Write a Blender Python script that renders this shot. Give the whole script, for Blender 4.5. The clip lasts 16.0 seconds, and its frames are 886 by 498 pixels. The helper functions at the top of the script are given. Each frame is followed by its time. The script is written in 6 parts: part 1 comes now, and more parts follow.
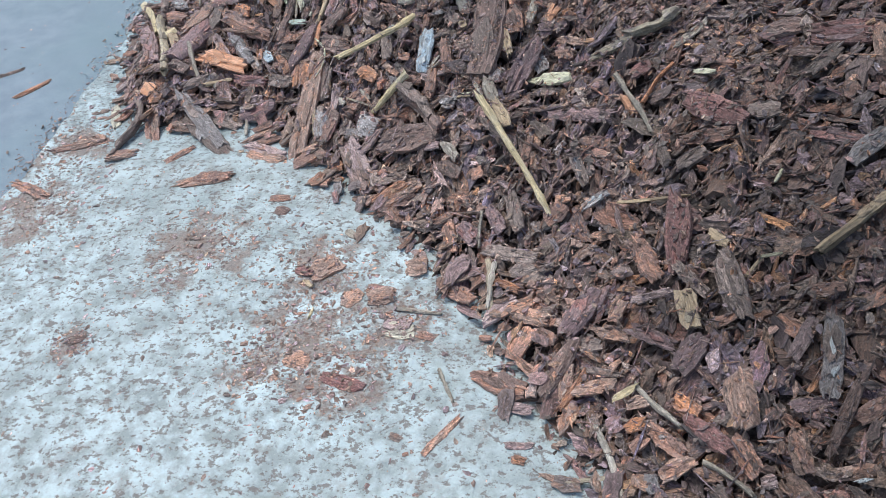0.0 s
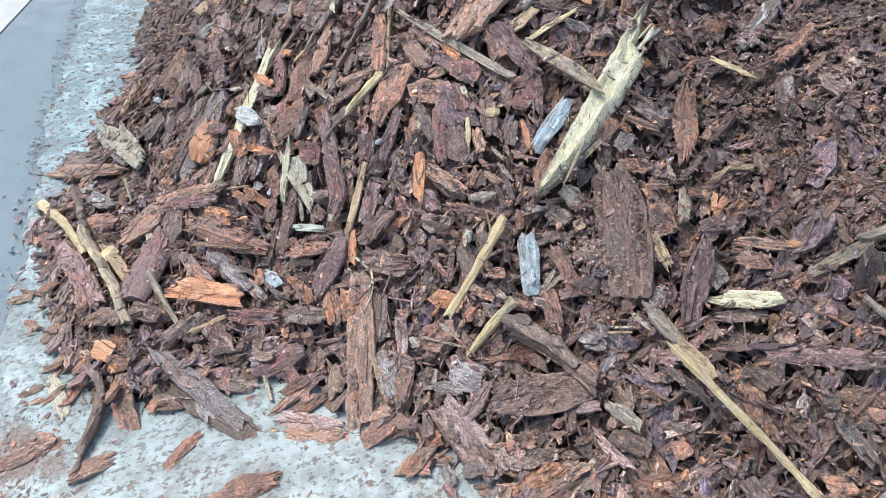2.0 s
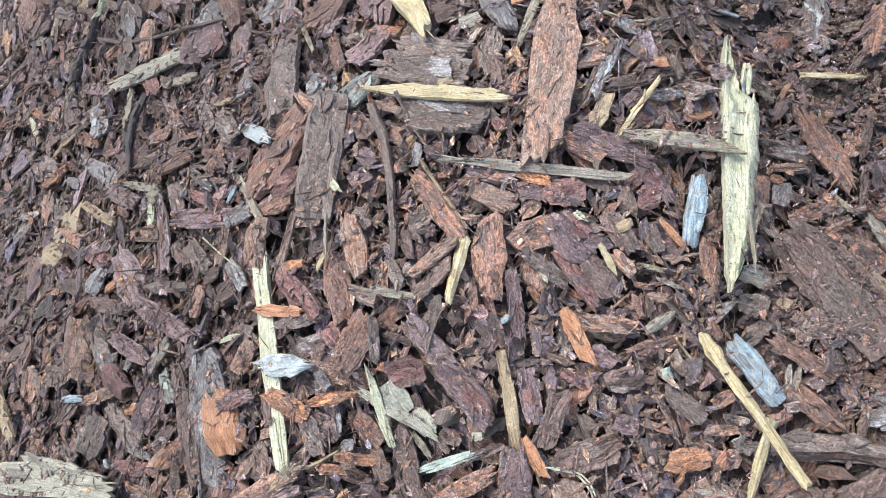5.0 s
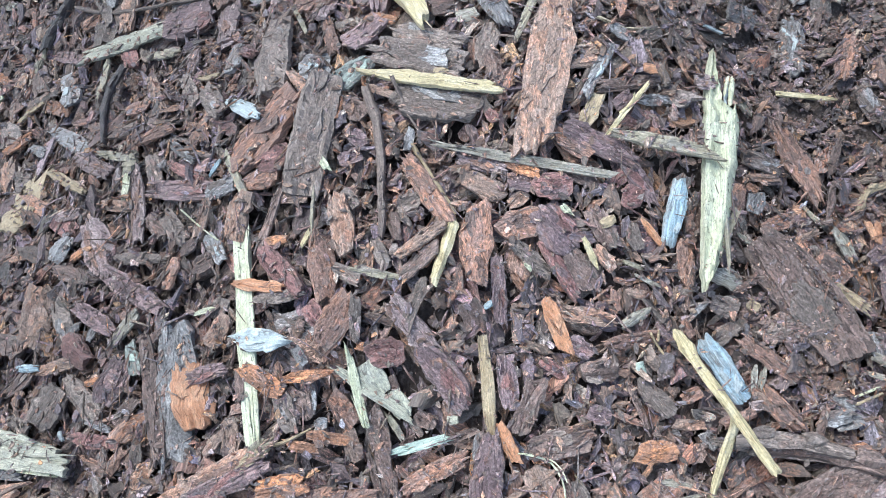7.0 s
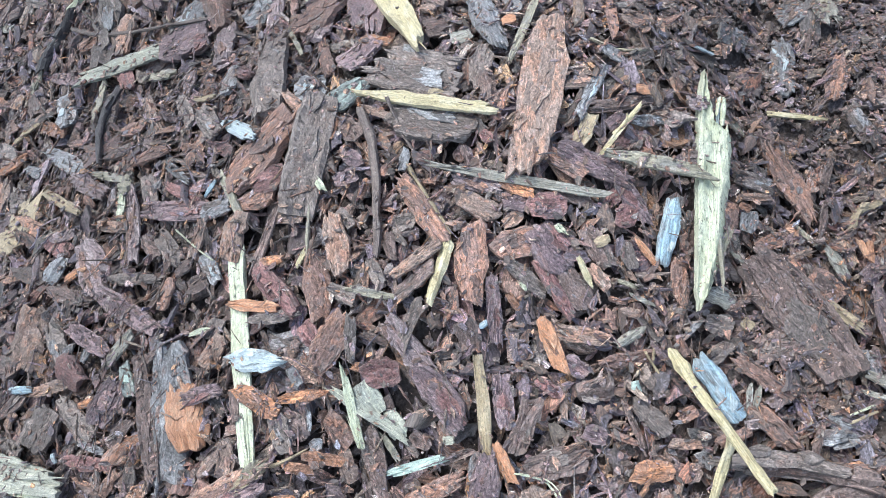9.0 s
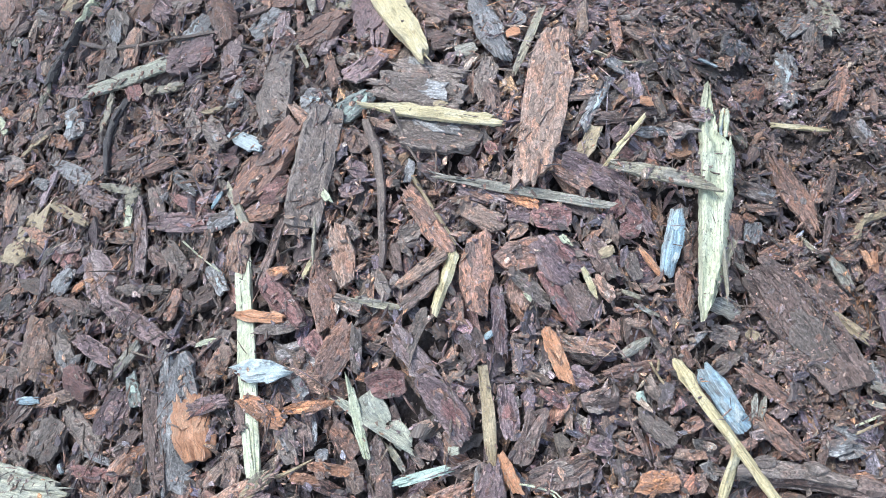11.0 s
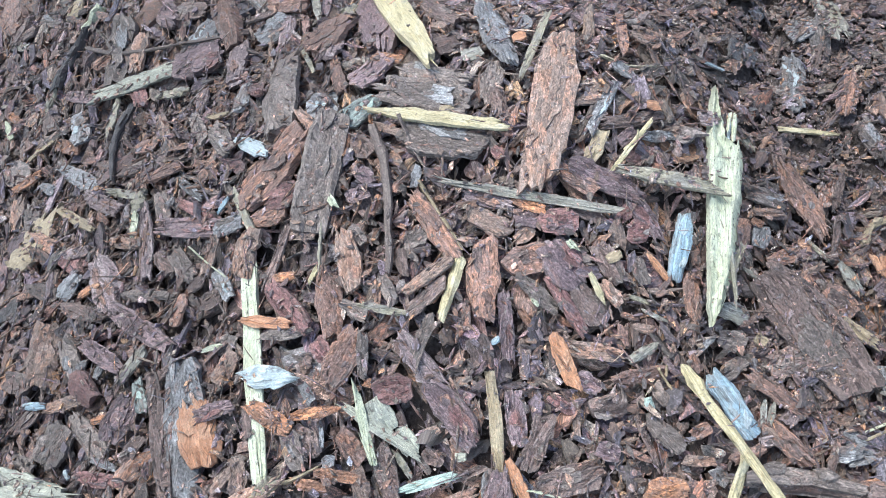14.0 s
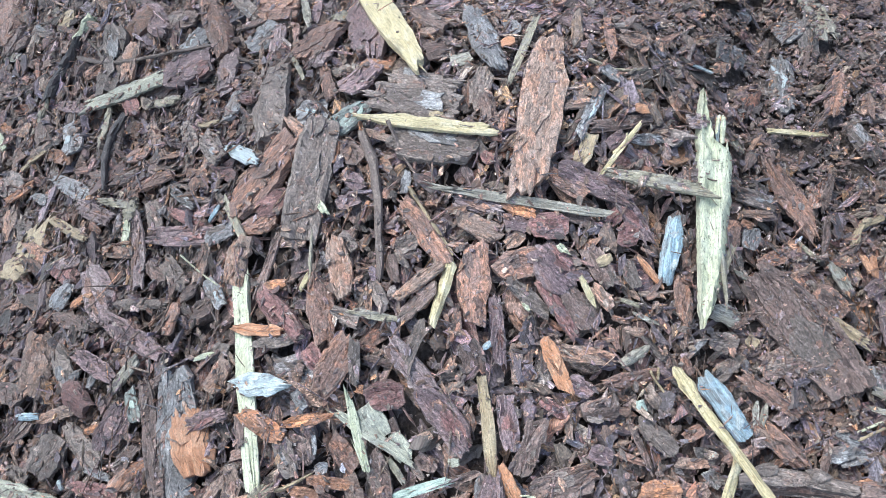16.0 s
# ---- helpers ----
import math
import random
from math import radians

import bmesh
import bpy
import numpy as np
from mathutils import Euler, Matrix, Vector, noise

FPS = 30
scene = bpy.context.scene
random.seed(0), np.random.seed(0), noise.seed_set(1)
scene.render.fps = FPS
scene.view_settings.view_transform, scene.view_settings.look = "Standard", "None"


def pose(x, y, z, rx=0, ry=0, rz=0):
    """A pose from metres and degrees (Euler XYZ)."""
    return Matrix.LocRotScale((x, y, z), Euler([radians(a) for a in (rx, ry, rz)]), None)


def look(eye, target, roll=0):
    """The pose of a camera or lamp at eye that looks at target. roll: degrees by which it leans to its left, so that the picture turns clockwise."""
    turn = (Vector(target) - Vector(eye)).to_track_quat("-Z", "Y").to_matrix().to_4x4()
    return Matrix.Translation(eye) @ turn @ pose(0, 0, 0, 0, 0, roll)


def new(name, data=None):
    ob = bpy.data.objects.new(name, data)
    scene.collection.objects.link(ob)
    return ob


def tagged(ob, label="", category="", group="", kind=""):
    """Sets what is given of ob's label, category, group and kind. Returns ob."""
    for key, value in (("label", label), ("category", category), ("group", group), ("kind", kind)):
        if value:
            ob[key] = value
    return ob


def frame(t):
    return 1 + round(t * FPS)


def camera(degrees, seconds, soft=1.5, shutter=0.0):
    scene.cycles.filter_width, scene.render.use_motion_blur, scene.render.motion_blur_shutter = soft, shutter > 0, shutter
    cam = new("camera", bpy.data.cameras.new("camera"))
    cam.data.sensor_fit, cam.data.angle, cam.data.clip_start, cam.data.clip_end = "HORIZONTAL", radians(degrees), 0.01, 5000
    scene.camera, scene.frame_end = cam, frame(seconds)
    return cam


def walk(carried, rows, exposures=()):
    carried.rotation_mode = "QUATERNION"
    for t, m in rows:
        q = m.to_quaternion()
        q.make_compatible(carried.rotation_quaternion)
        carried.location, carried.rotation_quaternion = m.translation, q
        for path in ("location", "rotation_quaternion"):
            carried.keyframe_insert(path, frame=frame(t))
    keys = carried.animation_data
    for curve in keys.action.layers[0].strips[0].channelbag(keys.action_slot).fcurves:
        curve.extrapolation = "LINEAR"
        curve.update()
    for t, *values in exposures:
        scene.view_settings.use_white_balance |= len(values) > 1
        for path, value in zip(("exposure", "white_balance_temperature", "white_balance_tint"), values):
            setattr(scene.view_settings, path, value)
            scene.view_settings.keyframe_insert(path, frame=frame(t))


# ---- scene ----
cam = camera(59.7, 16.0, soft=0.5)
PATH = [
    (0, (0.133, 0.097, 0.934), (-0.179, 1.525, -0.432), -8.4),
    (0.2, (0.083, 0.160, 0.943), (-0.236, 1.596, -0.407), -8.2),
    (0.5, (0.026, 0.233, 0.94), (-0.275, 1.672, -0.416), -8.2),
    (0.7, (-0.010, 0.283, 0.936), (-0.275, 1.720, -0.420), -9.1),
    (1, (-0.111, 0.349, 0.94), (-0.227, 1.806, -0.425), -8.8),
    (1.2, (-0.155, 0.387, 0.944), (-0.145, 1.850, -0.426), -8.5),
    (1.5, (-0.216, 0.459, 0.937), (-0.125, 1.92, -0.425), -7.3),
    (1.7, (-0.258, 0.535, 0.936), (-0.176, 1.998, -0.412), -7.8),
    (2, (-0.307, 0.642, 0.958), (-0.213, 2.129, -0.376), -7.6),
    (2.2, (-0.321, 0.688, 0.958), (-0.225, 2.180, -0.366), -8.8),
    (2.5, (-0.376, 0.751, 0.957), (-0.202, 2.239, -0.368), -10.6),
    (2.7, (-0.432, 0.790, 0.963), (-0.174, 2.265, -0.352), -12.1),
    (3, (-0.514, 0.83, 0.967), (-0.11, 2.286, -0.342), -11.4),
    (3.2, (-0.555, 0.858, 0.964), (-0.130, 2.324, -0.353), -10.4),
    (3.5, (-0.599, 0.942, 0.954), (-0.194, 2.4, -0.355), -9.2),
    (3.7, (-0.633, 1.004, 0.967), (-0.240, 2.476, -0.328), -8.6),
    (4, (-0.634, 1.07, 0.979), (-0.242, 2.566, -0.29), -9.0),
    (4.2, (-0.618, 1.090, 0.976), (-0.171, 2.559, -0.294), -10.9),
    (4.5, (-0.612, 1.116, 0.972), (0.019, 2.496, -0.331), -14.1),
    (4.7, (-0.64, 1.134, 0.983), (0.101, 2.44, -0.338), -17.0),
    (6.8, (-0.76, 1.159, 0.963), (0.158, 2.36, -0.347), -7.5),
    (7, (-0.759, 1.157, 0.964), (0.16, 2.359, -0.345), -7.5),
    (7.5, (-0.761, 1.151, 0.967), (0.18, 2.355, -0.324), -7.2),
    (8, (-0.764, 1.15, 0.965), (0.186, 2.355, -0.318), -7.1),
    (8.5, (-0.76, 1.154, 0.967), (0.189, 2.364, -0.312), -7.2),
    (9, (-0.76, 1.156, 0.966), (0.193, 2.37, -0.306), -7.2),
    (11.5, (-0.764, 1.153, 0.97), (0.195, 2.389, -0.277), -7.4),
    (12, (-0.762, 1.157, 0.969), (0.196, 2.394, -0.276), -7.4),
    (12.5, (-0.762, 1.158, 0.968), (0.197, 2.398, -0.274), -7.5),
    (13, (-0.762, 1.159, 0.967), (0.198, 2.4, -0.274), -7.5),
    (13.5, (-0.762, 1.158, 0.969), (0.196, 2.402, -0.271), -7.7),
    (14, (-0.763, 1.159, 0.97), (0.192, 2.402, -0.272), -7.7),
    (14.5, (-0.763, 1.156, 0.971), (0.192, 2.402, -0.268), -7.8),
    (15, (-0.765, 1.154, 0.971), (0.192, 2.4, -0.267), -7.8),
    (15.5, (-0.761, 1.151, 0.971), (0.195, 2.401, -0.265), -8.0),
    (16, (-0.755, 1.152, 0.971), (0.207, 2.397, -0.263), -8.3),
]
EXPOSURES = [(0.0, 0.20, 6400, 7), (0.5, 0.06, 6650, 8), (1.0, 0.16, 6850, 9), (1.5, 0.50, 6850, 9), (2.0, 0.50, 6680, 8), (2.5, 0.43, 6600, 8), (3.0, 0.47, 6600, 8), (3.5, 0.66, 6450, 7), (4.0, 0.33, 6050, 3), (4.2, 0.27, 6100, 3), (4.5, 0.38, 6450, 6), (4.7, 0.52, 6500, 6), (7.0, 0.66, 5850, 0), (16.0, 0.66, 5850, 0)]
walk(cam, [(t, look(eye, target, roll)) for t, eye, target, roll in PATH], EXPOSURES)

# ---- sky, sun, exposure ----
world = bpy.data.worlds.new("overcast_sky")
scene.world = world
world.use_nodes = True
wn, wl = world.node_tree.nodes, world.node_tree.links
sky = wn.new("ShaderNodeTexSky")
sky.sky_type, sky.sun_disc = "NISHITA", False
sky.sun_elevation, sky.sun_rotation = radians(68), radians(305)
sky.dust_density, sky.air_density = 4.0, 1.0
wn["Background"].inputs["Strength"].default_value = 0.15
wl.new(sky.outputs["Color"], wn["Background"].inputs["Color"])
sun_data = bpy.data.lights.new("sun", "SUN")
sun_data.energy, sun_data.angle, sun_data.color = 1.5, radians(25), (1.0, 0.97, 0.92)
sun = new("sun", sun_data)
sun.matrix_world = look((-2.0, 3.0, 6.0), (0, 1.6, 0))


# ---- materials ----
class Nodes:
    """A node material under construction."""

    def __init__(self, name):
        self.mat = bpy.data.materials.new(name)
        self.mat.use_nodes = True
        self.tree = self.mat.node_tree
        self.bsdf = self.tree.nodes["Principled BSDF"]

    def add(self, kind, inputs=None, **props):
        n = self.tree.nodes.new("ShaderNode" + kind)
        if "operation" in props:
            n.operation = props["operation"]
        if "use_clamp" in props:
            n.use_clamp = props["use_clamp"]
        if "blend_type" in props:
            n.blend_type = props["blend_type"]
        if "uv_map" in props:
            n.uv_map = props["uv_map"]
        if "feature" in props:
            n.feature = props["feature"]
        if "clamp" in props:
            n.clamp = props["clamp"]
        for k, v in (inputs or {}).items():
            self.put(n.inputs[k], v)
        return n

    def put(self, socket, v):
        if isinstance(v, bpy.types.NodeSocket):
            self.tree.links.new(v, socket)
        else:
            socket.default_value = v

    def math(self, op, a, b=0.0, clamp=False):
        n = self.add("Math", operation=op, use_clamp=clamp)
        self.put(n.inputs[0], a)
        self.put(n.inputs[1], b)
        return n.outputs[0]

    def mix(self, f, a, b, blend="MIX"):
        n = self.add("MixRGB", blend_type=blend)
        for i, v in enumerate((f, a, b)):
            self.put(n.inputs[i], (*v, 1.0) if isinstance(v, tuple) else v)
        return n.outputs[0]

    def noise(self, vec, scale, detail=3.0, rough=0.55):
        n = self.add("TexNoise", {"Scale": scale, "Detail": detail, "Roughness": rough})
        if vec is not None:
            self.put(n.inputs["Vector"], vec)
        return n.outputs[0]

    def ramp(self, f, stops, mode="LINEAR"):
        n = self.add("ValToRGB")
        n.color_ramp.interpolation = mode
        e = n.color_ramp.elements
        while len(e) < len(stops):
            e.new(0.5)
        for el, (p, c) in zip(e, stops):
            el.position, el.color = p, (*c, 1.0) if isinstance(c, tuple) else (c, c, c, 1.0)
        self.put(n.inputs[0], f)
        return n.outputs[0]

    def step(self, f, lo, hi):
        n = self.add("MapRange", {"From Min": lo, "From Max": hi}, clamp=True)
        self.put(n.inputs[0], f)
        return n.outputs[0]

    def scaled(self, vec, sx, sy, sz=1.0, offset=None):
        n = self.add("Mapping", {"Vector": vec, "Scale": (sx, sy, sz)})
        if offset is not None:
            self.put(n.inputs["Location"], offset)
        return n.outputs[0]

    def finish(self, colour, rough, height=None, strength=0.6, distance=0.002):
        self.put(self.bsdf.inputs["Base Color"], colour)
        self.put(self.bsdf.inputs["Roughness"], rough)
        self.bsdf.inputs["Specular IOR Level"].default_value = 0.5
        if height is not None:
            b = self.add("Bump", {"Strength": strength, "Distance": distance, "Height": height})
            self.put(self.bsdf.inputs["Normal"], b.outputs[0])
        return self.mat


# the tones of loose bark litter, from the commonest to the rare pale and orange bits
LITTER = [(0.0, (0.060, 0.044, 0.042)), (0.10, (0.110, 0.082, 0.078)), (0.22, (0.180, 0.134, 0.130)), (0.34, (0.250, 0.188, 0.172)),
          (0.44, (0.330, 0.205, 0.155)), (0.54, (0.215, 0.165, 0.172)), (0.64, (0.300, 0.255, 0.245)), (0.74, (0.420, 0.345, 0.300)), (0.82, (0.390, 0.215, 0.140)),
          (0.88, (0.235, 0.225, 0.250)), (0.925, (0.48, 0.40, 0.32)), (0.96, (0.52, 0.255, 0.13)), (0.985, (0.58, 0.48, 0.31)), (1.0, (0.44, 0.48, 0.52))]


def darkened(m, colour, place):
    """Darkens the colour inside ragged spheres: on the shoulder of fines, and a little on the far flank."""
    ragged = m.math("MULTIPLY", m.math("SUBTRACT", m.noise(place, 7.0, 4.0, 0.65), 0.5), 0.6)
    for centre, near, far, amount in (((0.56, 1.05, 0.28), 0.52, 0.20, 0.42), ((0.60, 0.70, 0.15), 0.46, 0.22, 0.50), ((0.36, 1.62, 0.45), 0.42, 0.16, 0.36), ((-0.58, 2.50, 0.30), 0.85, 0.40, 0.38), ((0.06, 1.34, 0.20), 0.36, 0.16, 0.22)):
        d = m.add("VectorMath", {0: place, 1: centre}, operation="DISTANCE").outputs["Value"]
        zone_mask = m.step(m.math("ADD", d, ragged), near, far)
        colour = m.mix(m.math("MULTIPLY", zone_mask, amount), colour, m.mix(1.0, colour, (0.12, 0.115, 0.115), "MULTIPLY"))
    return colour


def laminae(m, uv, shift, rnd, along, across, count):
    """The thin layers of bark, worn off one by one: which layer lies open, a tone for each, how near its broken rim, and its relief."""
    field = m.noise(m.scaled(uv, along, across, 1, shift), 1.0, 3.5, 0.62)
    t = m.math("MULTIPLY", field, float(count))
    level = m.math("FLOOR", t)
    white = m.add("TexWhiteNoise")
    white.noise_dimensions = "1D"
    m.put(white.inputs["W"], m.math("ADD", level, m.math("MULTIPLY", rnd, 531.0)))
    inside = m.math("FRACT", t)
    rim = m.step(inside, 0.22, 0.03)
    relief = m.math("DIVIDE", m.math("ADD", level, m.math("MULTIPLY", m.step(inside, 0.0, 0.15), 0.9)), float(count))
    return white.outputs["Value"], rim, relief


def litter_material(name, own_objects, stops=LITTER):
    m = Nodes(name)
    if own_objects:
        rnd = m.add("ObjectInfo").outputs["Random"]
    else:
        rnd = m.add("NewGeometry").outputs["Random Per Island"]
    uv = m.add("UVMap", uv_map="grain").outputs[0]
    shift = m.add("CombineXYZ", {0: m.math("MULTIPLY", rnd, 37.0), 1: m.math("MULTIPLY", rnd, 91.0), 2: m.math("MULTIPLY", rnd, 13.0)}).outputs[0]
    place = m.add("NewGeometry").outputs["Position"]
    fibre = m.noise(m.scaled(uv, 90, 330, 1, shift), 1.0, 3.0, 0.6)
    grain = m.noise(m.scaled(uv, 260, 420, 1, shift), 1.0, 4.0, 0.7)
    fine = m.noise(place, 380, 3.0, 0.7)
    tone, rim, relief = laminae(m, uv, shift, rnd, 60, 130, 8)
    convex_edge = m.step(m.add("NewGeometry").outputs["Pointiness"], 0.52, 0.62)
    base = m.ramp(rnd, stops)
    colour = m.mix(m.step(tone, 0.72, 0.80), base, m.mix(0.5, base, (0.33, 0.165, 0.105)))
    colour = m.mix(m.math("MULTIPLY", m.step(tone, 0.30, 0.20), 0.55), colour, (0.235, 0.215, 0.225))
    colour = m.mix(1.0, colour, m.ramp(m.math("FRACT", m.math("MULTIPLY", tone, 7.0)), [(0.0, 0.62), (0.5, 1.0), (1.0, 1.45)]), "MULTIPLY")
    colour = m.mix(1.0, colour, m.ramp(fibre, [(0.30, 0.62), (0.5, 1.0), (0.68, 1.5)]), "MULTIPLY")
    colour = m.mix(1.0, colour, m.ramp(grain, [(0.32, 0.36), (0.5, 1.0), (0.62, 1.5), (0.72, 2.6)]), "MULTIPLY")
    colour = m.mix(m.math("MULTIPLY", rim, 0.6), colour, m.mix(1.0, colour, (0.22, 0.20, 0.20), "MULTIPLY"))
    colour = m.mix(m.math("MULTIPLY", m.step(fine, 0.42, 0.34), 0.6), colour, m.mix(1.0, colour, (0.3, 0.28, 0.28), "MULTIPLY"))
    # pale flecks: light dust, and wet glints painted into the colour
    colour = m.mix(m.math("MULTIPLY", m.step(fine, 0.62, 0.72), 0.8), colour, (0.54, 0.50, 0.48))
    value = m.math("FRACT", m.math("MULTIPLY", rnd, 53.7))
    colour = m.mix(1.0, colour, m.ramp(value, [(0.0, 0.50), (0.4, 0.85), (0.8, 1.25), (1.0, 1.8)]), "MULTIPLY")
    hue = m.math("FRACT", m.math("MULTIPLY", rnd, 17.3))
    colour = m.mix(1.0, colour, m.ramp(hue, [(0.0, (0.90, 0.90, 1.24)), (0.25, (1.0, 0.92, 1.08)), (0.45, (0.96, 0.98, 0.98)), (0.65, (1.02, 0.98, 0.90)), (0.85, (1.12, 0.97, 0.88)), (1.0, (1.28, 0.94, 0.80))]), "MULTIPLY")
    # convex edges are mixed towards a paler tone
    colour = m.mix(m.math("MULTIPLY", convex_edge, 0.45), colour, m.mix(0.35, colour, (0.62, 0.54, 0.50)))
    colour = darkened(m, colour, place)
    height = m.math("ADD", m.math("MULTIPLY", relief, 1.6), m.math("ADD", m.math("MULTIPLY", fibre, 0.35), m.math("MULTIPLY", grain, 0.8)))
    return m.finish(colour, m.ramp(grain, [(0.35, 0.28), (0.65, 0.60)]), height, 0.9, 0.004)


def piece_material(name, main, second, stain, fibre_dark=0.55, furrow=1.0, second_at=0.55, speck=0.0):
    """Bark or wood with grain along the piece: a main tone, layers and patches of a second tone, and stains."""
    m = Nodes(name)
    rnd = m.add("ObjectInfo").outputs["Random"]
    uv = m.add("UVMap", uv_map="grain").outputs[0]
    shift = m.add("CombineXYZ", {0: m.math("MULTIPLY", rnd, 57.0), 1: m.math("MULTIPLY", rnd, 71.0), 2: 0.0}).outputs[0]
    woody = furrow < 0.65
    warp = m.add("VectorMath", {0: uv, 1: m.add("VectorMath", {0: m.add("TexNoise", {"Vector": uv, "Scale": 55.0, "Detail": 2.0}).outputs["Color"], 1: (0.004, 0.005, 0.0)}, operation="MULTIPLY").outputs[0]}, operation="ADD").outputs[0]
    fibre = m.noise(m.scaled(uv, 22, 560, 1, shift) if woody else m.scaled(warp, 75, 270, 1, shift), 1.0, 4.0, 0.62)
    patch = m.noise(m.scaled(uv, 30, 48, 1, shift), 1.0, 4.0, 0.65)
    grain = m.noise(m.scaled(warp, 250, 380, 1, shift), 1.0, 4.0, 0.7)
    place = m.add("NewGeometry").outputs["Position"]
    fine = m.noise(place, 380, 3.0, 0.7)
    tone, rim, relief = laminae(m, warp, shift, rnd, 22, 58, 7)
    split = m.noise(m.scaled(warp, 26, 190, 1, shift), 1.0, 3.0, 0.55)
    convex_edge = m.step(m.add("NewGeometry").outputs["Pointiness"], 0.52, 0.62)
    colour = m.mix(m.step(m.math("ADD", patch, m.math("MULTIPLY", m.math("SUBTRACT", tone, 0.5), 0.16 * furrow)), second_at - 0.05, second_at + 0.05), main, second)
    colour = m.mix(m.math("MULTIPLY", m.step(m.noise(m.scaled(uv, 55, 90, 1, shift), 1.0, 4.0, 0.7), 0.59, 0.67), 0.8), colour, stain)
    if not woody:  # inner bark shows rust-red where the surface has flaked off, and a dusty grey bloom lies on the rest
        colour = m.mix(m.math("MULTIPLY", m.step(m.noise(m.scaled(warp, 24, 40, 1, shift), 1.3, 5.0, 0.7), 0.57, 0.65), 0.36), colour, (0.42, 0.215, 0.155))
        colour = m.mix(m.math("MULTIPLY", m.step(m.noise(m.scaled(uv, 46, 60, 1, shift), 1.7, 5.0, 0.72), 0.57, 0.68), 0.5), colour, (0.40, 0.375, 0.385))
    colour = m.mix(0.8 * furrow, colour, m.mix(1.0, colour, m.ramp(tone, [(0.0, 0.55), (0.5, 1.0), (1.0, 1.45)]), "MULTIPLY"))
    colour = m.mix(1.0, colour, m.ramp(fibre, [(0.30, fibre_dark if woody else 0.62), (0.48, 1.0), (0.68, 1.4)]), "MULTIPLY")
    colour = m.mix(max(furrow, 0.35), colour, m.mix(1.0, colour, m.ramp(grain, [(0.30, 0.42), (0.5, 1.0), (0.62, 1.45), (0.72, 2.4)]), "MULTIPLY"))
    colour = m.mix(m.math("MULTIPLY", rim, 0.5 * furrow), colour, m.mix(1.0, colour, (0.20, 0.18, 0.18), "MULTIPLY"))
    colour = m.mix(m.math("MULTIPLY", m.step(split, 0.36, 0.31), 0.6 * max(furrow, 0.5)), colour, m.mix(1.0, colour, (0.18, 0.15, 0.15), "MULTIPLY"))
    if speck:
        dirt = m.math("MULTIPLY", m.step(m.noise(m.scaled(uv, 110, 300, 1, shift), 1.0, 3.0, 0.7), 0.585, 0.65), m.step(m.noise(m.scaled(uv, 16, 40, 1, shift), 1.0, 2.0), 0.36, 0.52))
        colour = m.mix(m.math("MULTIPLY", dirt, speck), colour, (0.06, 0.07, 0.045))
    # a paler tone along the convex edges of the piece
    colour = m.mix(m.math("MULTIPLY", convex_edge, 0.4), colour, m.mix(0.35, colour, (0.62, 0.54, 0.50)))
    colour = m.mix(m.math("MULTIPLY", m.step(fine, 0.42, 0.34), 0.6), colour, m.mix(1.0, colour, (0.3, 0.28, 0.28), "MULTIPLY"))
    # dust specks, doubling as wet glints put into the base colour
    colour = m.mix(m.math("MULTIPLY", m.step(fine, 0.62, 0.72), 0.8), colour, (0.54, 0.50, 0.48))
    colour = darkened(m, colour, place)
    height = m.math("ADD", m.math("MULTIPLY", relief, 1.8 * furrow), m.math("ADD", m.math("MULTIPLY", fibre, 0.4), m.math("ADD", m.math("MULTIPLY", grain, 0.85 * furrow), m.math("MULTIPLY", m.step(split, 0.30, 0.38), 0.35))))
    return m.finish(colour, m.ramp(patch, [(0.35, 0.30), (0.65, 0.60)]), height, 0.9, 0.004)


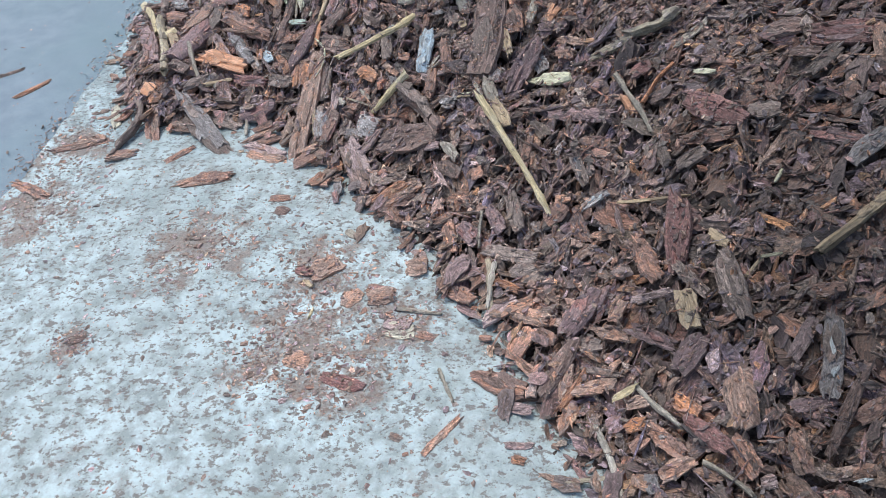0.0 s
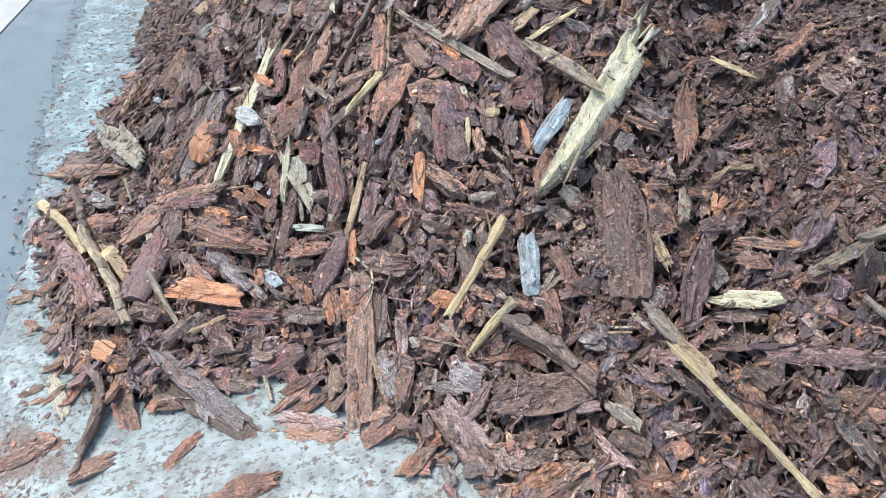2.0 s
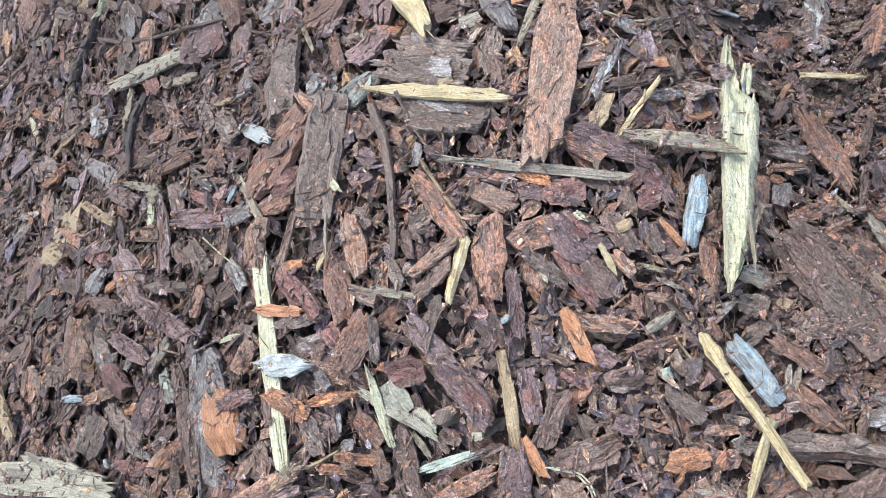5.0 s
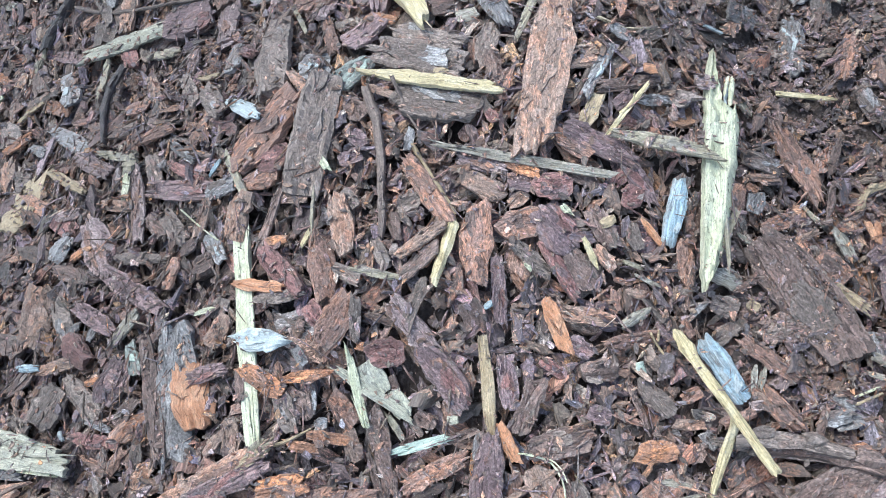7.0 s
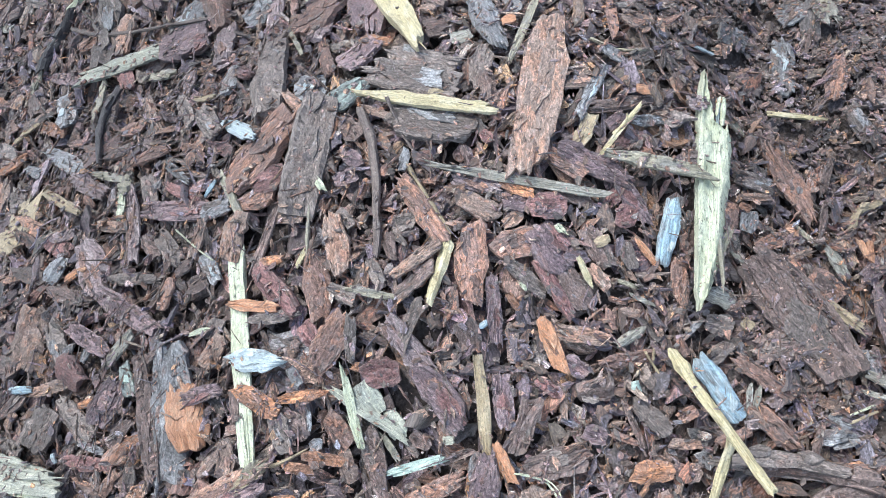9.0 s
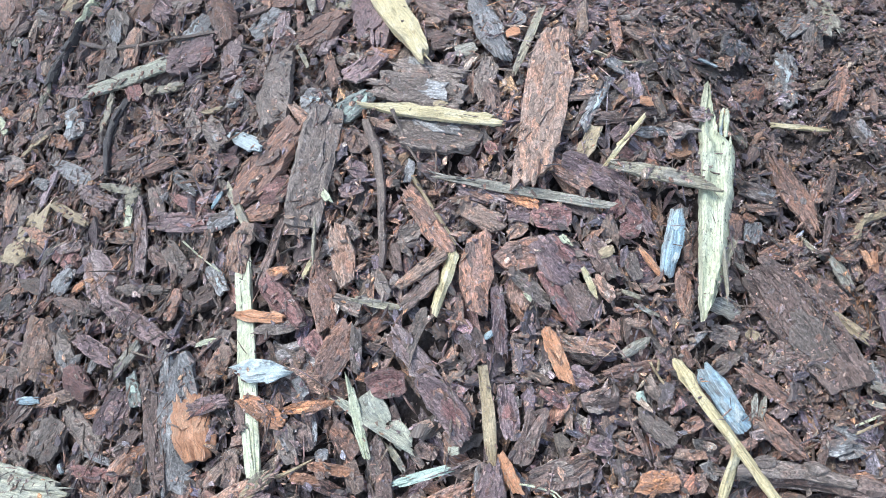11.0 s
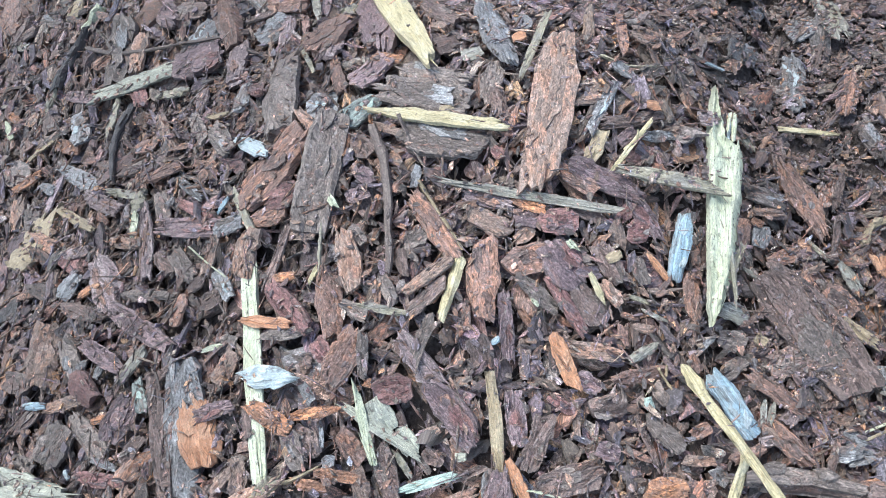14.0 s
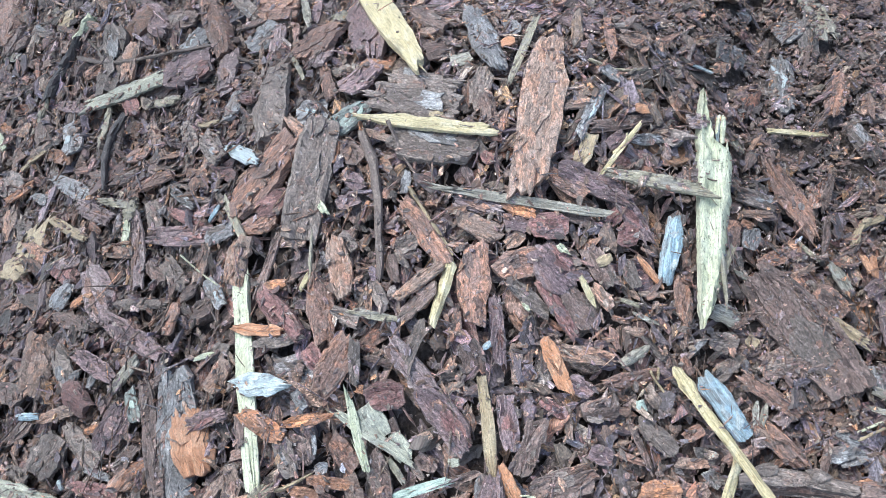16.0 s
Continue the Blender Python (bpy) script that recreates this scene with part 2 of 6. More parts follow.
DARK = (0.085, 0.060, 0.056)
TONES = {
    "rust": piece_material("rust_bark", (0.345, 0.215, 0.178), (0.435, 0.235, 0.165), DARK),
    "orange2": piece_material("orange_brown_bark", (0.430, 0.228, 0.150), (0.560, 0.265, 0.140), DARK, second_at=0.52),
    "brightorange": piece_material("orange_bark", (0.60, 0.295, 0.165), (0.66, 0.38, 0.24), (0.30, 0.150, 0.105), 0.75, 0.4),
    "tanbark": piece_material("tan_bark", (0.405, 0.288, 0.238), (0.450, 0.268, 0.195), (0.154, 0.109, 0.096)),
    "purple": piece_material("purple_bark", (0.252, 0.175, 0.188), (0.325, 0.230, 0.235), (0.285, 0.155, 0.135)),
    "mauve": piece_material("mauve_bark", (0.375, 0.280, 0.285), (0.46, 0.365, 0.36), (0.30, 0.19, 0.165)),
    "brown": piece_material("brown_bark", (0.206, 0.143, 0.128), (0.265, 0.190, 0.170), (0.109, 0.077, 0.072)),
    "darkred": piece_material("dark_red_bark", (0.275, 0.142, 0.138), (0.345, 0.180, 0.165), (0.141, 0.100, 0.100)),
    "grey": piece_material("grey_bark", (0.288, 0.275, 0.282), (0.371, 0.365, 0.378), (0.154, 0.128, 0.125)),
    "greybrown": piece_material("grey_brown_bark", (0.235, 0.188, 0.170), (0.310, 0.252, 0.226), (0.134, 0.105, 0.097)),
    "bluegrey": piece_material("lichened_wood", (0.44, 0.57, 0.66), (0.38, 0.43, 0.46), (0.22, 0.19, 0.185), 0.65, 0.5),
    "palebark": piece_material("buff_bark", (0.55, 0.54, 0.44), (0.44, 0.44, 0.38), (0.20, 0.165, 0.135), 0.65, 0.5),
    "palegrey": piece_material("pale_grey_wood", (0.38, 0.35, 0.295), (0.45, 0.43, 0.385), (0.20, 0.165, 0.145), 0.6, 0.6),
    "white": piece_material("whitish_wood", (0.58, 0.65, 0.68), (0.47, 0.54, 0.57), (0.30, 0.28, 0.27), 0.7, 0.25),
    "mint": piece_material("mint_wood", (0.46, 0.56, 0.50), (0.38, 0.47, 0.43), (0.34, 0.38, 0.34), 0.75, 0.2),
    "mintgrey": piece_material("green_grey_bark", (0.30, 0.33, 0.31), (0.40, 0.46, 0.43), (0.13, 0.105, 0.098), 0.6, 0.7),
    "tan": piece_material("tan_wood", (0.46, 0.36, 0.235), (0.54, 0.44, 0.30), (0.24, 0.175, 0.13), 0.65, 0.4),
    "yellow": piece_material("yellow_wood", (0.64, 0.545, 0.33), (0.70, 0.62, 0.43), (0.38, 0.29, 0.16), 0.65, 0.35),
    "pale": piece_material("pale_yellow_wood", (0.60, 0.61, 0.43), (0.68, 0.69, 0.53), (0.50, 0.49, 0.32), 0.84, 0.22, 0.5, 0.85),
    "greywood": piece_material("grey_yellow_wood", (0.40, 0.36, 0.27), (0.31, 0.285, 0.25), (0.18, 0.145, 0.12), 0.6, 0.5),
    "brownstick": piece_material("brown_twig", (0.180, 0.138, 0.125), (0.24, 0.19, 0.17), (0.10, 0.075, 0.072), 0.7, 0.5),
    "blackstick": piece_material("black_twig", (0.065, 0.056, 0.060), (0.105, 0.09, 0.095), (0.04, 0.035, 0.038), 0.7, 0.5),
    "greystick": piece_material("mottled_twig", (0.38, 0.33, 0.25), (0.54, 0.48, 0.34), (0.10, 0.085, 0.085), 0.7, 0.5),
}
# the tone of the plates that flake off each kind of bark
PLATE = {"rust": "brown", "orange2": "rust", "brightorange": "orange2", "tanbark": "rust", "purple": "darkred", "mauve": "rust", "brown": "greybrown",
         "darkred": "purple", "grey": "greybrown", "greybrown": "grey", "palegrey": "greywood", "palebark": "palegrey", "tan": "greywood"}
LITTER_MAT = litter_material("bark_litter", False)
# darker litter tones: gap shade painted into lower layers, also dark shoulder crumbs
DEEP_MAT = litter_material("gap_shaded_dark_litter", False, [(p, tuple(0.88 * q for q in c)) for p, c in LITTER])
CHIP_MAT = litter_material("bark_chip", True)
DRY = [(0.0, (0.17, 0.122, 0.105)), (0.3, (0.25, 0.187, 0.160)), (0.6, (0.31, 0.235, 0.20)), (0.8, (0.30, 0.20, 0.155)), (0.93, (0.40, 0.31, 0.25)), (1.0, (0.48, 0.41, 0.32))]
DRY_MAT = litter_material("dry_crumbs", False, DRY)
SPECK_MAT = litter_material("pale_specks", False, [(p, tuple(1.6 * q for q in c)) for p, c in DRY])


def soil_material():
    m = Nodes("mulch_fines")
    place = m.add("NewGeometry").outputs["Position"]
    a, b = m.noise(place, 160, 5.0, 0.7), m.noise(place, 22, 3.0)
    colour = m.ramp(a, [(0.3, (0.035, 0.027, 0.025)), (0.5, (0.100, 0.077, 0.070)), (0.64, (0.19, 0.15, 0.14)), (0.72, (0.42, 0.37, 0.34))])
    colour = m.mix(m.step(b, 0.5, 0.75), colour, (0.06, 0.042, 0.037))
    return m.finish(colour, 0.9, a, 1.0, 0.008)


def asphalt_material():
    m = Nodes("grey_asphalt")
    place = m.add("NewGeometry").outputs["Position"]
    big, mid, fine = m.noise(place, 1.4, 3.0), m.noise(place, 14, 4.0, 0.6), m.noise(place, 260, 3.0, 0.7)
    colour = m.ramp(mid, [(0.3, (0.165, 0.228, 0.292)), (0.7, (0.235, 0.312, 0.384))])
    colour = m.mix(m.step(big, 0.4, 0.65), colour, (0.175, 0.262, 0.312))
    colour = m.mix(m.step(fine, 0.60, 0.72), colour, (0.37, 0.41, 0.43))
    colour = m.mix(m.step(fine, 0.38, 0.30), colour, (0.12, 0.13, 0.145))
    return m.finish(colour, 0.75, fine, 0.5, 0.0025)


# wood dust trodden into the pale pavement: where, and how wide
DUST = [(-0.54, 1.07, 0.085), (-0.95, 1.16, 0.10), (-0.29, 0.88, 0.080), (-0.29, 1.02, 0.065), (-0.21, 0.78, 0.06),
        (-0.96, 1.40, 0.07), (-0.68, 0.84, 0.03), (-0.34, 0.80, 0.045), (-0.13, 0.90, 0.055)]


def pavement_material():
    m = Nodes("pale_worn_pavement")
    place = m.add("NewGeometry").outputs["Position"]
    big = m.noise(place, 2.2, 4.0, 0.6)
    mid = m.noise(place, 17, 5.0, 0.65)
    pits = m.noise(m.scaled(place, 80, 105, 80), 1.0, 4.0, 0.7)
    fine = m.noise(place, 330, 3.0, 0.7)
    colour = m.mix(m.step(m.math("ADD", m.math("MULTIPLY", mid, 0.7), m.math("MULTIPLY", m.noise(place, 60, 4.0, 0.7), 0.3)), 0.43, 0.57), (0.335, 0.40, 0.415), (0.60, 0.735, 0.775))
    colour = m.mix(m.step(big, 0.42, 0.62), colour, m.mix(0.6, colour, (0.355, 0.43, 0.445)))
    colour = m.mix(m.math("MULTIPLY", m.step(pits, 0.47, 0.41), 0.85), colour, (0.19, 0.175, 0.165))
    colour = m.mix(m.math("MULTIPLY", m.step(fine, 0.58, 0.74), 0.5), colour, (0.62, 0.69, 0.70))
    along = m.add("SeparateXYZ", {0: place}).outputs[1]
    worn = m.step(m.math("ADD", along, m.math("MULTIPLY", m.math("SUBTRACT", big, 0.5), 2.0)), 1.35, 2.3)
    colour = m.mix(m.math("MULTIPLY", worn, 0.85), colour, m.mix(m.step(mid, 0.45, 0.62), (0.235, 0.35, 0.40), (0.395, 0.58, 0.65)))
    dust = None
    for x, y, r in DUST:
        d = m.add("VectorMath", {0: place, 1: (x, y, 0.0)}, operation="DISTANCE").outputs["Value"]
        f = m.step(m.math("ADD", m.math("DIVIDE", d, r), m.math("MULTIPLY", m.math("SUBTRACT", mid, 0.5), 5.5)), 1.05, 0.5)
        dust = f if dust is None else m.math("MAXIMUM", dust, f)
    stray = m.step(m.noise(place, 11.0, 6.0, 0.75), 0.57, 0.66)
    dust = m.math("MAXIMUM", dust, m.math("MULTIPLY", stray, 0.45))
    tone = m.ramp(fine, [(0.35, (0.20, 0.135, 0.105)), (0.65, (0.34, 0.25, 0.205))])
    colour = m.mix(m.math("MULTIPLY", dust, 0.62), colour, tone)
    height = m.math("ADD", pits, m.math("ADD", m.math("MULTIPLY", fine, 0.35), m.math("MULTIPLY", mid, 0.6)))
    return m.finish(colour, 0.85, height, 1.0, 0.006)


def concrete_material(name, a, b):
    m = Nodes(name)
    place = m.add("NewGeometry").outputs["Position"]
    mid, fine = m.noise(place, 18, 4.0, 0.6), m.noise(place, 240, 3.0, 0.7)
    colour = m.mix(m.step(mid, 0.3, 0.7), a, b)
    colour = m.mix(m.math("MULTIPLY", m.step(fine, 0.6, 0.75), 0.6), colour, (0.2, 0.21, 0.22))
    return m.finish(colour, 0.85, m.math("ADD", fine, mid), 0.5, 0.003)


SOIL, ASPHALT, PAVEMENT = soil_material(), asphalt_material(), pavement_material()
PAINT = concrete_material("white_road_paint", (0.46, 0.51, 0.53), (0.56, 0.60, 0.61))
GRIT = concrete_material("dusty_grit", (0.20, 0.255, 0.28), (0.33, 0.40, 0.43))
KERB = concrete_material("kerb_concrete", (0.33, 0.38, 0.40), (0.42, 0.48, 0.50))


# ---- the heap's form ----
def mound(x, y):
    """Height of the heap's rough surface over the ground."""
    cx, cy = 0.371, 1.732
    th, r = np.arctan2(y - cy, x - cx), np.hypot(x - cx, y - cy)
    reach = (1.089 - 0.022 * np.cos(th) + 0.148 * np.sin(th) + 0.111 * np.cos(2 * th) - 0.185 * np.sin(2 * th)
             + 0.0775 * np.cos(3 * th) + 0.1 * np.sin(3 * th))

    def cone(d, k, c2=0.0, toe=0.05):
        d = 0.5 * (d + np.sqrt(d * d + toe * toe))
        return k * d + c2 * d * d

    def bump(bx, by, rad, up):
        return up * np.exp(-((x - bx) ** 2 + (y - by) ** 2) / (2 * rad * rad))

    main = cone(reach - r, 0.936, -0.42)
    back = cone(1.85 - np.hypot(x - 0.9, y - 3.0), 0.85, -0.08)
    side = cone(0.98 - np.hypot(x - 0.95, y - 1.22), 0.75)
    lobe = cone(0.68 - np.hypot(x + 0.35, y - 3.5), 0.5)
    s = 0.025
    h = s * np.log(np.exp(main / s) + np.exp(back / s) + np.exp(side / s) + np.exp(lobe / s)) - s * np.log(4.0)
    h = h + bump(-0.47, 1.67, 0.06, -0.05) + bump(-0.73, 1.60, 0.07, 0.05) + bump(-0.02, 1.24, 0.06, 0.03)
    h = h + bump(-0.35, 1.71, 0.05, 0.03) + bump(0.10, 1.28, 0.05, -0.03) + bump(0.03, 1.56, 0.05, 0.03)
    h = h + bump(-0.60, 2.13, 0.12, -0.033) + bump(-0.75, 2.05, 0.08, -0.018) + bump(-0.54, 1.93, 0.08, -0.012) + bump(-0.71, 1.76, 0.08, 0.024)
    h = h + bump(0.35, 1.11, 0.08, 0.028) + bump(0.29, 1.06, 0.08, 0.012) + bump(0.22, 0.93, 0.08, -0.010) + bump(0.09, 1.30, 0.08, -0.022)
    h = h + bump(-0.14, 1.48, 0.08, -0.013) + bump(0.01, 1.68, 0.08, 0.015)
    h = h + 0.030 * np.exp(-(((x + 0.77 + 0.33 * (y - 1.486)) / 0.085) ** 2) - ((y - 1.81) / 0.26) ** 4)  # a low apron of slid bark
    return np.maximum(h, 0.0)


rng = np.random.default_rng(7)
X0, Y0, STEP, NX, NY = -1.5, 0.1, 0.005, 960, 1040
gx, gy = np.meshgrid(X0 + STEP * np.arange(NX), Y0 + STEP * np.arange(NY))
BASE = mound(gx, gy)
COVER = 0.028  # how far the litter stands over the rough surface
top = BASE.copy()


def cell(x, y):
    return np.clip(((y - Y0) / STEP + 0.5).astype(int), 0, NY - 1), np.clip(((x - X0) / STEP + 0.5).astype(int), 0, NX - 1)


# ---- mesh helpers ----
def grid_faces(n, m):
    """Quads of a closed slab of n stations by m columns, top and bottom."""
    f = []
    t = lambda i, j: i * m + j
    b = lambda i, j: n * m + i * m + j
    for i in range(n - 1):
        for j in range(m - 1):
            f.append((t(i, j), t(i + 1, j), t(i + 1, j + 1), t(i, j + 1)))
            f.append((b(i, j), b(i, j + 1), b(i + 1, j + 1), b(i + 1, j)))
        f.append((t(i, 0), b(i, 0), b(i + 1, 0), t(i + 1, 0)))
        f.append((t(i, m - 1), t(i + 1, m - 1), b(i + 1, m - 1), b(i, m - 1)))
    for j in range(m - 1):
        f.append((t(0, j), t(0, j + 1), b(0, j + 1), b(0, j)))
        f.append((t(n - 1, j), b(n - 1, j), b(n - 1, j + 1), t(n - 1, j + 1)))
    return np.array(f)


def drift(a, k, axis=0):
    """Noise that changes slowly along one axis."""
    if a.shape[axis] < 2 * k:
        return a
    return np.apply_along_axis(lambda q: np.convolve(np.pad(q, k, "edge"), np.ones(k) / math.sqrt(k), "same")[k:-k], axis, a)


def slab_shape(r, n, m, taper=0.35, jag=0.12, wobble=0.12, lumps=0.22, bend=0.0, curl=0.0, point=None):
    """Unit bark slab, -0.5..0.5 along x and y, 0..1 thick: broken outline, torn ends, uneven top. Returns n*m*2 points."""
    s = np.linspace(-1, 1, n)
    v = np.linspace(-1, 1, m)
    half = 1 - taper * np.abs(s) ** 2.5 * r.uniform(0.4, 1.2)
    if point is not None:
        half = half * np.interp(s, [-1, -0.4, 0.4, 1], point)
    edges = []
    for _ in range(2):
        k = r.integers(3, 6)
        at = np.sort(np.r_[-1, r.uniform(-0.9, 0.9, k), 1])
        edges.append(half * (1 + np.interp(s, at, r.normal(0, 1.1 * wobble, k + 2)) + 0.3 * r.normal(0, wobble, n)))
    sway = np.cumsum(r.normal(0, 0.03, n))
    ends = []
    for _ in range(2):
        k = r.integers(1, 4)
        at = np.sort(np.r_[-1, r.uniform(-0.8, 0.8, k), 1])
        ends.append(np.interp(v, at, r.normal(0, 1.5 * jag, k + 2)) + 0.35 * r.normal(0, jag, m) + r.normal(0, 1.3 * jag) * v)
    x = np.zeros((n, m))
    y = np.zeros((n, m))
    for j in range(m):
        w = np.where(v[j] < 0, edges[0], edges[1])
        y[:, j] = 0.5 * v[j] * w + 0.15 * (sway - sway.mean())
        x[:, j] = 0.5 * s + 0.5 * (ends[0][j] * np.clip(-s, 0, 1) ** 3 + ends[1][j] * np.clip(s, 0, 1) ** 3)
    x[1:-1] += r.normal(0, 0.2 / n, (n - 2, m)) if n > 2 else 0
    ss, vv = np.meshgrid(s, v, indexing="ij")
    lift = bend * (ss ** 2 - 0.3) + curl * (vv ** 2 - 0.3)
    zt = 1 - 0.25 * vv ** 4 - 0.15 * np.abs(ss) ** 5 + drift(drift(r.normal(0, lumps, (n, m)), 3), 2, 1) + lift
    zb = 0.12 * r.normal(0, 1, (n, m)) + lift
    zt = np.maximum(zt, zb + 0.22)
    return np.concatenate([np.stack([x, y, zt], -1).reshape(-1, 3), np.stack([x, y, zb], -1).reshape(-1, 3)])


def make_mesh(name, verts, faces, grain, material, smooth=False):
    """A mesh from arrays of points and quads, with the grain map (metres along and across each piece)."""
    me = bpy.data.meshes.new(name)
    me.vertices.add(len(verts))
    me.vertices.foreach_set("co", np.asarray(verts, np.float32).ravel())
    me.loops.add(faces.size)
    me.loops.foreach_set("vertex_index", faces.astype(np.int32).ravel())
    me.polygons.add(len(faces))
    me.polygons.foreach_set("loop_start", np.arange(0, faces.size, faces.shape[1], dtype=np.int32))
    uv = me.uv_layers.new(name="grain")
    uv.data.foreach_set("uv", np.asarray(grain, np.float32)[faces.ravel()].ravel())
    me.polygons.foreach_set("use_smooth", np.full(len(faces), smooth))
    me.materials.append(material)
    me.update(calc_edges=True)
    if smooth:
        me.set_sharp_from_angle(angle=radians(38))
    return me


def flat_mesh(name, bm, material):
    me = bpy.data.meshes.new(name)
    bm.to_mesh(me)
    bm.free()
    me.materials.append(material)
    return me


# ---- ground ----
def strip_edge(y):
    """Where the pale strip ends and the asphalt begins."""
    return np.interp(y, [-4, 1.2, 1.9, 2.4, 2.9, 3.3, 3.6, 3.8, 4.0, 9.0], [-0.99, -1.035, -1.06, -1.13, -1.17, -1.19, -1.14, -1.05, -1.0, -0.95])


def build_ground():
    bm = bmesh.new()
    bmesh.ops.create_grid(bm, x_segments=8, y_segments=8, size=120)
    g = new("ground", flat_mesh("ground", bm, ASPHALT))
    tagged(g, "smooth blue-grey asphalt of a parking area", "ground", kind="structure")

    # the pale rough strip under the heap, a thin worn layer with a crumbling edge
    r = np.random.default_rng(3)
    ys = np.arange(-4.0, 9.0, 0.02)
    xs = strip_edge(ys)
    xs = xs + np.convolve(r.normal(0, 0.012, len(ys)), np.ones(3) / 3, "same")
    bm = bmesh.new()
    rows = []
    for x, y in zip(xs, ys):
        rows.append([bm.verts.new((x, y, 0.0)), bm.verts.new((x + 0.008, y, 0.005)), bm.verts.new((6.0, y, 0.005))])
    for a, b in zip(rows, rows[1:]):
        for k in range(2):
            bm.faces.new((a[k], a[k + 1], b[k + 1], b[k]))
    p = new("pavement", flat_mesh("pavement", bm, PAVEMENT))
    tagged(p, "pale worn pavement strip with wood dust and pits", "pavement", kind="structure")

    # the light seam where strip and asphalt meet
    ys = np.arange(3.25, 3.82, 0.012)
    bm = bmesh.new()
    rows = []
    for y in ys:
        w, x = 0.006 + 0.016 * r.random(), strip_edge(y) + 0.012 + 0.006 * r.random()
        rows.append([bm.verts.new((x, y, 0.007)), bm.verts.new((x + w, y, 0.007))])
    for a, b in zip(rows, rows[1:]):
        if r.random() < 0.85:
            bm.faces.new((a[0], a[1], b[1], b[0]))
    tagged(new("seam", flat_mesh("seam", bm, PAINT)), "whitish seam along the edge of the pavement strip", "seam", kind="structure")

    # white painted line
    bm = bmesh.new()
    rows = []
    for x, y in ((-1.575, 2.36), (-1.51, 2.8), (-1.43, 3.3), (-1.33, 3.75), (-1.2, 4.12), (-1.02, 4.5), (-0.6, 5.4)):
        rows.append([bm.verts.new((x - 0.055, y + 0.01, 0.004)), bm.verts.new((x + 0.055, y - 0.01, 0.004))])
    for a, b in zip(rows, rows[1:]):
        bm.faces.new((a[0], a[1], b[1], b[0]))
    tagged(new("road_marking", flat_mesh("road_marking", bm, PAINT)), "white painted parking line on grey asphalt", "road marking", kind="structure")

    # low concrete kerb beyond the heap
    bm = bmesh.new()
    bmesh.ops.create_cube(bm, size=1.0)
    bmesh.ops.scale(bm, vec=(2.6, 0.16, 0.115), verts=bm.verts)
    bmesh.ops.bevel(bm, geom=bm.edges[:], offset=0.008, segments=2, affect="EDGES")
    bmesh.ops.translate(bm, vec=(1.3, 0.08, 0.0575), verts=bm.verts)
    k = new("kerb", flat_mesh("kerb", bm, KERB))
    k.matrix_world = pose(-1.03, 3.93, 0.0, 0, 0, 12)
    tagged(k, "low grey concrete kerb beside the mulch heap", "kerb", kind="structure")


build_ground()


# ---- the heap: its core and its loose litter ----
def build_core():
    st = 3
    x, y, z = gx[::st, ::st], gy[::st, ::st], top[::st, ::st]
    z = z + rng.normal(0, 0.004, z.shape) * (z > 0.004) - 0.006
    ny, nx = x.shape
    idx = np.arange(ny * nx).reshape(ny, nx)
    faces = np.stack([idx[:-1, :-1], idx[:-1, 1:], idx[1:, 1:], idx[1:, :-1]], -1).reshape(-1, 4)
    verts = np.stack([x, y, z], -1).reshape(-1, 3)
    keep = (verts[faces][:, :, 2] > -0.004).any(1)
    return make_mesh("mulch_heap", verts, faces[keep], verts[:, :2], SOIL)


soft_ground = np.exp(-(np.hypot((gx - 0.40) / 0.27, (gy - 1.62) / 0.26) ** 4))
soft_ground = COVER * 0.85 * soft_ground * (0.75 + 0.35 * np.sin(23 * gx + 3 * np.sin(17 * gy)) * np.sin(19 * gy + 2))
top += soft_ground
heap = new("mulch_heap", build_core())
tagged(heap, "large heap of damp dark shredded pine bark mulch", "mulch heap", kind="stuff")

SU, SV = [a.ravel() for a in np.meshgrid(np.linspace(-1, 1, 5), np.linspace(-1, 1, 3))]
PLANE = np.linalg.pinv(np.stack([np.ones(15), SU, SV], 1))


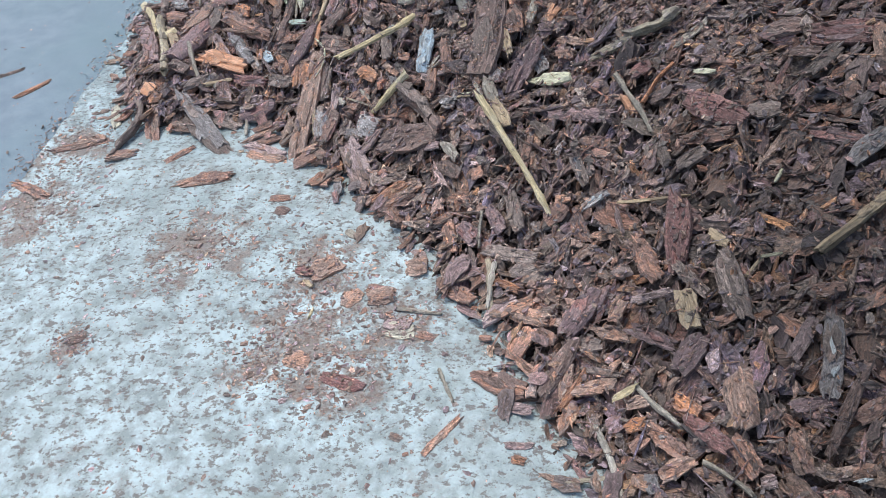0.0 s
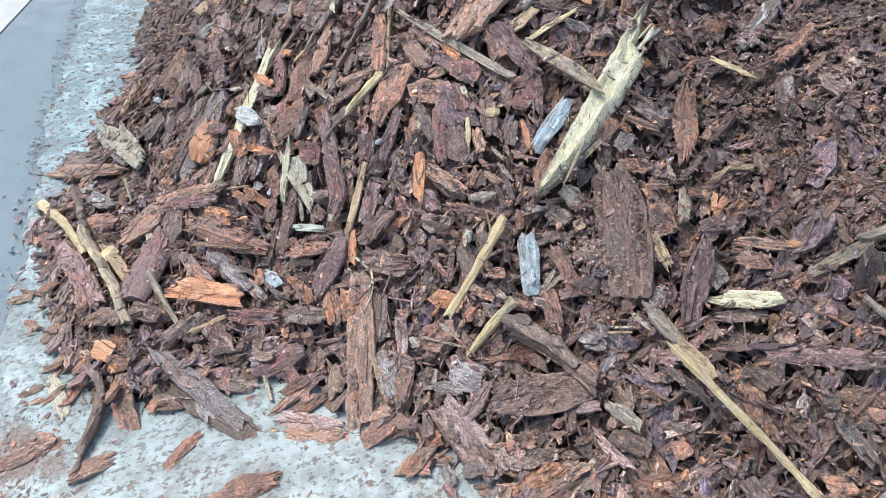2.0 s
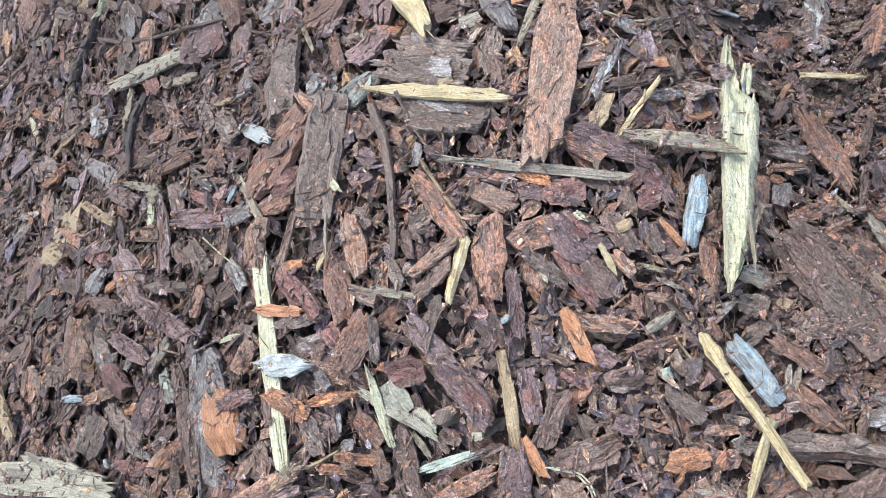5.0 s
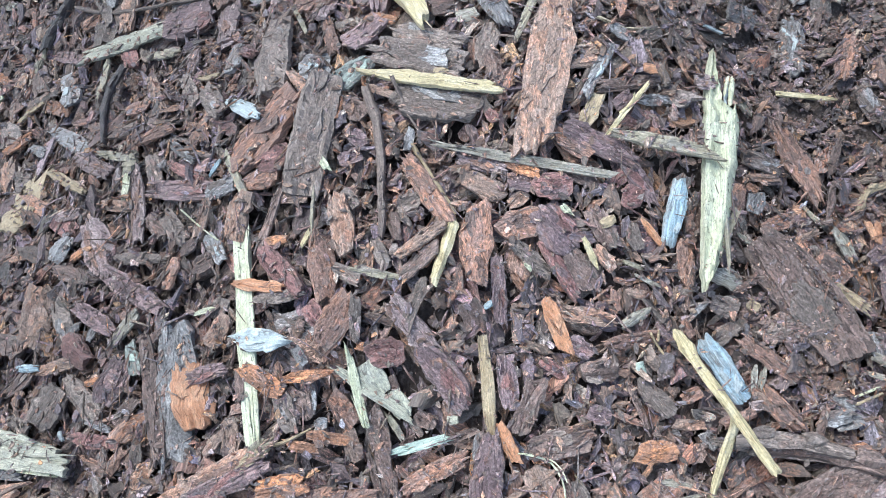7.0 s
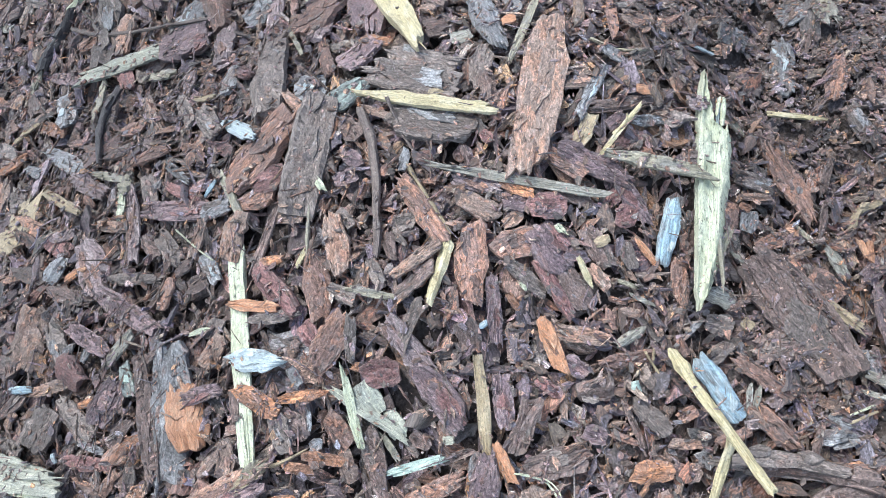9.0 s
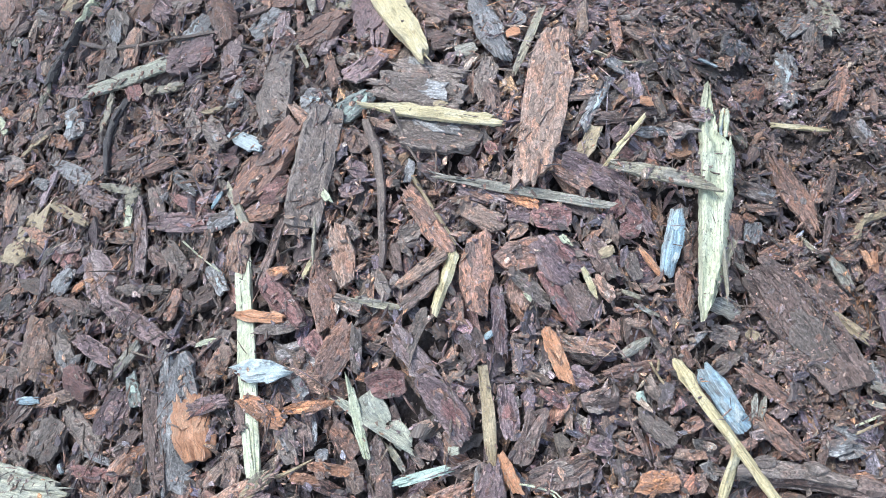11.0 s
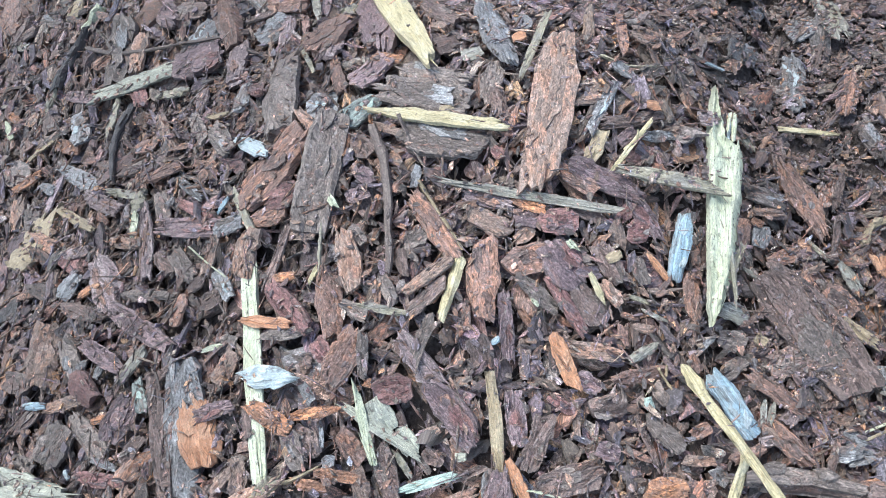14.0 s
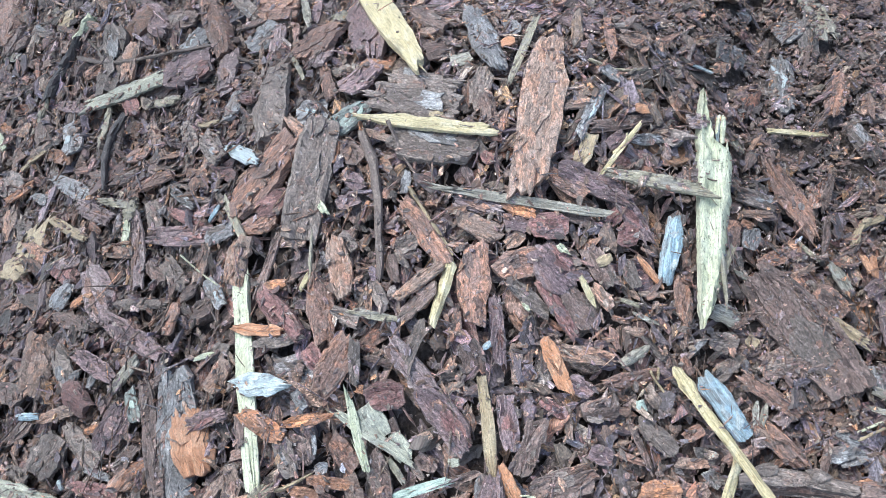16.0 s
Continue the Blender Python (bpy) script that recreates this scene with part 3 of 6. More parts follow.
def settle(xs, ys, lengths, widths, thick, limit, tilt=0.12, sink=0.75):
    """Lays pieces one by one on what lies there already. Returns centres, axes and the rows that were kept."""
    centres, axes, kept = [], [], []
    for k in range(len(xs)):
        x, y, L, W, T = xs[k], ys[k], lengths[k], widths[k], thick[k]
        a = rng.uniform(0, 2 * math.pi)
        c, s = math.cos(a), math.sin(a)
        px, py = x + 0.45 * (SU * L * c - SV * W * s), y + 0.45 * (SU * L * s + SV * W * c)
        hs = top[cell(px, py)]
        z0, gu, gv = PLANE @ hs
        res = hs - (z0 + gu * SU + gv * SV)
        z0 += np.quantile(res, sink)
        su, sv = gu / (0.45 * L) + rng.normal(0, tilt), gv / (0.45 * W) + rng.normal(0, tilt * 1.5)
        iy, ix = cell(np.array(x), np.array(y))
        steep = 0.5 if BASE[iy, ix] < 0.05 else 1.3
        su, sv = max(-steep, min(steep, su)), max(-steep, min(steep, sv))
        if z0 + T > BASE[iy, ix] + limit:
            continue
        u = np.array([c, s, su])
        v = np.array([-s, c, sv])
        u /= np.linalg.norm(u)
        v -= u * (u @ v)
        v /= np.linalg.norm(v)
        centres.append((x, y, z0))
        axes.append((u, v, np.cross(u, v)))
        kept.append(k)
        nu, nv = max(3, int(L / 0.004)), max(2, int(W / 0.004))
        fu, fv = [q.ravel() for q in np.meshgrid(np.linspace(-0.46, 0.46, nu), np.linspace(-0.42, 0.42, nv))]
        qx, qy = x + fu * L * u[0] + fv * W * v[0], y + fu * L * u[1] + fv * W * v[1]
        qz = z0 + fu * L * u[2] + fv * W * v[2] + 0.8 * T
        cc = cell(qx, qy)
        top[cc] = np.maximum(top[cc], qz)
    return np.array(centres), np.array(axes), np.array(kept, int)


def joined(name, shapes, faces, centres, axes, L, W, T, parent, label, material=None):
    """One mesh of many settled pieces."""
    n, nv = len(centres), len(shapes[0])
    pick = rng.integers(0, len(shapes), n)
    local = np.array(shapes)[pick] * np.stack([L, W, T], 1)[:, None, :]
    verts = centres[:, None, :] + np.einsum("nvk,nkc->nvc", local, axes)
    grain = local[:, :, :2] + local[:, :, 2:3]
    f = (faces[None] + (np.arange(n) * nv)[:, None, None]).reshape(-1, 4)
    ob = new(name, make_mesh(name, verts.reshape(-1, 3), f, grain.reshape(-1, 2), material or LITTER_MAT))
    ob.parent = parent
    return tagged(ob, label, kind="stuff")


def spread(n, near):
    """n places over the heap, by plan: the side that is walked along, or the far side."""
    if near:
        x, y = rng.uniform(-1.15, 0.95, n * 3), rng.uniform(0.4, 3.5, n * 3)
    else:
        x, y = rng.uniform(-1.2, 2.9, n * 3), rng.uniform(0.2, 5.0, n * 3)
    iy, ix = cell(x, y)
    fuzz = rng.normal(0, 0.12, len(x))
    ok = BASE[iy, ix] > np.where(rng.random(len(x)) < 0.2, 0.005, 0.012)
    if near:
        ok &= ((y + fuzz < 2.4) | (x + fuzz < -0.1)) & (x + fuzz < 0.72) & (y + fuzz < 3.25)
    else:
        ok &= (x + fuzz > 0.62) | (y + fuzz > 3.1) | ((y + fuzz > 2.3) & (x + fuzz > -0.2))
    return x[ok][:n], y[ok][:n]


def fine_zone(x, y):
    """Thins out the large chips on the shoulder where the mulch is fine and soil-like."""
    d = np.hypot((x - 0.38) / 0.26, (y - 1.62) / 0.25)
    return rng.random(len(x)) < np.clip((d - 0.7) / 0.5, 0.06, 1.0)


FINE = [slab_shape(rng, 4, 3, 0.4, 0.20, 0.24, 0.25, rng.normal(0, 0.5), rng.normal(0, 0.3)) for _ in range(40)]
GOOD = [slab_shape(rng, 6, 4, 0.35, 0.15, 0.22, 0.25, rng.normal(0, 0.6), rng.normal(0, 0.4)) for _ in range(48)]
FINE_F, GOOD_F, CRUMB_F = grid_faces(4, 3), grid_faces(6, 4), grid_faces(3, 2)
CRUMB = [slab_shape(rng, 3, 2, 0.5, 0.2, 0.2, 0.25) for _ in range(30)]


def layer(name, shapes, faces, n, near, lo, hi, aspect, thin, limit, label, tilt=0.14, material=None, least=0.003):
    x, y = spread(n, near)
    n = len(x)
    L = lo * (hi / lo) ** (rng.random(n) ** 1.4)
    W = np.maximum(L * rng.uniform(*aspect, n), least)
    T = np.clip(W * rng.uniform(*thin, n), 0.67 * least, 0.014)
    if near and hi > 0.03:
        k = fine_zone(x, y)
        x, y, L, W, T = x[k], y[k], L[k], W[k], T[k]
    c, a, k = settle(x, y, L, W, T, limit, tilt)
    L, W, T = L[k], W[k], T[k]
    foot = BASE[cell(c[:, 0], c[:, 1])] + rng.normal(0, 0.02, len(c)) < (0.075 if material is DEEP_MAT else 0.0)
    if foot.any():  # thin edges of the heap have dried
        joined(name, shapes, faces, c[foot], a[foot], L[foot], W[foot], T[foot], heap, "drier bark litter at the foot of the heap", DRY_MAT)
    k = ~foot
    return joined(name, shapes, faces, c[k], a[k], L[k], W[k], T[k], heap, label, material)


layer("bark_litter", FINE, FINE_F, 7000, False, 0.045, 0.11, (0.3, 0.6), (0.2, 0.4), 0.035, "dark lower bark litter with gap shade in its colour", material=DEEP_MAT)
layer("bark_litter", FINE, FINE_F, 7000, False, 0.03, 0.08, (0.25, 0.6), (0.2, 0.4), 0.05, "loose brown bark litter")
layer("bark_litter", GOOD, GOOD_F, 5200, True, 0.025, 0.075, (0.25, 0.6), (0.18, 0.4), 0.018, "dark lower bark litter with gap shade in its colour", material=DEEP_MAT)
layer("bark_litter", FINE, FINE_F, 9000, True, 0.012, 0.035, (0.2, 0.6), (0.2, 0.45), 0.020, "small lower bark litter with gap shade in its colour", material=DEEP_MAT)
layer("bark_litter", FINE, FINE_F, 1500, True, 0.02, 0.06, (0.06, 0.16), (0.5, 0.9), 0.026, "thin bark and wood slivers", 0.2)


# ---- single pieces that lie on top ----
def height(x, y):
    """The heap's finished surface at one place."""
    iy, ix = cell(np.array(x), np.array(y))
    b = float(BASE[iy, ix])
    if b < 0.004:
        return max(0.005 if x > -1.05 else 0.0, min(float(top[iy, ix]), 0.012))
    return b + COVER * min(1.0, b / 0.02)


def lie(x, y, heading, L, W, deep=0.0):
    """A pose for a piece: its middle on the surface, its length along the heading, down the slope as the heap goes."""
    a = radians(heading)
    c, s = math.cos(a), math.sin(a)
    h = [height(x + du * c - dv * s, y + du * s + dv * c) for du, dv in ((0.35 * L, 0), (-0.35 * L, 0), (0, 0.4 * W + 0.01), (0, -0.4 * W - 0.01))]
    r = np.random.default_rng(int(abs(x) * 7919 + abs(y) * 104729))
    rock = 0.0 if L > 0.2 or h[2] < 0.02 else 1.0
    u = Vector((c, s, (h[0] - h[1]) / (0.7 * L) + rock * r.normal(0, 0.06))).normalized()
    v = Vector((-s, c, (h[2] - h[3]) / (0.8 * W + 0.02) + rock * r.normal(0, 0.22)))
    v = (v - u * v.dot(u)).normalized()
    w = u.cross(v)
    m = Matrix((u, v, w)).transposed().to_4x4()
    z = max(height(x, y), 0.5 * (h[0] + h[1])) - deep
    return Matrix.Translation((x, y, z)) @ m


count = [0]


def place_piece(name, verts, faces, tone, m, label, category, group, grain=None):
    me = make_mesh(name, verts, faces, verts[:, :2] + verts[:, 2:3] if grain is None else grain, TONES[tone], True)
    ob = new(name, me)
    ob.matrix_basis = m
    up = verts[: len(verts) // 2]
    w = np.array(m)
    span = up.max(0) - up.min(0)
    fu, fv = [q.ravel() for q in np.meshgrid(np.linspace(-0.4, 0.4, max(3, int(span[0] / 0.004))), np.linspace(-0.38, 0.38, max(2, int(span[1] / 0.004))))]
    flat = np.stack([fu * span[0], fv * span[1], np.full(len(fu), np.median(up[:, 2]))], 1) @ w[:3, :3].T + w[:3, 3]
    cc = cell(flat[:, 0], flat[:, 1])
    top[cc] = np.maximum(top[cc], flat[:, 2])
    BARE[cc] = tone in SMOOTH
    return tagged(ob, label, category, group)


def ridged(p, n, m, r, amount):
    """Adds furrows that run along a slab, so that its top is never smooth."""
    q = p.reshape(2, n, m, 3)
    ridge = r.normal(0, amount, m)[None] + drift(np.cumsum(r.normal(0, amount * 0.3, (n, m)), 0), 3) / 1.7
    q[0, :, 1:-1, 2] += ridge[:, 1:-1]
    q[0, :, :, 2] = np.maximum(q[0, :, :, 2], q[1, :, :, 2] + 0.2)
    return q.reshape(-1, 3)


BARE = np.zeros(top.shape, bool)  # pale smooth wood, on which little dirt stays
SMOOTH = ("pale", "yellow", "white", "bluegrey", "mint", "brightorange")
LIFT = 0.0035  # how much higher each level of a pile of pieces lies
LOOK = {"rust": "rust-brown", "orange2": "orange-brown", "brightorange": "bright orange", "tanbark": "tan-brown weathered", "purple": "purplish dark", "mauve": "pale mauve-brown",
        "brown": "dark brown", "darkred": "dark red", "grey": "grey weathered", "greybrown": "grey-brown furrowed", "bluegrey": "pale blue-grey lichened", "palebark": "pale buff",
        "palegrey": "pale grey", "white": "whitish bleached", "mint": "pale mint-grey", "mintgrey": "grey-green lichened", "tan": "tan", "yellow": "yellow", "pale": "pale yellow",
        "greywood": "grey-yellow", "brownstick": "brown", "blackstick": "blackened", "greystick": "mottled grey-brown"}


def words(tone, kind, L, W, x, y):
    """A label from what the piece is and where it lies."""
    size = "long" if L > 0.11 else "chunky" if W > 0.62 * L and L > 0.03 else "broken" if L > 0.045 else "small"
    where = "mulch heap" if height(x, y) > 0.02 else "grey asphalt" if x < -1.05 else "pale pavement"
    return f"{size} {LOOK[tone]} {kind} lying on the {where}"


def bark(x, y, heading, L, W, tone, level=0, tail=0.85, tip=0.85):
    count[0] += 1
    r = np.random.default_rng(1000 + count[0])
    n, m = (18, 10) if L > 0.06 else (11, 7)
    T = min(0.011, max(0.0035, 0.2 * min(W, 0.6 * L)))
    p = ridged(slab_shape(r, n, m, 0.18, 0.055, 0.10, 0.10, r.normal(0, 0.3), r.normal(0, 0.3), (tail, 1.0, 1.0, tip)), n, m, r, 0.10)
    p = p * np.array([L, W, T])
    p[:, 2] -= 0.45 * T
    name = "bark_chunk" if L > 0.085 else "bark_flake" if L < 0.045 else "bark_strip" if W < 0.36 * L else "bark_piece"
    ob = place_piece(name, p, grid_faces(n, m), tone, lie(x, y, heading, L, W, -LIFT * level), words(tone, name.replace("_", " "), L, W, x, y), "bark piece", "loose bark pieces")
    if L > 0.045 and W > 0.017 and tone in PLATE:
        for k in range(r.integers(1, 4)):
            lo, wi = L * r.uniform(0.25, 0.6), W * r.uniform(0.3, 0.6)
            q = ridged(slab_shape(r, 9, 5, 0.4, 0.10, 0.12, 0.15, 0.2, 0.2), 9, 5, r, 0.12) * np.array([lo, wi, max(0.002, T * 0.3)])
            plate = new("bark_layer", make_mesh("bark_layer", q, grid_faces(9, 5), q[:, :2], TONES[tone if r.random() < 0.6 else PLATE[tone]], True))
            plate.parent = ob
            tagged(plate, "thin flaking bark plate")
            plate.matrix_basis = pose(r.uniform(-0.42, 0.42) * (L - lo), r.uniform(-0.42, 0.42) * (W - wi), T * r.uniform(0.2, 0.42), r.normal(0, 4), r.normal(0, 3), r.normal(0, 9))
    if L > 0.06 and tone in PLATE:
        for k in range(r.integers(2, 5)):
            lo = L * r.uniform(0.12, 0.3)
            q = slab_shape(r, 7, 3, 0.7, 0.1, 0.1, 0.1, r.normal(0, 0.5)) * np.array([lo, W * r.uniform(0.07, 0.18), 0.0025])
            f = new("torn_fibre", make_mesh("torn_fibre", q, grid_faces(7, 3), q[:, :2], TONES[tone]))
            f.parent = ob
            end = 1 if r.random() < 0.5 else -1
            f.matrix_basis = pose(end * (0.5 * L - 0.32 * lo), r.uniform(-0.38, 0.38) * W * (tip if end > 0 else tail), 0.35 * T, r.normal(0, 8), r.normal(0, 4), r.normal(0, 8))
            tagged(f, "torn strip of bark fibre")
    if (tone in ("bluegrey", "mintgrey") or (tone == "grey" and r.random() < 0.4)) and L > 0.04:
        for k in range(2):
            q = slab_shape(r, 5, 4, 0.6, 0.2, 0.2, 0.2) * np.array([L * r.uniform(0.12, 0.22), W * r.uniform(0.2, 0.35), 0.0025])
            spot = new("lichen_patch", make_mesh("lichen_patch", q, grid_faces(5, 4), q[:, :2], TONES["mint" if tone == "mintgrey" else "white"]))
            spot.parent = ob
            spot.matrix_basis = pose(r.uniform(-0.3, 0.3) * L, r.uniform(-0.25, 0.25) * W, 0.45 * T, 0, 0, r.uniform(-40, 40))
            tagged(spot, "pale bluish lichen patch")
    return ob


def splinter(x, y, heading, L, W, tone, level=0, tail=0.7, tip=0.7):
    count[0] += 1
    r = np.random.default_rng(1000 + count[0])
    n, m = 22, 7
    T = min(0.010, max(0.003, 0.3 * W))
    p = slab_shape(r, n, m, 0.1, 0.16 * min(1.0, 2.5 * W / L), 0.05, 0.18, r.normal(0, 0.3), 0.2, (tail, 1.0, 1.0, tip))
    p = p * np.array([L, W, T])
    p[:, 2] -= 0.1 * T
    ob = place_piece("wood_splinter", p, grid_faces(n, m), tone, lie(x, y, heading, L, W, -LIFT * level), words(tone, "split wood splinter", L, W, x, y), "wood splinter", "split wood splinters")
    if W > 0.010:
        for _ in range(r.integers(3, 6)):
            lo = L * r.uniform(0.15, 0.4)
            q = slab_shape(r, 7, 3, 0.7, 0.1, 0.1, 0.1, r.normal(0, 0.6)) * np.array([lo, W * r.uniform(0.08, 0.2), 0.0022])
            f = new("fibre", make_mesh("fibre", q, grid_faces(7, 3), q[:, :2], TONES[tone]))
            f.parent = ob
            end = 1 if r.random() < 0.5 else -1
            f.matrix_basis = pose(end * (0.5 * L - 0.4 * lo), r.uniform(-0.4, 0.4) * W * (tip if end > 0 else tail), 0.6 * T, r.normal(0, 8), r.normal(0, 2), r.normal(0, 4))
            tagged(f, "frayed sliver of wood")
    return ob


def stick(name, pts, radius, tone):
    """A round stick along places on the surface (or at given heights, where it juts out), with knots, slight bends and broken ends."""
    count[0] += 1
    r = np.random.default_rng(1000 + count[0])
    ctrl = np.array([(*p[:2], p[2] if len(p) == 3 else height(*p)) for p in pts])
    span = np.r_[0, np.cumsum(np.hypot(*np.diff(ctrl[:, :2], axis=0).T))]
    along = np.linspace(0, span[-1], 40)
    under = top[cell(np.interp(along, span, ctrl[:, 0]), np.interp(along, span, ctrl[:, 1]))]
    slope = np.polyfit(along, under, 1)
    rise = np.quantile(under - np.polyval(slope, along), 0.85)
    low = np.maximum(np.polyval(slope, span) + rise, 0.004)
    if len(pts[0]) == 2:
        ctrl[:, 2] = np.maximum(ctrl[:, 2], 0.2 * ctrl[:, 2] + 0.8 * low) + radius * 0.75
    seg = np.r_[0, np.cumsum(np.linalg.norm(np.diff(ctrl, axis=0), axis=1))]
    n, m = max(9, int(seg[-1] / 0.012)), 9
    t = np.linspace(0, seg[-1], n)
    line = np.stack([np.interp(t, seg, ctrl[:, k]) for k in range(3)], 1)
    wav = np.cumsum(r.normal(0, min(radius, 0.007) * (0.08 if tone == "yellow" else 0.2), (n, 3)), 0)
    wav -= np.linspace(0, 1, n)[:, None] * wav[-1]
    line = line + wav
    line[1:-1] = (line[:-2] + 2 * line[1:-1] + line[2:]) / 4
    cc = cell(line[:, 0], line[:, 1])
    top[cc] = np.maximum(top[cc], line[:, 2] + 0.6 * radius)
    tan = np.gradient(line, axis=0)
    tan /= np.linalg.norm(tan, axis=1)[:, None]
    side = np.cross(tan, [0.05, 0.02, 1.0])
    side /= np.linalg.norm(side, axis=1)[:, None]
    up = np.cross(side, tan)
    rad = radius * (1 + r.normal(0, 0.05 if radius > 0.008 else 0.10, n)) * np.linspace(1.08, 0.82, n)
    for k in r.integers(1, n - 1, 2):
        rad[k] *= 1.1 if radius > 0.008 else 1.25
    lean = r.uniform(0, 6.28)
    rings = []
    grain = []
    for i in range(n):
        for j in range(m):
            a = 2 * math.pi * j / m
            q = rad[i] * (1 + r.normal(0, 0.05)) * (1 + 0.16 * math.cos(2 * a + lean) + 0.10 * math.cos(3 * a + 2 * lean + 4 * t[i] / max(t[-1], 0.01)))
            pull = r.normal(0, radius * 0.7) if i in (0, n - 1) else 0.0
            rings.append(line[i] + q * (math.cos(a) * side[i] + math.sin(a) * up[i]) + pull * tan[i])
            grain.append((t[i], a * radius))
    verts = np.array(rings + [line[0], line[-1]])
    grain = np.array(grain + [(0, 0), (t[-1], 0)])
    faces = [(i * m + j, i * m + (j + 1) % m, (i + 1) * m + (j + 1) % m, (i + 1) * m + j) for i in range(n - 1) for j in range(m)]
    a, b = n * m, n * m + 1
    for j in range(0, m - 1, 2):
        faces.append((a, (j + 2) % m, j + 1, j))
        faces.append((b, (n - 1) * m + j, (n - 1) * m + j + 1, (n - 1) * m + (j + 2) % m))
    base = Vector(ctrl.mean(0))
    verts = verts - np.array(base)
    me = make_mesh(name, verts, np.array(faces), grain, TONES[tone], radius < 0.006)
    ob = new(name, me)
    ob.matrix_basis = Matrix.Translation(base)
    if radius > 0.0045 and tone != "yellow":
        for k in r.integers(1, n - 1, 2):
            q = slab_shape(r, 6, 5, 0.5, 0.1, 0.1, 0.15) * np.array([radius * 2.6, radius * 1.5, radius * 0.9])
            knot = new("knot", make_mesh("knot", q, grid_faces(6, 5), q[:, :2], TONES[tone]))
            knot.parent = ob
            m3 = Matrix((tan[k], side[k], -np.cross(side[k], tan[k]) if np.cross(side[k], tan[k])[2] < 0 else np.cross(side[k], tan[k]))).transposed().to_4x4()
            knot.matrix_basis = Matrix.Translation(Vector(line[k] + up[k] * rad[k] * 0.55) - base) @ m3
            tagged(knot, "swollen knot on the stick")
    kind = "short branch piece" if name == "branch_piece" else "thin bare twig" if radius < 0.005 else "broken stick"
    return tagged(ob, words(tone, kind, seg[-1], 2 * radius, *ctrl[len(ctrl) // 2][:2]), "branch" if name == "branch_piece" else "twig", "twigs and sticks")


def pale_slab():
    """The big split slab of pale wood: broken in a step at the top, tapering to a point."""
    r = np.random.default_rng(5)
    n, m = 44, 10
    s = np.linspace(0, 1, n)
    L, W, T = 0.31, 0.045, 0.012
    left = np.interp(s, [0, 0.03, 0.09, 0.14, 0.3, 0.7, 0.94, 1.0], [0.36, 0.43, 0.45, 0.50, 0.49, 0.48, 0.46, 0.40])
    right = np.interp(s, [0, 0.05, 0.11, 0.14, 0.22, 0.235, 0.25, 0.5, 0.53, 0.65, 0.82, 0.93, 1.0], [-0.32, -0.24, -0.19, -0.08, 0.02, 0.30, 0.50, 0.5, 0.42, 0.38, 0.17, -0.05, -0.32])
    left, right = left + r.normal(0, 0.012, n), right + r.normal(0, 0.015, n)
    top_, bottom = [], []
    for i in range(n):
        for j in range(m):
            f = j / (m - 1)
            y = -left[i] + f * (left[i] + right[i])
            x = s[i] - 0.5 + (r.normal(0, 0.012) if i in (0, n - 1) else 0)
            z = 1 - 0.3 * (2 * f - 1) ** 4 + r.normal(0, 0.10) + 0.25 * math.sin(9 * f + 3 * s[i])
            top_.append((x * L, y * W, z * T))
            bottom.append((x * L, y * W, -0.1 * T))
    p = np.array(top_ + bottom)
    m4 = lie(0.005, 1.559, -143, L, W, 0.005)
    slab = place_piece("wood_slab", p, grid_faces(n, m), "pale", m4, "big split slab of pale yellow wood with dark specks", "wood slab", "split wood splinters")
    for at, across, lo, wi in ((0.16, 0.22, 0.036, 0.006), (0.14, 0.06, 0.020, 0.003), (0.27, 0.33, 0.03, 0.004), (0.80, 0.20, 0.07, 0.006)):
        q = slab_shape(r, 8, 4, 0.4, 0.15, 0.1, 0.1, 0.2) * np.array([lo, wi, 0.004])
        sliver = new("sliver", make_mesh("sliver", q, grid_faces(8, 4), q[:, :2], TONES["greywood" if at > 0.5 else "pale"]))
        sliver.parent = slab
        sliver.matrix_basis = pose((at - 0.5) * L, across * W, 0.8 * T, r.normal(0, 10), r.normal(0, 3), r.normal(0, 4))
        tagged(sliver, "split sliver of wood")


pale_slab()
splinter(-0.923, 3.170, -80, 0.271, 0.034, "tan")
bark(-0.645, 1.424, -44, 0.180, 0.049, "greybrown")
stick("twig", [(-0.851, 1.540), (-0.818, 1.484), (-0.842, 1.348)], 0.0064, "brownstick")
bark(-0.818, 1.547, -29, 0.042, 0.033, "brightorange")
bark(-0.324, 1.284, -31, 0.028, 0.027, "rust")
bark(-0.360, 1.320, -30, 0.050, 0.023, "rust")
bark(-0.182, 1.166, 10, 0.086, 0.031, "rust")
stick("twig", [(0.010, 0.992), (0.018, 0.904)], 0.0045, "greystick")
bark(-0.126, 0.878, -5, 0.046, 0.033, "palebark")
bark(-0.600, 1.268, 10, 0.113, 0.029, "tanbark")
bark(-0.419, 1.211, -1, 0.043, 0.021, "rust")
bark(-0.405, 1.174, -13, 0.030, 0.025, "brown")
bark(-0.200, 0.774, -18, 0.068, 0.027, "darkred")
bark(-0.174, 0.966, -17, 0.052, 0.026, "rust")
bark(-0.221, 0.947, 37, 0.035, 0.023, "rust")
bark(-0.084, 0.868, -21, 0.031, 0.015, "rust")
bark(0.012, 0.862, -10, 0.022, 0.011, "rust")
bark(-1.201, 1.655, 52, 0.097, 0.021, "orange2")
bark(-1.307, 1.743, 37, 0.061, 0.016, "brown")
bark(-0.038, 0.688, 54, 0.074, 0.012, "tanbark")
bark(-0.321, 1.015, -17, 0.032, 0.017, "rust")
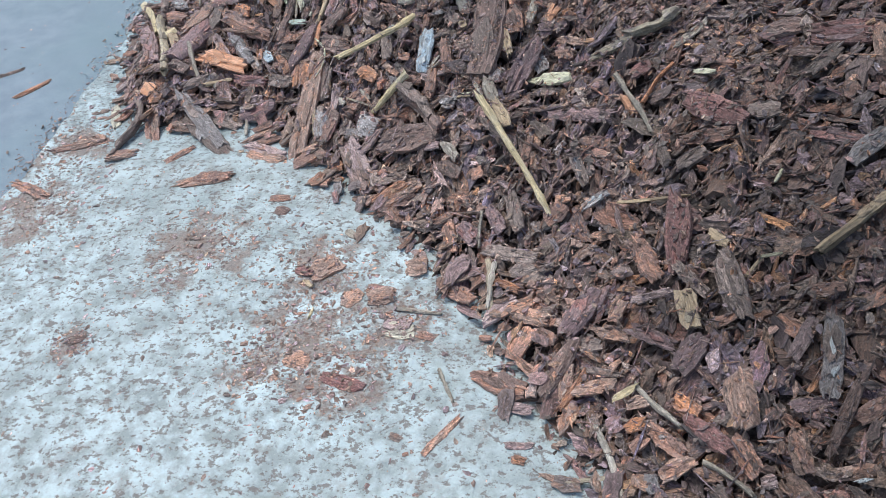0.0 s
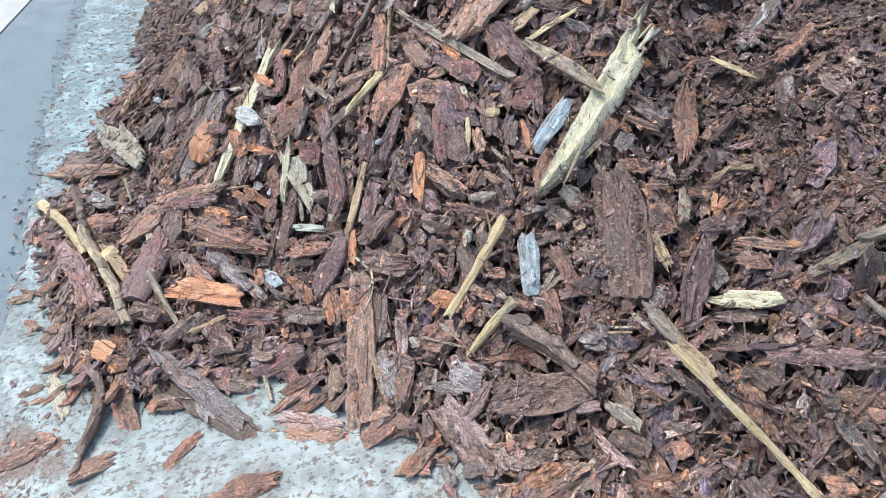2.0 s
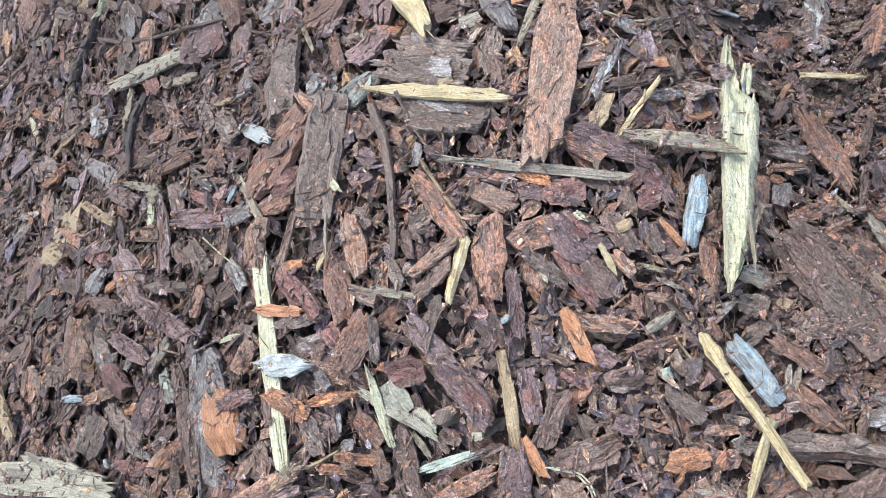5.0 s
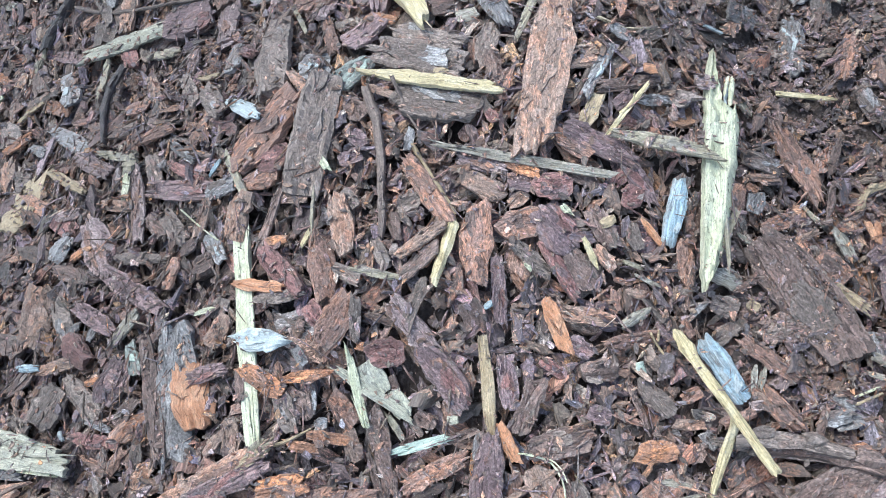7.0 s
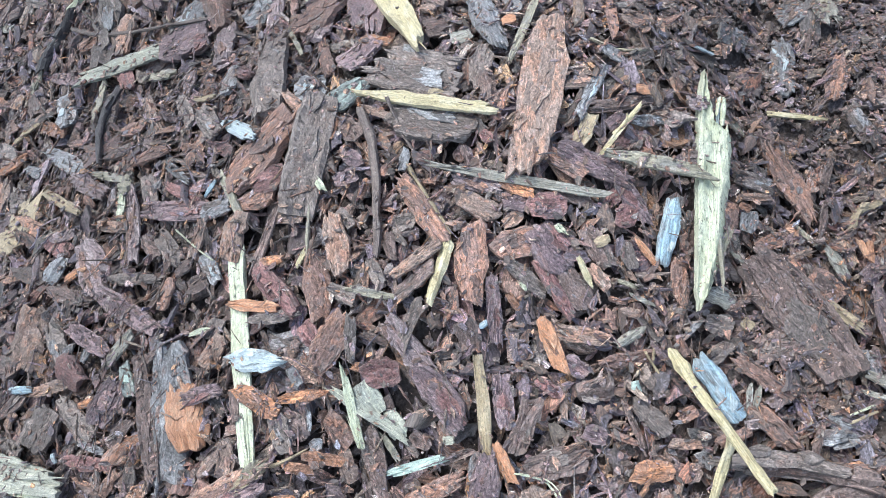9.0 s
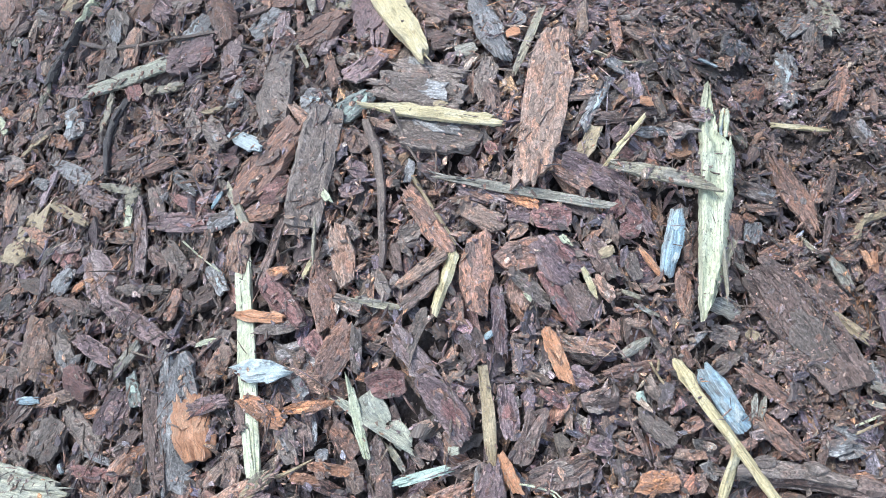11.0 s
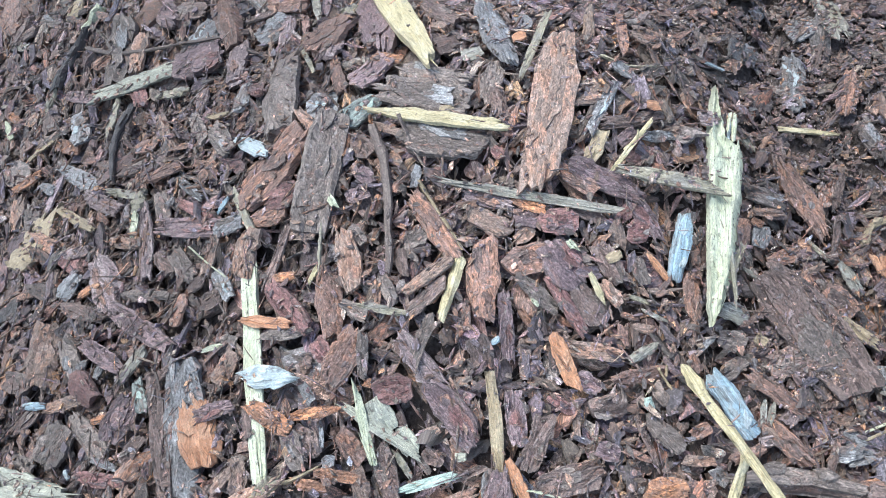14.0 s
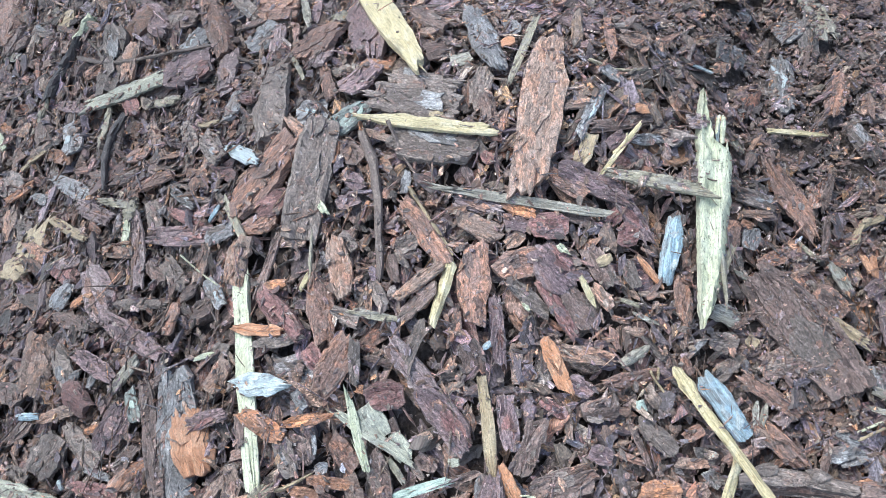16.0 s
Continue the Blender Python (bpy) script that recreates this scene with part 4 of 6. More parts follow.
bark(-0.280, 1.015, 52, 0.058, 0.018, "rust")
bark(-0.307, 0.981, -41, 0.020, 0.008, "tan")
stick("twig", [(-0.137, 0.923), (-0.065, 0.914)], 0.0032, "palegrey")
stick("twig", [(-0.054, 0.804), (-0.027, 0.744)], 0.0030, "palegrey")
bark(-0.103, 0.683, -25, 0.020, 0.012, "greybrown")
bark(0.071, 0.655, -5, 0.019, 0.013, "rust")
stick("twig", [(-0.842, 1.386), (-0.817, 1.471), (-0.827, 1.517)], 0.0084, "brownstick")
bark(-0.942, 1.402, 17, 0.120, 0.026, "rust")
bark(-0.820, 1.359, 25, 0.067, 0.030, "tanbark")
bark(-0.980, 1.246, -25, 0.116, 0.027, "rust")
bark(-0.677, 0.846, 14, 0.029, 0.016, "brown")
bark(-0.929, 1.654, -10, 0.057, 0.036, "rust")
bark(-0.783, 1.449, -69, 0.086, 0.032, "rust")
bark(-0.906, 1.516, -64, 0.108, 0.025, "palebark")
bark(-0.508, 1.394, 24, 0.068, 0.026, "rust")
bark(-0.489, 1.348, -20, 0.090, 0.032, "tanbark")
bark(-0.689, 1.361, -131, 0.071, 0.025, "rust")
bark(-0.582, 1.279, 3, 0.076, 0.037, "rust")
bark(-0.922, 1.412, 27, 0.069, 0.037, "tanbark")
bark(-0.941, 1.655, 6, 0.055, 0.032, "rust")
stick("twig", [(-0.163, 1.490, 0.236), (-0.186, 1.449, 0.236), (-0.270, 1.300, 0.257)], 0.0060, "yellow")
stick("twig", [(-0.170, 1.390, 0.166), (-0.245, 1.367, 0.096)], 0.0060, "yellow")
# a long straw that leans over the slope
stick("twig", [(-0.012, 1.215, 0.226), (0.098, 1.047, 0.134), (0.137, 0.998, 0.078)], 0.0055, "yellow")
bark(-0.402, 3.004, -112, 0.158, 0.076, "rust")
bark(-0.423, 2.922, 21, 0.070, 0.057, "brown")
bark(-0.419, 2.888, -66, 0.056, 0.033, "brown")
bark(-0.380, 2.832, -75, 0.062, 0.025, "greybrown")
bark(-0.342, 2.778, -49, 0.043, 0.041, "tan")
bark(-0.345, 2.590, -141, 0.134, 0.061, "greybrown")
bark(-0.327, 2.540, -145, 0.076, 0.039, "tanbark", 1)
bark(-0.254, 2.559, -89, 0.092, 0.048, "purple")
bark(-0.229, 2.499, -57, 0.069, 0.033, "brown")
bark(-0.248, 2.437, -8, 0.074, 0.061, "grey")
bark(-0.272, 2.410, -43, 0.092, 0.073, "purple", 1)
bark(-0.273, 2.381, -41, 0.041, 0.028, "darkred", 2)
bark(-0.204, 2.411, -114, 0.118, 0.046, "rust", 2, 0.9, 0.8)
bark(-0.245, 2.322, -129, 0.101, 0.039, "mauve", 1)
bark(-0.373, 2.483, -113, 0.047, 0.032, "darkred")
splinter(-0.339, 2.399, -57, 0.060, 0.020, "greywood", 1)
bark(-0.376, 2.616, -45, 0.044, 0.025, "rust")
bark(-0.438, 2.618, -69, 0.068, 0.024, "purple")
bark(-0.472, 2.568, -113, 0.073, 0.046, "grey")
splinter(-0.425, 2.501, -150, 0.074, 0.016, "greywood", 1)
splinter(-0.430, 2.440, -135, 0.073, 0.024, "brown", 1)
bark(-0.402, 2.323, -108, 0.112, 0.022, "tanbark")
bark(-0.376, 2.242, -108, 0.090, 0.022, "greybrown")
bark(-0.377, 2.166, -105, 0.081, 0.030, "greybrown")
bark(-0.504, 2.573, -76, 0.071, 0.023, "orange2")
splinter(-0.538, 2.629, -38, 0.071, 0.010, "tan", 1)
splinter(-0.556, 2.743, -104, 0.044, 0.015, "pale", 1)
bark(-0.535, 2.758, -87, 0.048, 0.017, "orange2")
bark(-0.332, 2.307, -122, 0.076, 0.025, "mauve")
splinter(-0.351, 2.217, -65, 0.045, 0.011, "tan", 1)
bark(-0.446, 2.892, -75, 0.055, 0.018, "palegrey")
bark(-0.434, 2.340, -138, 0.030, 0.042, "rust")
bark(-0.496, 2.654, -122, 0.048, 0.044, "brown")
splinter(-0.365, 2.502, -45, 0.168, 0.029, "palebark", 2, 0.75, 1)
stick("twig", [(-0.454, 2.688), (-0.435, 2.691), (-0.398, 2.700), (-0.361, 2.704)], 0.0086, "blackstick")
stick("twig", [(-0.356, 2.707), (-0.334, 2.704), (-0.314, 2.700)], 0.0080, "pale")
stick("twig", [(-0.494, 2.677), (-0.476, 2.684), (-0.456, 2.689)], 0.0055, "greywood")
stick("twig", [(-0.377, 2.678), (-0.354, 2.592), (-0.321, 2.524), (-0.270, 2.447), (-0.230, 2.389)], 0.0034, "brownstick")
stick("twig", [(-0.398, 2.465), (-0.437, 2.446), (-0.468, 2.420), (-0.505, 2.349)], 0.0053, "blackstick")
bark(-0.119, 2.335, -57, 0.076, 0.048, "rust", 1)
bark(-0.148, 2.392, -89, 0.063, 0.026, "greybrown")
bark(-0.160, 2.361, -49, 0.060, 0.018, "brown")
bark(-0.171, 2.322, -11, 0.064, 0.048, "grey")
bark(-0.162, 2.285, 40, 0.065, 0.025, "mauve", 1)
bark(-0.280, 2.127, -129, 0.169, 0.055, "greybrown", 2, 0.95, 0.9)
bark(-0.148, 2.186, 17, 0.092, 0.087, "rust", 2, 0.8, 0.9)
bark(-0.172, 2.136, -142, 0.070, 0.032, "mauve", 1)
bark(-0.083, 2.135, -126, 0.212, 0.057, "purple", 1, 0.9, 0.8)
splinter(-0.068, 2.100, -114, 0.370, 0.042, "yellow", 3, 1, 0.55)
bark(-0.216, 2.067, -120, 0.099, 0.020, "rust", 1)
bark(-0.192, 2.016, -2, 0.062, 0.052, "purple", 2)
bark(-0.159, 2.011, -68, 0.048, 0.025, "orange2", 3)
bark(-0.179, 1.918, -64, 0.136, 0.051, "greybrown", 0, 0.9, 0.9)
bark(-0.206, 1.854, -62, 0.118, 0.060, "greybrown", 0, 0.8, 0.8)
bark(-0.146, 1.931, -72, 0.105, 0.031, "greybrown", 1)
bark(-0.253, 1.976, -11, 0.074, 0.031, "mintgrey", 2, 0.7, 0.9)
splinter(-0.199, 1.872, -59, 0.187, 0.021, "yellow", 3, 0.3, 0.75)
bark(-0.244, 1.921, -75, 0.051, 0.011, "tanbark", 1)
stick("twig", [(-0.243, 1.961), (-0.249, 1.949), (-0.256, 1.938)], 0.0031, "orange2")
stick("twig", [(-0.256, 1.938), (-0.282, 1.889), (-0.315, 1.843), (-0.341, 1.813), (-0.365, 1.795)], 0.0059, "brownstick")
stick("twig", [(-0.234, 1.905), (-0.246, 1.865), (-0.249, 1.838)], 0.0023, "brownstick")
stick("twig", [(-0.265, 1.839), (-0.274, 1.797), (-0.281, 1.761), (-0.286, 1.740)], 0.0029, "tan")
bark(-0.368, 2.085, -89, 0.084, 0.023, "white", 3, 0.45, 0.5)
bark(-0.369, 2.034, -8, 0.138, 0.071, "rust", 1, 0.9, 0.85)
bark(-0.341, 1.954, -148, 0.167, 0.055, "greybrown", 2, 0.85, 0.95)
bark(-0.302, 2.026, -100, 0.071, 0.016, "tanbark", 3)
bark(-0.295, 1.956, 33, 0.040, 0.014, "orange2", 1)
bark(-0.280, 1.935, -82, 0.040, 0.029, "brown")
bark(-0.265, 2.042, -41, 0.045, 0.043, "grey")
bark(-0.016, 2.054, -104, 0.095, 0.040, "brown")
bark(-0.057, 2.017, -84, 0.028, 0.017, "tanbark", 1)
bark(-0.080, 1.972, -18, 0.037, 0.037, "brown")
splinter(-0.098, 2.280, -123, 0.073, 0.014, "palegrey", 1)
bark(-0.085, 2.268, -149, 0.044, 0.020, "purple")
splinter(-0.206, 2.161, -114, 0.117, 0.008, "greywood", 1)
bark(-0.284, 2.216, -102, 0.106, 0.021, "darkred")
bark(-0.306, 2.208, 43, 0.061, 0.030, "grey")
splinter(-0.080, 2.210, -33, 0.036, 0.017, "greywood", 1)
bark(-0.174, 1.875, -38, 0.022, 0.011, "tan", 1)
bark(-0.263, 2.120, -120, 0.063, 0.018, "brown")
bark(-0.031, 1.921, -123, 0.160, 0.041, "grey", 2, 0.9, 0.8)
bark(-0.023, 1.883, -33, 0.020, 0.021, "brightorange", 2)
splinter(-0.023, 1.853, -153, 0.147, 0.012, "greywood", 2, 0.9, 0.7)
bark(-0.089, 1.768, -147, 0.222, 0.057, "tanbark", 2, 0.72, 0.95)
bark(-0.080, 1.922, -31, 0.030, 0.027, "palegrey")
bark(-0.102, 1.861, 31, 0.062, 0.027, "greybrown")
bark(0.023, 1.916, -112, 0.039, 0.021, "grey")
bark(0.080, 1.841, -101, 0.063, 0.034, "purple")
bark(0.071, 1.777, -137, 0.108, 0.014, "rust", 1)
bark(0.095, 1.751, -66, 0.046, 0.027, "tanbark")
stick("twig", [(0.021, 1.771), (0.030, 1.740), (0.063, 1.713)], 0.0024, "greystick")
bark(0.024, 1.738, -81, 0.033, 0.017, "grey")
bark(0.056, 1.713, -15, 0.032, 0.020, "greybrown")
bark(-0.035, 1.743, -24, 0.052, 0.020, "tanbark")
bark(-0.038, 1.723, 15, 0.084, 0.018, "grey", 1, 0.8, 0.9)
bark(-0.075, 1.701, 11, 0.047, 0.020, "tan", 1)
bark(-0.016, 1.690, -28, 0.083, 0.019, "brown")
bark(0.013, 1.680, -30, 0.018, 0.015, "brightorange", 3)
splinter(-0.045, 1.669, -2, 0.091, 0.007, "yellow", 3)
stick("twig", [(-0.055, 1.673), (-0.040, 1.665), (-0.029, 1.671)], 0.0015, "yellow")
bark(-0.003, 1.659, -42, 0.041, 0.014, "grey")
bark(-0.036, 1.683, -5, 0.029, 0.016, "purple")
bark(-0.192, 1.817, -25, 0.032, 0.020, "mauve", 1)
bark(-0.172, 1.785, -90, 0.020, 0.014, "darkred")
bark(-0.169, 1.797, -116, 0.032, 0.010, "greybrown")
bark(0.350, 1.619, -125, 0.094, 0.028, "palegrey", 2, 1, 0.9)
bark(0.326, 1.647, -36, 0.039, 0.044, "grey", 1, 0.8, 0.8)
bark(0.212, 1.673, -33, 0.051, 0.037, "grey", 1)
splinter(0.203, 1.693, -14, 0.050, 0.009, "greybrown", 1)
splinter(0.144, 1.673, -35, 0.032, 0.004, "white", 2)
bark(0.248, 1.608, -142, 0.090, 0.032, "grey")
bark(0.263, 1.535, -157, 0.070, 0.027, "rust", 1, 0.95, 0.8)
bark(0.237, 1.527, -37, 0.016, 0.012, "orange2", 2)
splinter(0.186, 1.546, -60, 0.074, 0.008, "yellow", 2, 1, 0.4)
splinter(0.219, 1.533, -12, 0.040, 0.007, "brown", 1)
bark(0.229, 1.480, -114, 0.058, 0.024, "greybrown")
bark(0.054, 1.623, -30, 0.025, 0.022, "mauve", 7, 0.95, 0.95)
splinter(0.083, 1.608, -149, 0.051, 0.005, "white", 4)
splinter(-0.043, 1.614, -50, 0.127, 0.019, "greywood", 6, 0.6, 0.9)
splinter(0.101, 1.594, -95, 0.040, 0.012, "greywood", 1)
splinter(0.130, 1.566, -136, 0.066, 0.005, "brown", 1)
bark(0.074, 1.588, -57, 0.016, 0.014, "orange2")
bark(0.106, 1.503, -109, 0.110, 0.031, "rust", 1, 0.8, 0.6)
bark(0.142, 1.559, -141, 0.041, 0.012, "brown")
bark(0.193, 1.629, -4, 0.053, 0.018, "purple")
bark(0.080, 1.667, -111, 0.021, 0.020, "brown")
bark(0.267, 1.683, -60, 0.015, 0.018, "darkred", 1)
bark(0.343, 1.692, -112, 0.027, 0.015, "greybrown")
bark(0.329, 1.677, -118, 0.025, 0.009, "rust", 1)
bark(0.306, 1.706, -7, 0.033, 0.021, "grey")
splinter(-0.053, 1.508, -168, 0.110, 0.009, "greywood", 4, 1, 0.5)
bark(-0.586, 2.610, -36, 0.068, 0.023, "orange2", 1)
bark(-0.569, 2.552, -80, 0.055, 0.020, "grey")
bark(-0.527, 2.463, -87, 0.175, 0.029, "grey")
bark(-0.537, 2.333, -85, 0.125, 0.027, "mauve")
splinter(-0.580, 2.357, -87, 0.159, 0.016, "tan", 2, 0.9, 0.6)
splinter(-0.643, 2.439, -155, 0.106, 0.060, "tan", 2, 0.6, 0.8)
splinter(-0.509, 2.284, -76, 0.094, 0.013, "greywood", 1)
splinter(-0.506, 2.230, -156, 0.038, 0.024, "greywood", 2)
splinter(-0.531, 2.207, -135, 0.036, 0.012, "pale", 3)
bark(-0.533, 2.173, -122, 0.127, 0.025, "mauve", 1)
bark(-0.552, 2.209, -67, 0.070, 0.018, "tanbark")
bark(-0.610, 2.299, -55, 0.059, 0.017, "mauve", 1)
bark(-0.623, 2.299, 6, 0.029, 0.053, "darkred")
bark(-0.654, 2.310, 50, 0.026, 0.021, "tanbark", 1)
bark(-0.647, 2.259, 8, 0.045, 0.026, "grey", 1)
bark(-0.635, 2.222, -36, 0.030, 0.013, "orange2", 1)
bark(-0.607, 2.193, -109, 0.095, 0.047, "mauve", 1, 0.8, 0.9)
bark(-0.653, 2.203, -68, 0.090, 0.023, "brown")
bark(-0.610, 2.080, -80, 0.134, 0.031, "purple", 1, 0.8, 0.7)
bark(-0.578, 2.106, -62, 0.107, 0.017, "greybrown")
bark(-0.487, 2.107, -67, 0.117, 0.033, "purple")
bark(-0.455, 2.035, -44, 0.049, 0.025, "grey", 1)
bark(-0.495, 2.034, 25, 0.059, 0.024, "tanbark", 1)
bark(-0.523, 2.078, -92, 0.073, 0.028, "greybrown")
bark(-0.537, 2.113, -97, 0.047, 0.021, "brown")
stick("twig", [(-0.503, 2.084), (-0.503, 2.033), (-0.500, 1.985)], 0.0012, "pale")
bark(-0.465, 2.110, -78, 0.089, 0.016, "darkred")
splinter(-0.440, 2.066, -8, 0.026, 0.007, "bluegrey", 1)
bark(-0.489, 2.186, -114, 0.052, 0.024, "greybrown")
bark(-0.456, 2.235, -54, 0.083, 0.028, "rust", 1)
bark(-0.473, 2.327, -68, 0.060, 0.034, "brown")
bark(-0.562, 2.033, -156, 0.045, 0.032, "rust")
bark(-0.526, 2.033, -40, 0.032, 0.023, "brown")
bark(-0.528, 1.994, -42, 0.032, 0.026, "brown")
bark(-0.507, 1.989, -99, 0.047, 0.022, "grey")
bark(-0.451, 2.155, -92, 0.083, 0.013, "grey")
bark(-0.630, 2.590, -128, 0.063, 0.037, "tanbark")
bark(-0.658, 2.531, 54, 0.047, 0.057, "purple")
bark(-0.618, 2.537, -109, 0.082, 0.032, "greybrown")
bark(-0.391, 1.982, -40, 0.047, 0.039, "darkred", 2, 0.7, 0.9)
bark(-0.414, 1.985, -47, 0.053, 0.028, "rust")
splinter(-0.433, 2.021, -105, 0.094, 0.013, "greywood", 1)
bark(-0.465, 1.980, 28, 0.061, 0.037, "tanbark", 2, 0.95, 0.95)
splinter(-0.544, 1.872, -128, 0.285, 0.023, "pale", 0, 1, 0.9)
bark(-0.444, 1.934, 17, 0.085, 0.016, "brown", 1)
bark(-0.408, 1.923, -56, 0.047, 0.012, "tanbark", 1)
bark(-0.470, 1.881, -92, 0.085, 0.034, "darkred", 1, 0.8, 0.7)
bark(-0.453, 1.906, -54, 0.032, 0.013, "orange2", 2)
bark(-0.389, 1.847, -122, 0.082, 0.032, "tanbark", 2, 0.7, 0.85)
bark(-0.434, 1.837, -128, 0.086, 0.032, "rust", 1)
splinter(-0.403, 1.885, -137, 0.066, 0.005, "greywood", 2)
splinter(-0.428, 1.872, 12, 0.025, 0.007, "yellow", 2)
splinter(-0.358, 1.908, -97, 0.020, 0.010, "pale", 3)
bark(-0.444, 1.861, -45, 0.021, 0.012, "purple", 1)
bark(-0.419, 1.807, -75, 0.041, 0.018, "greybrown", 1)
bark(-0.293, 1.784, -100, 0.104, 0.027, "rust", 2, 0.8, 0.8)
bark(-0.342, 1.748, -22, 0.067, 0.021, "tanbark", 2, 0.6, 0.9)
bark(-0.356, 1.737, -21, 0.059, 0.020, "brown", 1)
splinter(-0.395, 1.777, -59, 0.065, 0.011, "greywood", 1)
bark(-0.377, 1.785, -105, 0.040, 0.020, "greybrown")
stick("twig", [(-0.292, 1.737), (-0.323, 1.720), (-0.356, 1.708)], 0.0076, "yellow")
bark(-0.305, 1.905, -100, 0.040, 0.021, "purple")
bark(-0.265, 1.844, -149, 0.031, 0.012, "grey", 1)
bark(-0.288, 1.857, 4, 0.018, 0.012, "rust")
bark(-0.323, 1.862, 22, 0.027, 0.010, "orange2", 1)
bark(-0.315, 1.796, -27, 0.032, 0.022, "greybrown")
bark(-0.361, 1.858, -93, 0.032, 0.015, "greybrown")
bark(-0.327, 1.892, -30, 0.030, 0.020, "purple")
bark(-0.347, 1.788, -123, 0.039, 0.015, "brown")
splinter(-0.184, 1.725, -50, 0.223, 0.013, "palegrey", 2, 0.45, 1)
bark(-0.237, 1.737, -64, 0.056, 0.028, "tanbark", 1, 0.9, 0.7)
bark(-0.220, 1.759, -55, 0.062, 0.020, "mauve")
bark(-0.187, 1.717, -59, 0.043, 0.015, "orange2", 1)
bark(-0.196, 1.712, -36, 0.036, 0.030, "purple")
bark(-0.173, 1.680, -34, 0.051, 0.032, "darkred", 2, 0.8, 0.7)
bark(-0.291, 1.700, -139, 0.097, 0.040, "rust", 2, 0.9, 0.8)
bark(-0.263, 1.732, -48, 0.056, 0.008, "tanbark", 1)
bark(-0.232, 1.682, -23, 0.059, 0.038, "rust", 1, 0.7, 0.9)
bark(-0.198, 1.652, -81, 0.066, 0.053, "purple", 1, 0.9, 0.9)
bark(-0.227, 1.623, -96, 0.080, 0.020, "darkred", 2, 0.8, 0.7)
bark(-0.245, 1.652, -71, 0.063, 0.019, "greybrown", 1)
bark(-0.204, 1.611, -96, 0.056, 0.037, "brown")
splinter(-0.185, 1.609, -101, 0.040, 0.008, "yellow", 2, 0.8, 0.4)
bark(-0.172, 1.596, -90, 0.036, 0.018, "tanbark", 1)
bark(-0.146, 1.614, -16, 0.021, 0.014, "tan", 3)
splinter(-0.180, 1.655, -83, 0.014, 0.009, "pale", 3)
bark(-0.122, 1.694, -72, 0.059, 0.021, "rust", 1)
bark(-0.096, 1.671, -60, 0.095, 0.033, "purple", 2, 0.9, 0.7)
bark(-0.080, 1.625, -94, 0.088, 0.024, "purple", 1, 0.8, 0.6)
bark(-0.088, 1.635, -3, 0.050, 0.017, "darkred")
bark(-0.100, 1.613, -34, 0.033, 0.030, "darkred", 1)
bark(-0.134, 1.664, -63, 0.042, 0.018, "brown")
bark(-0.165, 1.703, -24, 0.027, 0.016, "greybrown")
bark(-0.104, 1.573, -81, 0.049, 0.009, "brightorange", 1, 0.5, 0.5)
bark(-0.152, 1.618, -92, 0.060, 0.025, "brown")
bark(-0.123, 1.590, -112, 0.037, 0.019, "greybrown")
splinter(-0.143, 1.552, -59, 0.033, 0.006, "palegrey", 1)
splinter(-0.148, 1.572, -52, 0.026, 0.006, "greywood", 1)
bark(-0.170, 1.570, -48, 0.023, 0.007, "rust", 1)
bark(-0.163, 1.554, -43, 0.030, 0.013, "tanbark")
bark(-0.300, 1.656, -132, 0.083, 0.018, "purple", 1)
bark(-0.274, 1.649, -94, 0.023, 0.011, "orange2")
splinter(-0.254, 1.651, -97, 0.016, 0.006, "pale", 1)
bark(-0.213, 1.702, -16, 0.028, 0.018, "tanbark")
bark(-0.069, 1.569, -153, 0.084, 0.026, "bluegrey", 2, 0.7, 0.8)
bark(0.000, 1.525, -151, 0.038, 0.022, "rust", 2, 0.95, 0.9)
bark(0.061, 1.530, -47, 0.060, 0.025, "greybrown")
bark(0.025, 1.520, -52, 0.017, 0.011, "orange2", 1)
bark(0.049, 1.518, -32, 0.051, 0.011, "tanbark")
bark(0.021, 1.509, -159, 0.028, 0.023, "grey")
bark(0.028, 1.477, -24, 0.042, 0.020, "rust", 2, 0.7, 0.6)
bark(-0.009, 1.412, -95, 0.187, 0.074, "brown", 1, 0.7, 0.85)
bark(0.038, 1.403, -81, 0.047, 0.040, "rust", 2, 0.7, 0.8)
splinter(0.029, 1.376, -76, 0.061, 0.015, "tan", 2, 0.5, 0.9)
bark(0.035, 1.452, -27, 0.060, 0.009, "tanbark", 1)
bark(0.074, 1.407, -113, 0.041, 0.016, "palegrey", 1)
bark(0.104, 1.372, -161, 0.040, 0.024, "purple")
bark(0.108, 1.394, -119, 0.025, 0.008, "brightorange", 1)
stick("twig", [(0.116, 1.415), (0.138, 1.420), (0.164, 1.404)], 0.0050, "tan")
splinter(0.143, 1.473, -157, 0.049, 0.011, "brown", 1)
splinter(0.100, 1.448, -152, 0.042, 0.010, "brown", 1)
splinter(0.069, 1.452, -85, 0.036, 0.006, "greywood", 1)
bark(-0.060, 1.486, -58, 0.036, 0.025, "palegrey", 1, 0.8, 0.8)
splinter(-0.045, 1.467, -18, 0.045, 0.008, "brown", 1)
bark(-0.091, 1.532, -128, 0.058, 0.021, "rust", 1)
splinter(-0.018, 1.493, -68, 0.031, 0.006, "palegrey", 1)
bark(0.059, 1.462, -31, 0.030, 0.015, "purple")
bark(-0.727, 2.215, -141, 0.091, 0.053, "tanbark", 1, 0.9, 0.7)
bark(-0.775, 2.230, -71, 0.054, 0.032, "brown")
bark(-0.748, 2.283, -32, 0.038, 0.034, "brown")
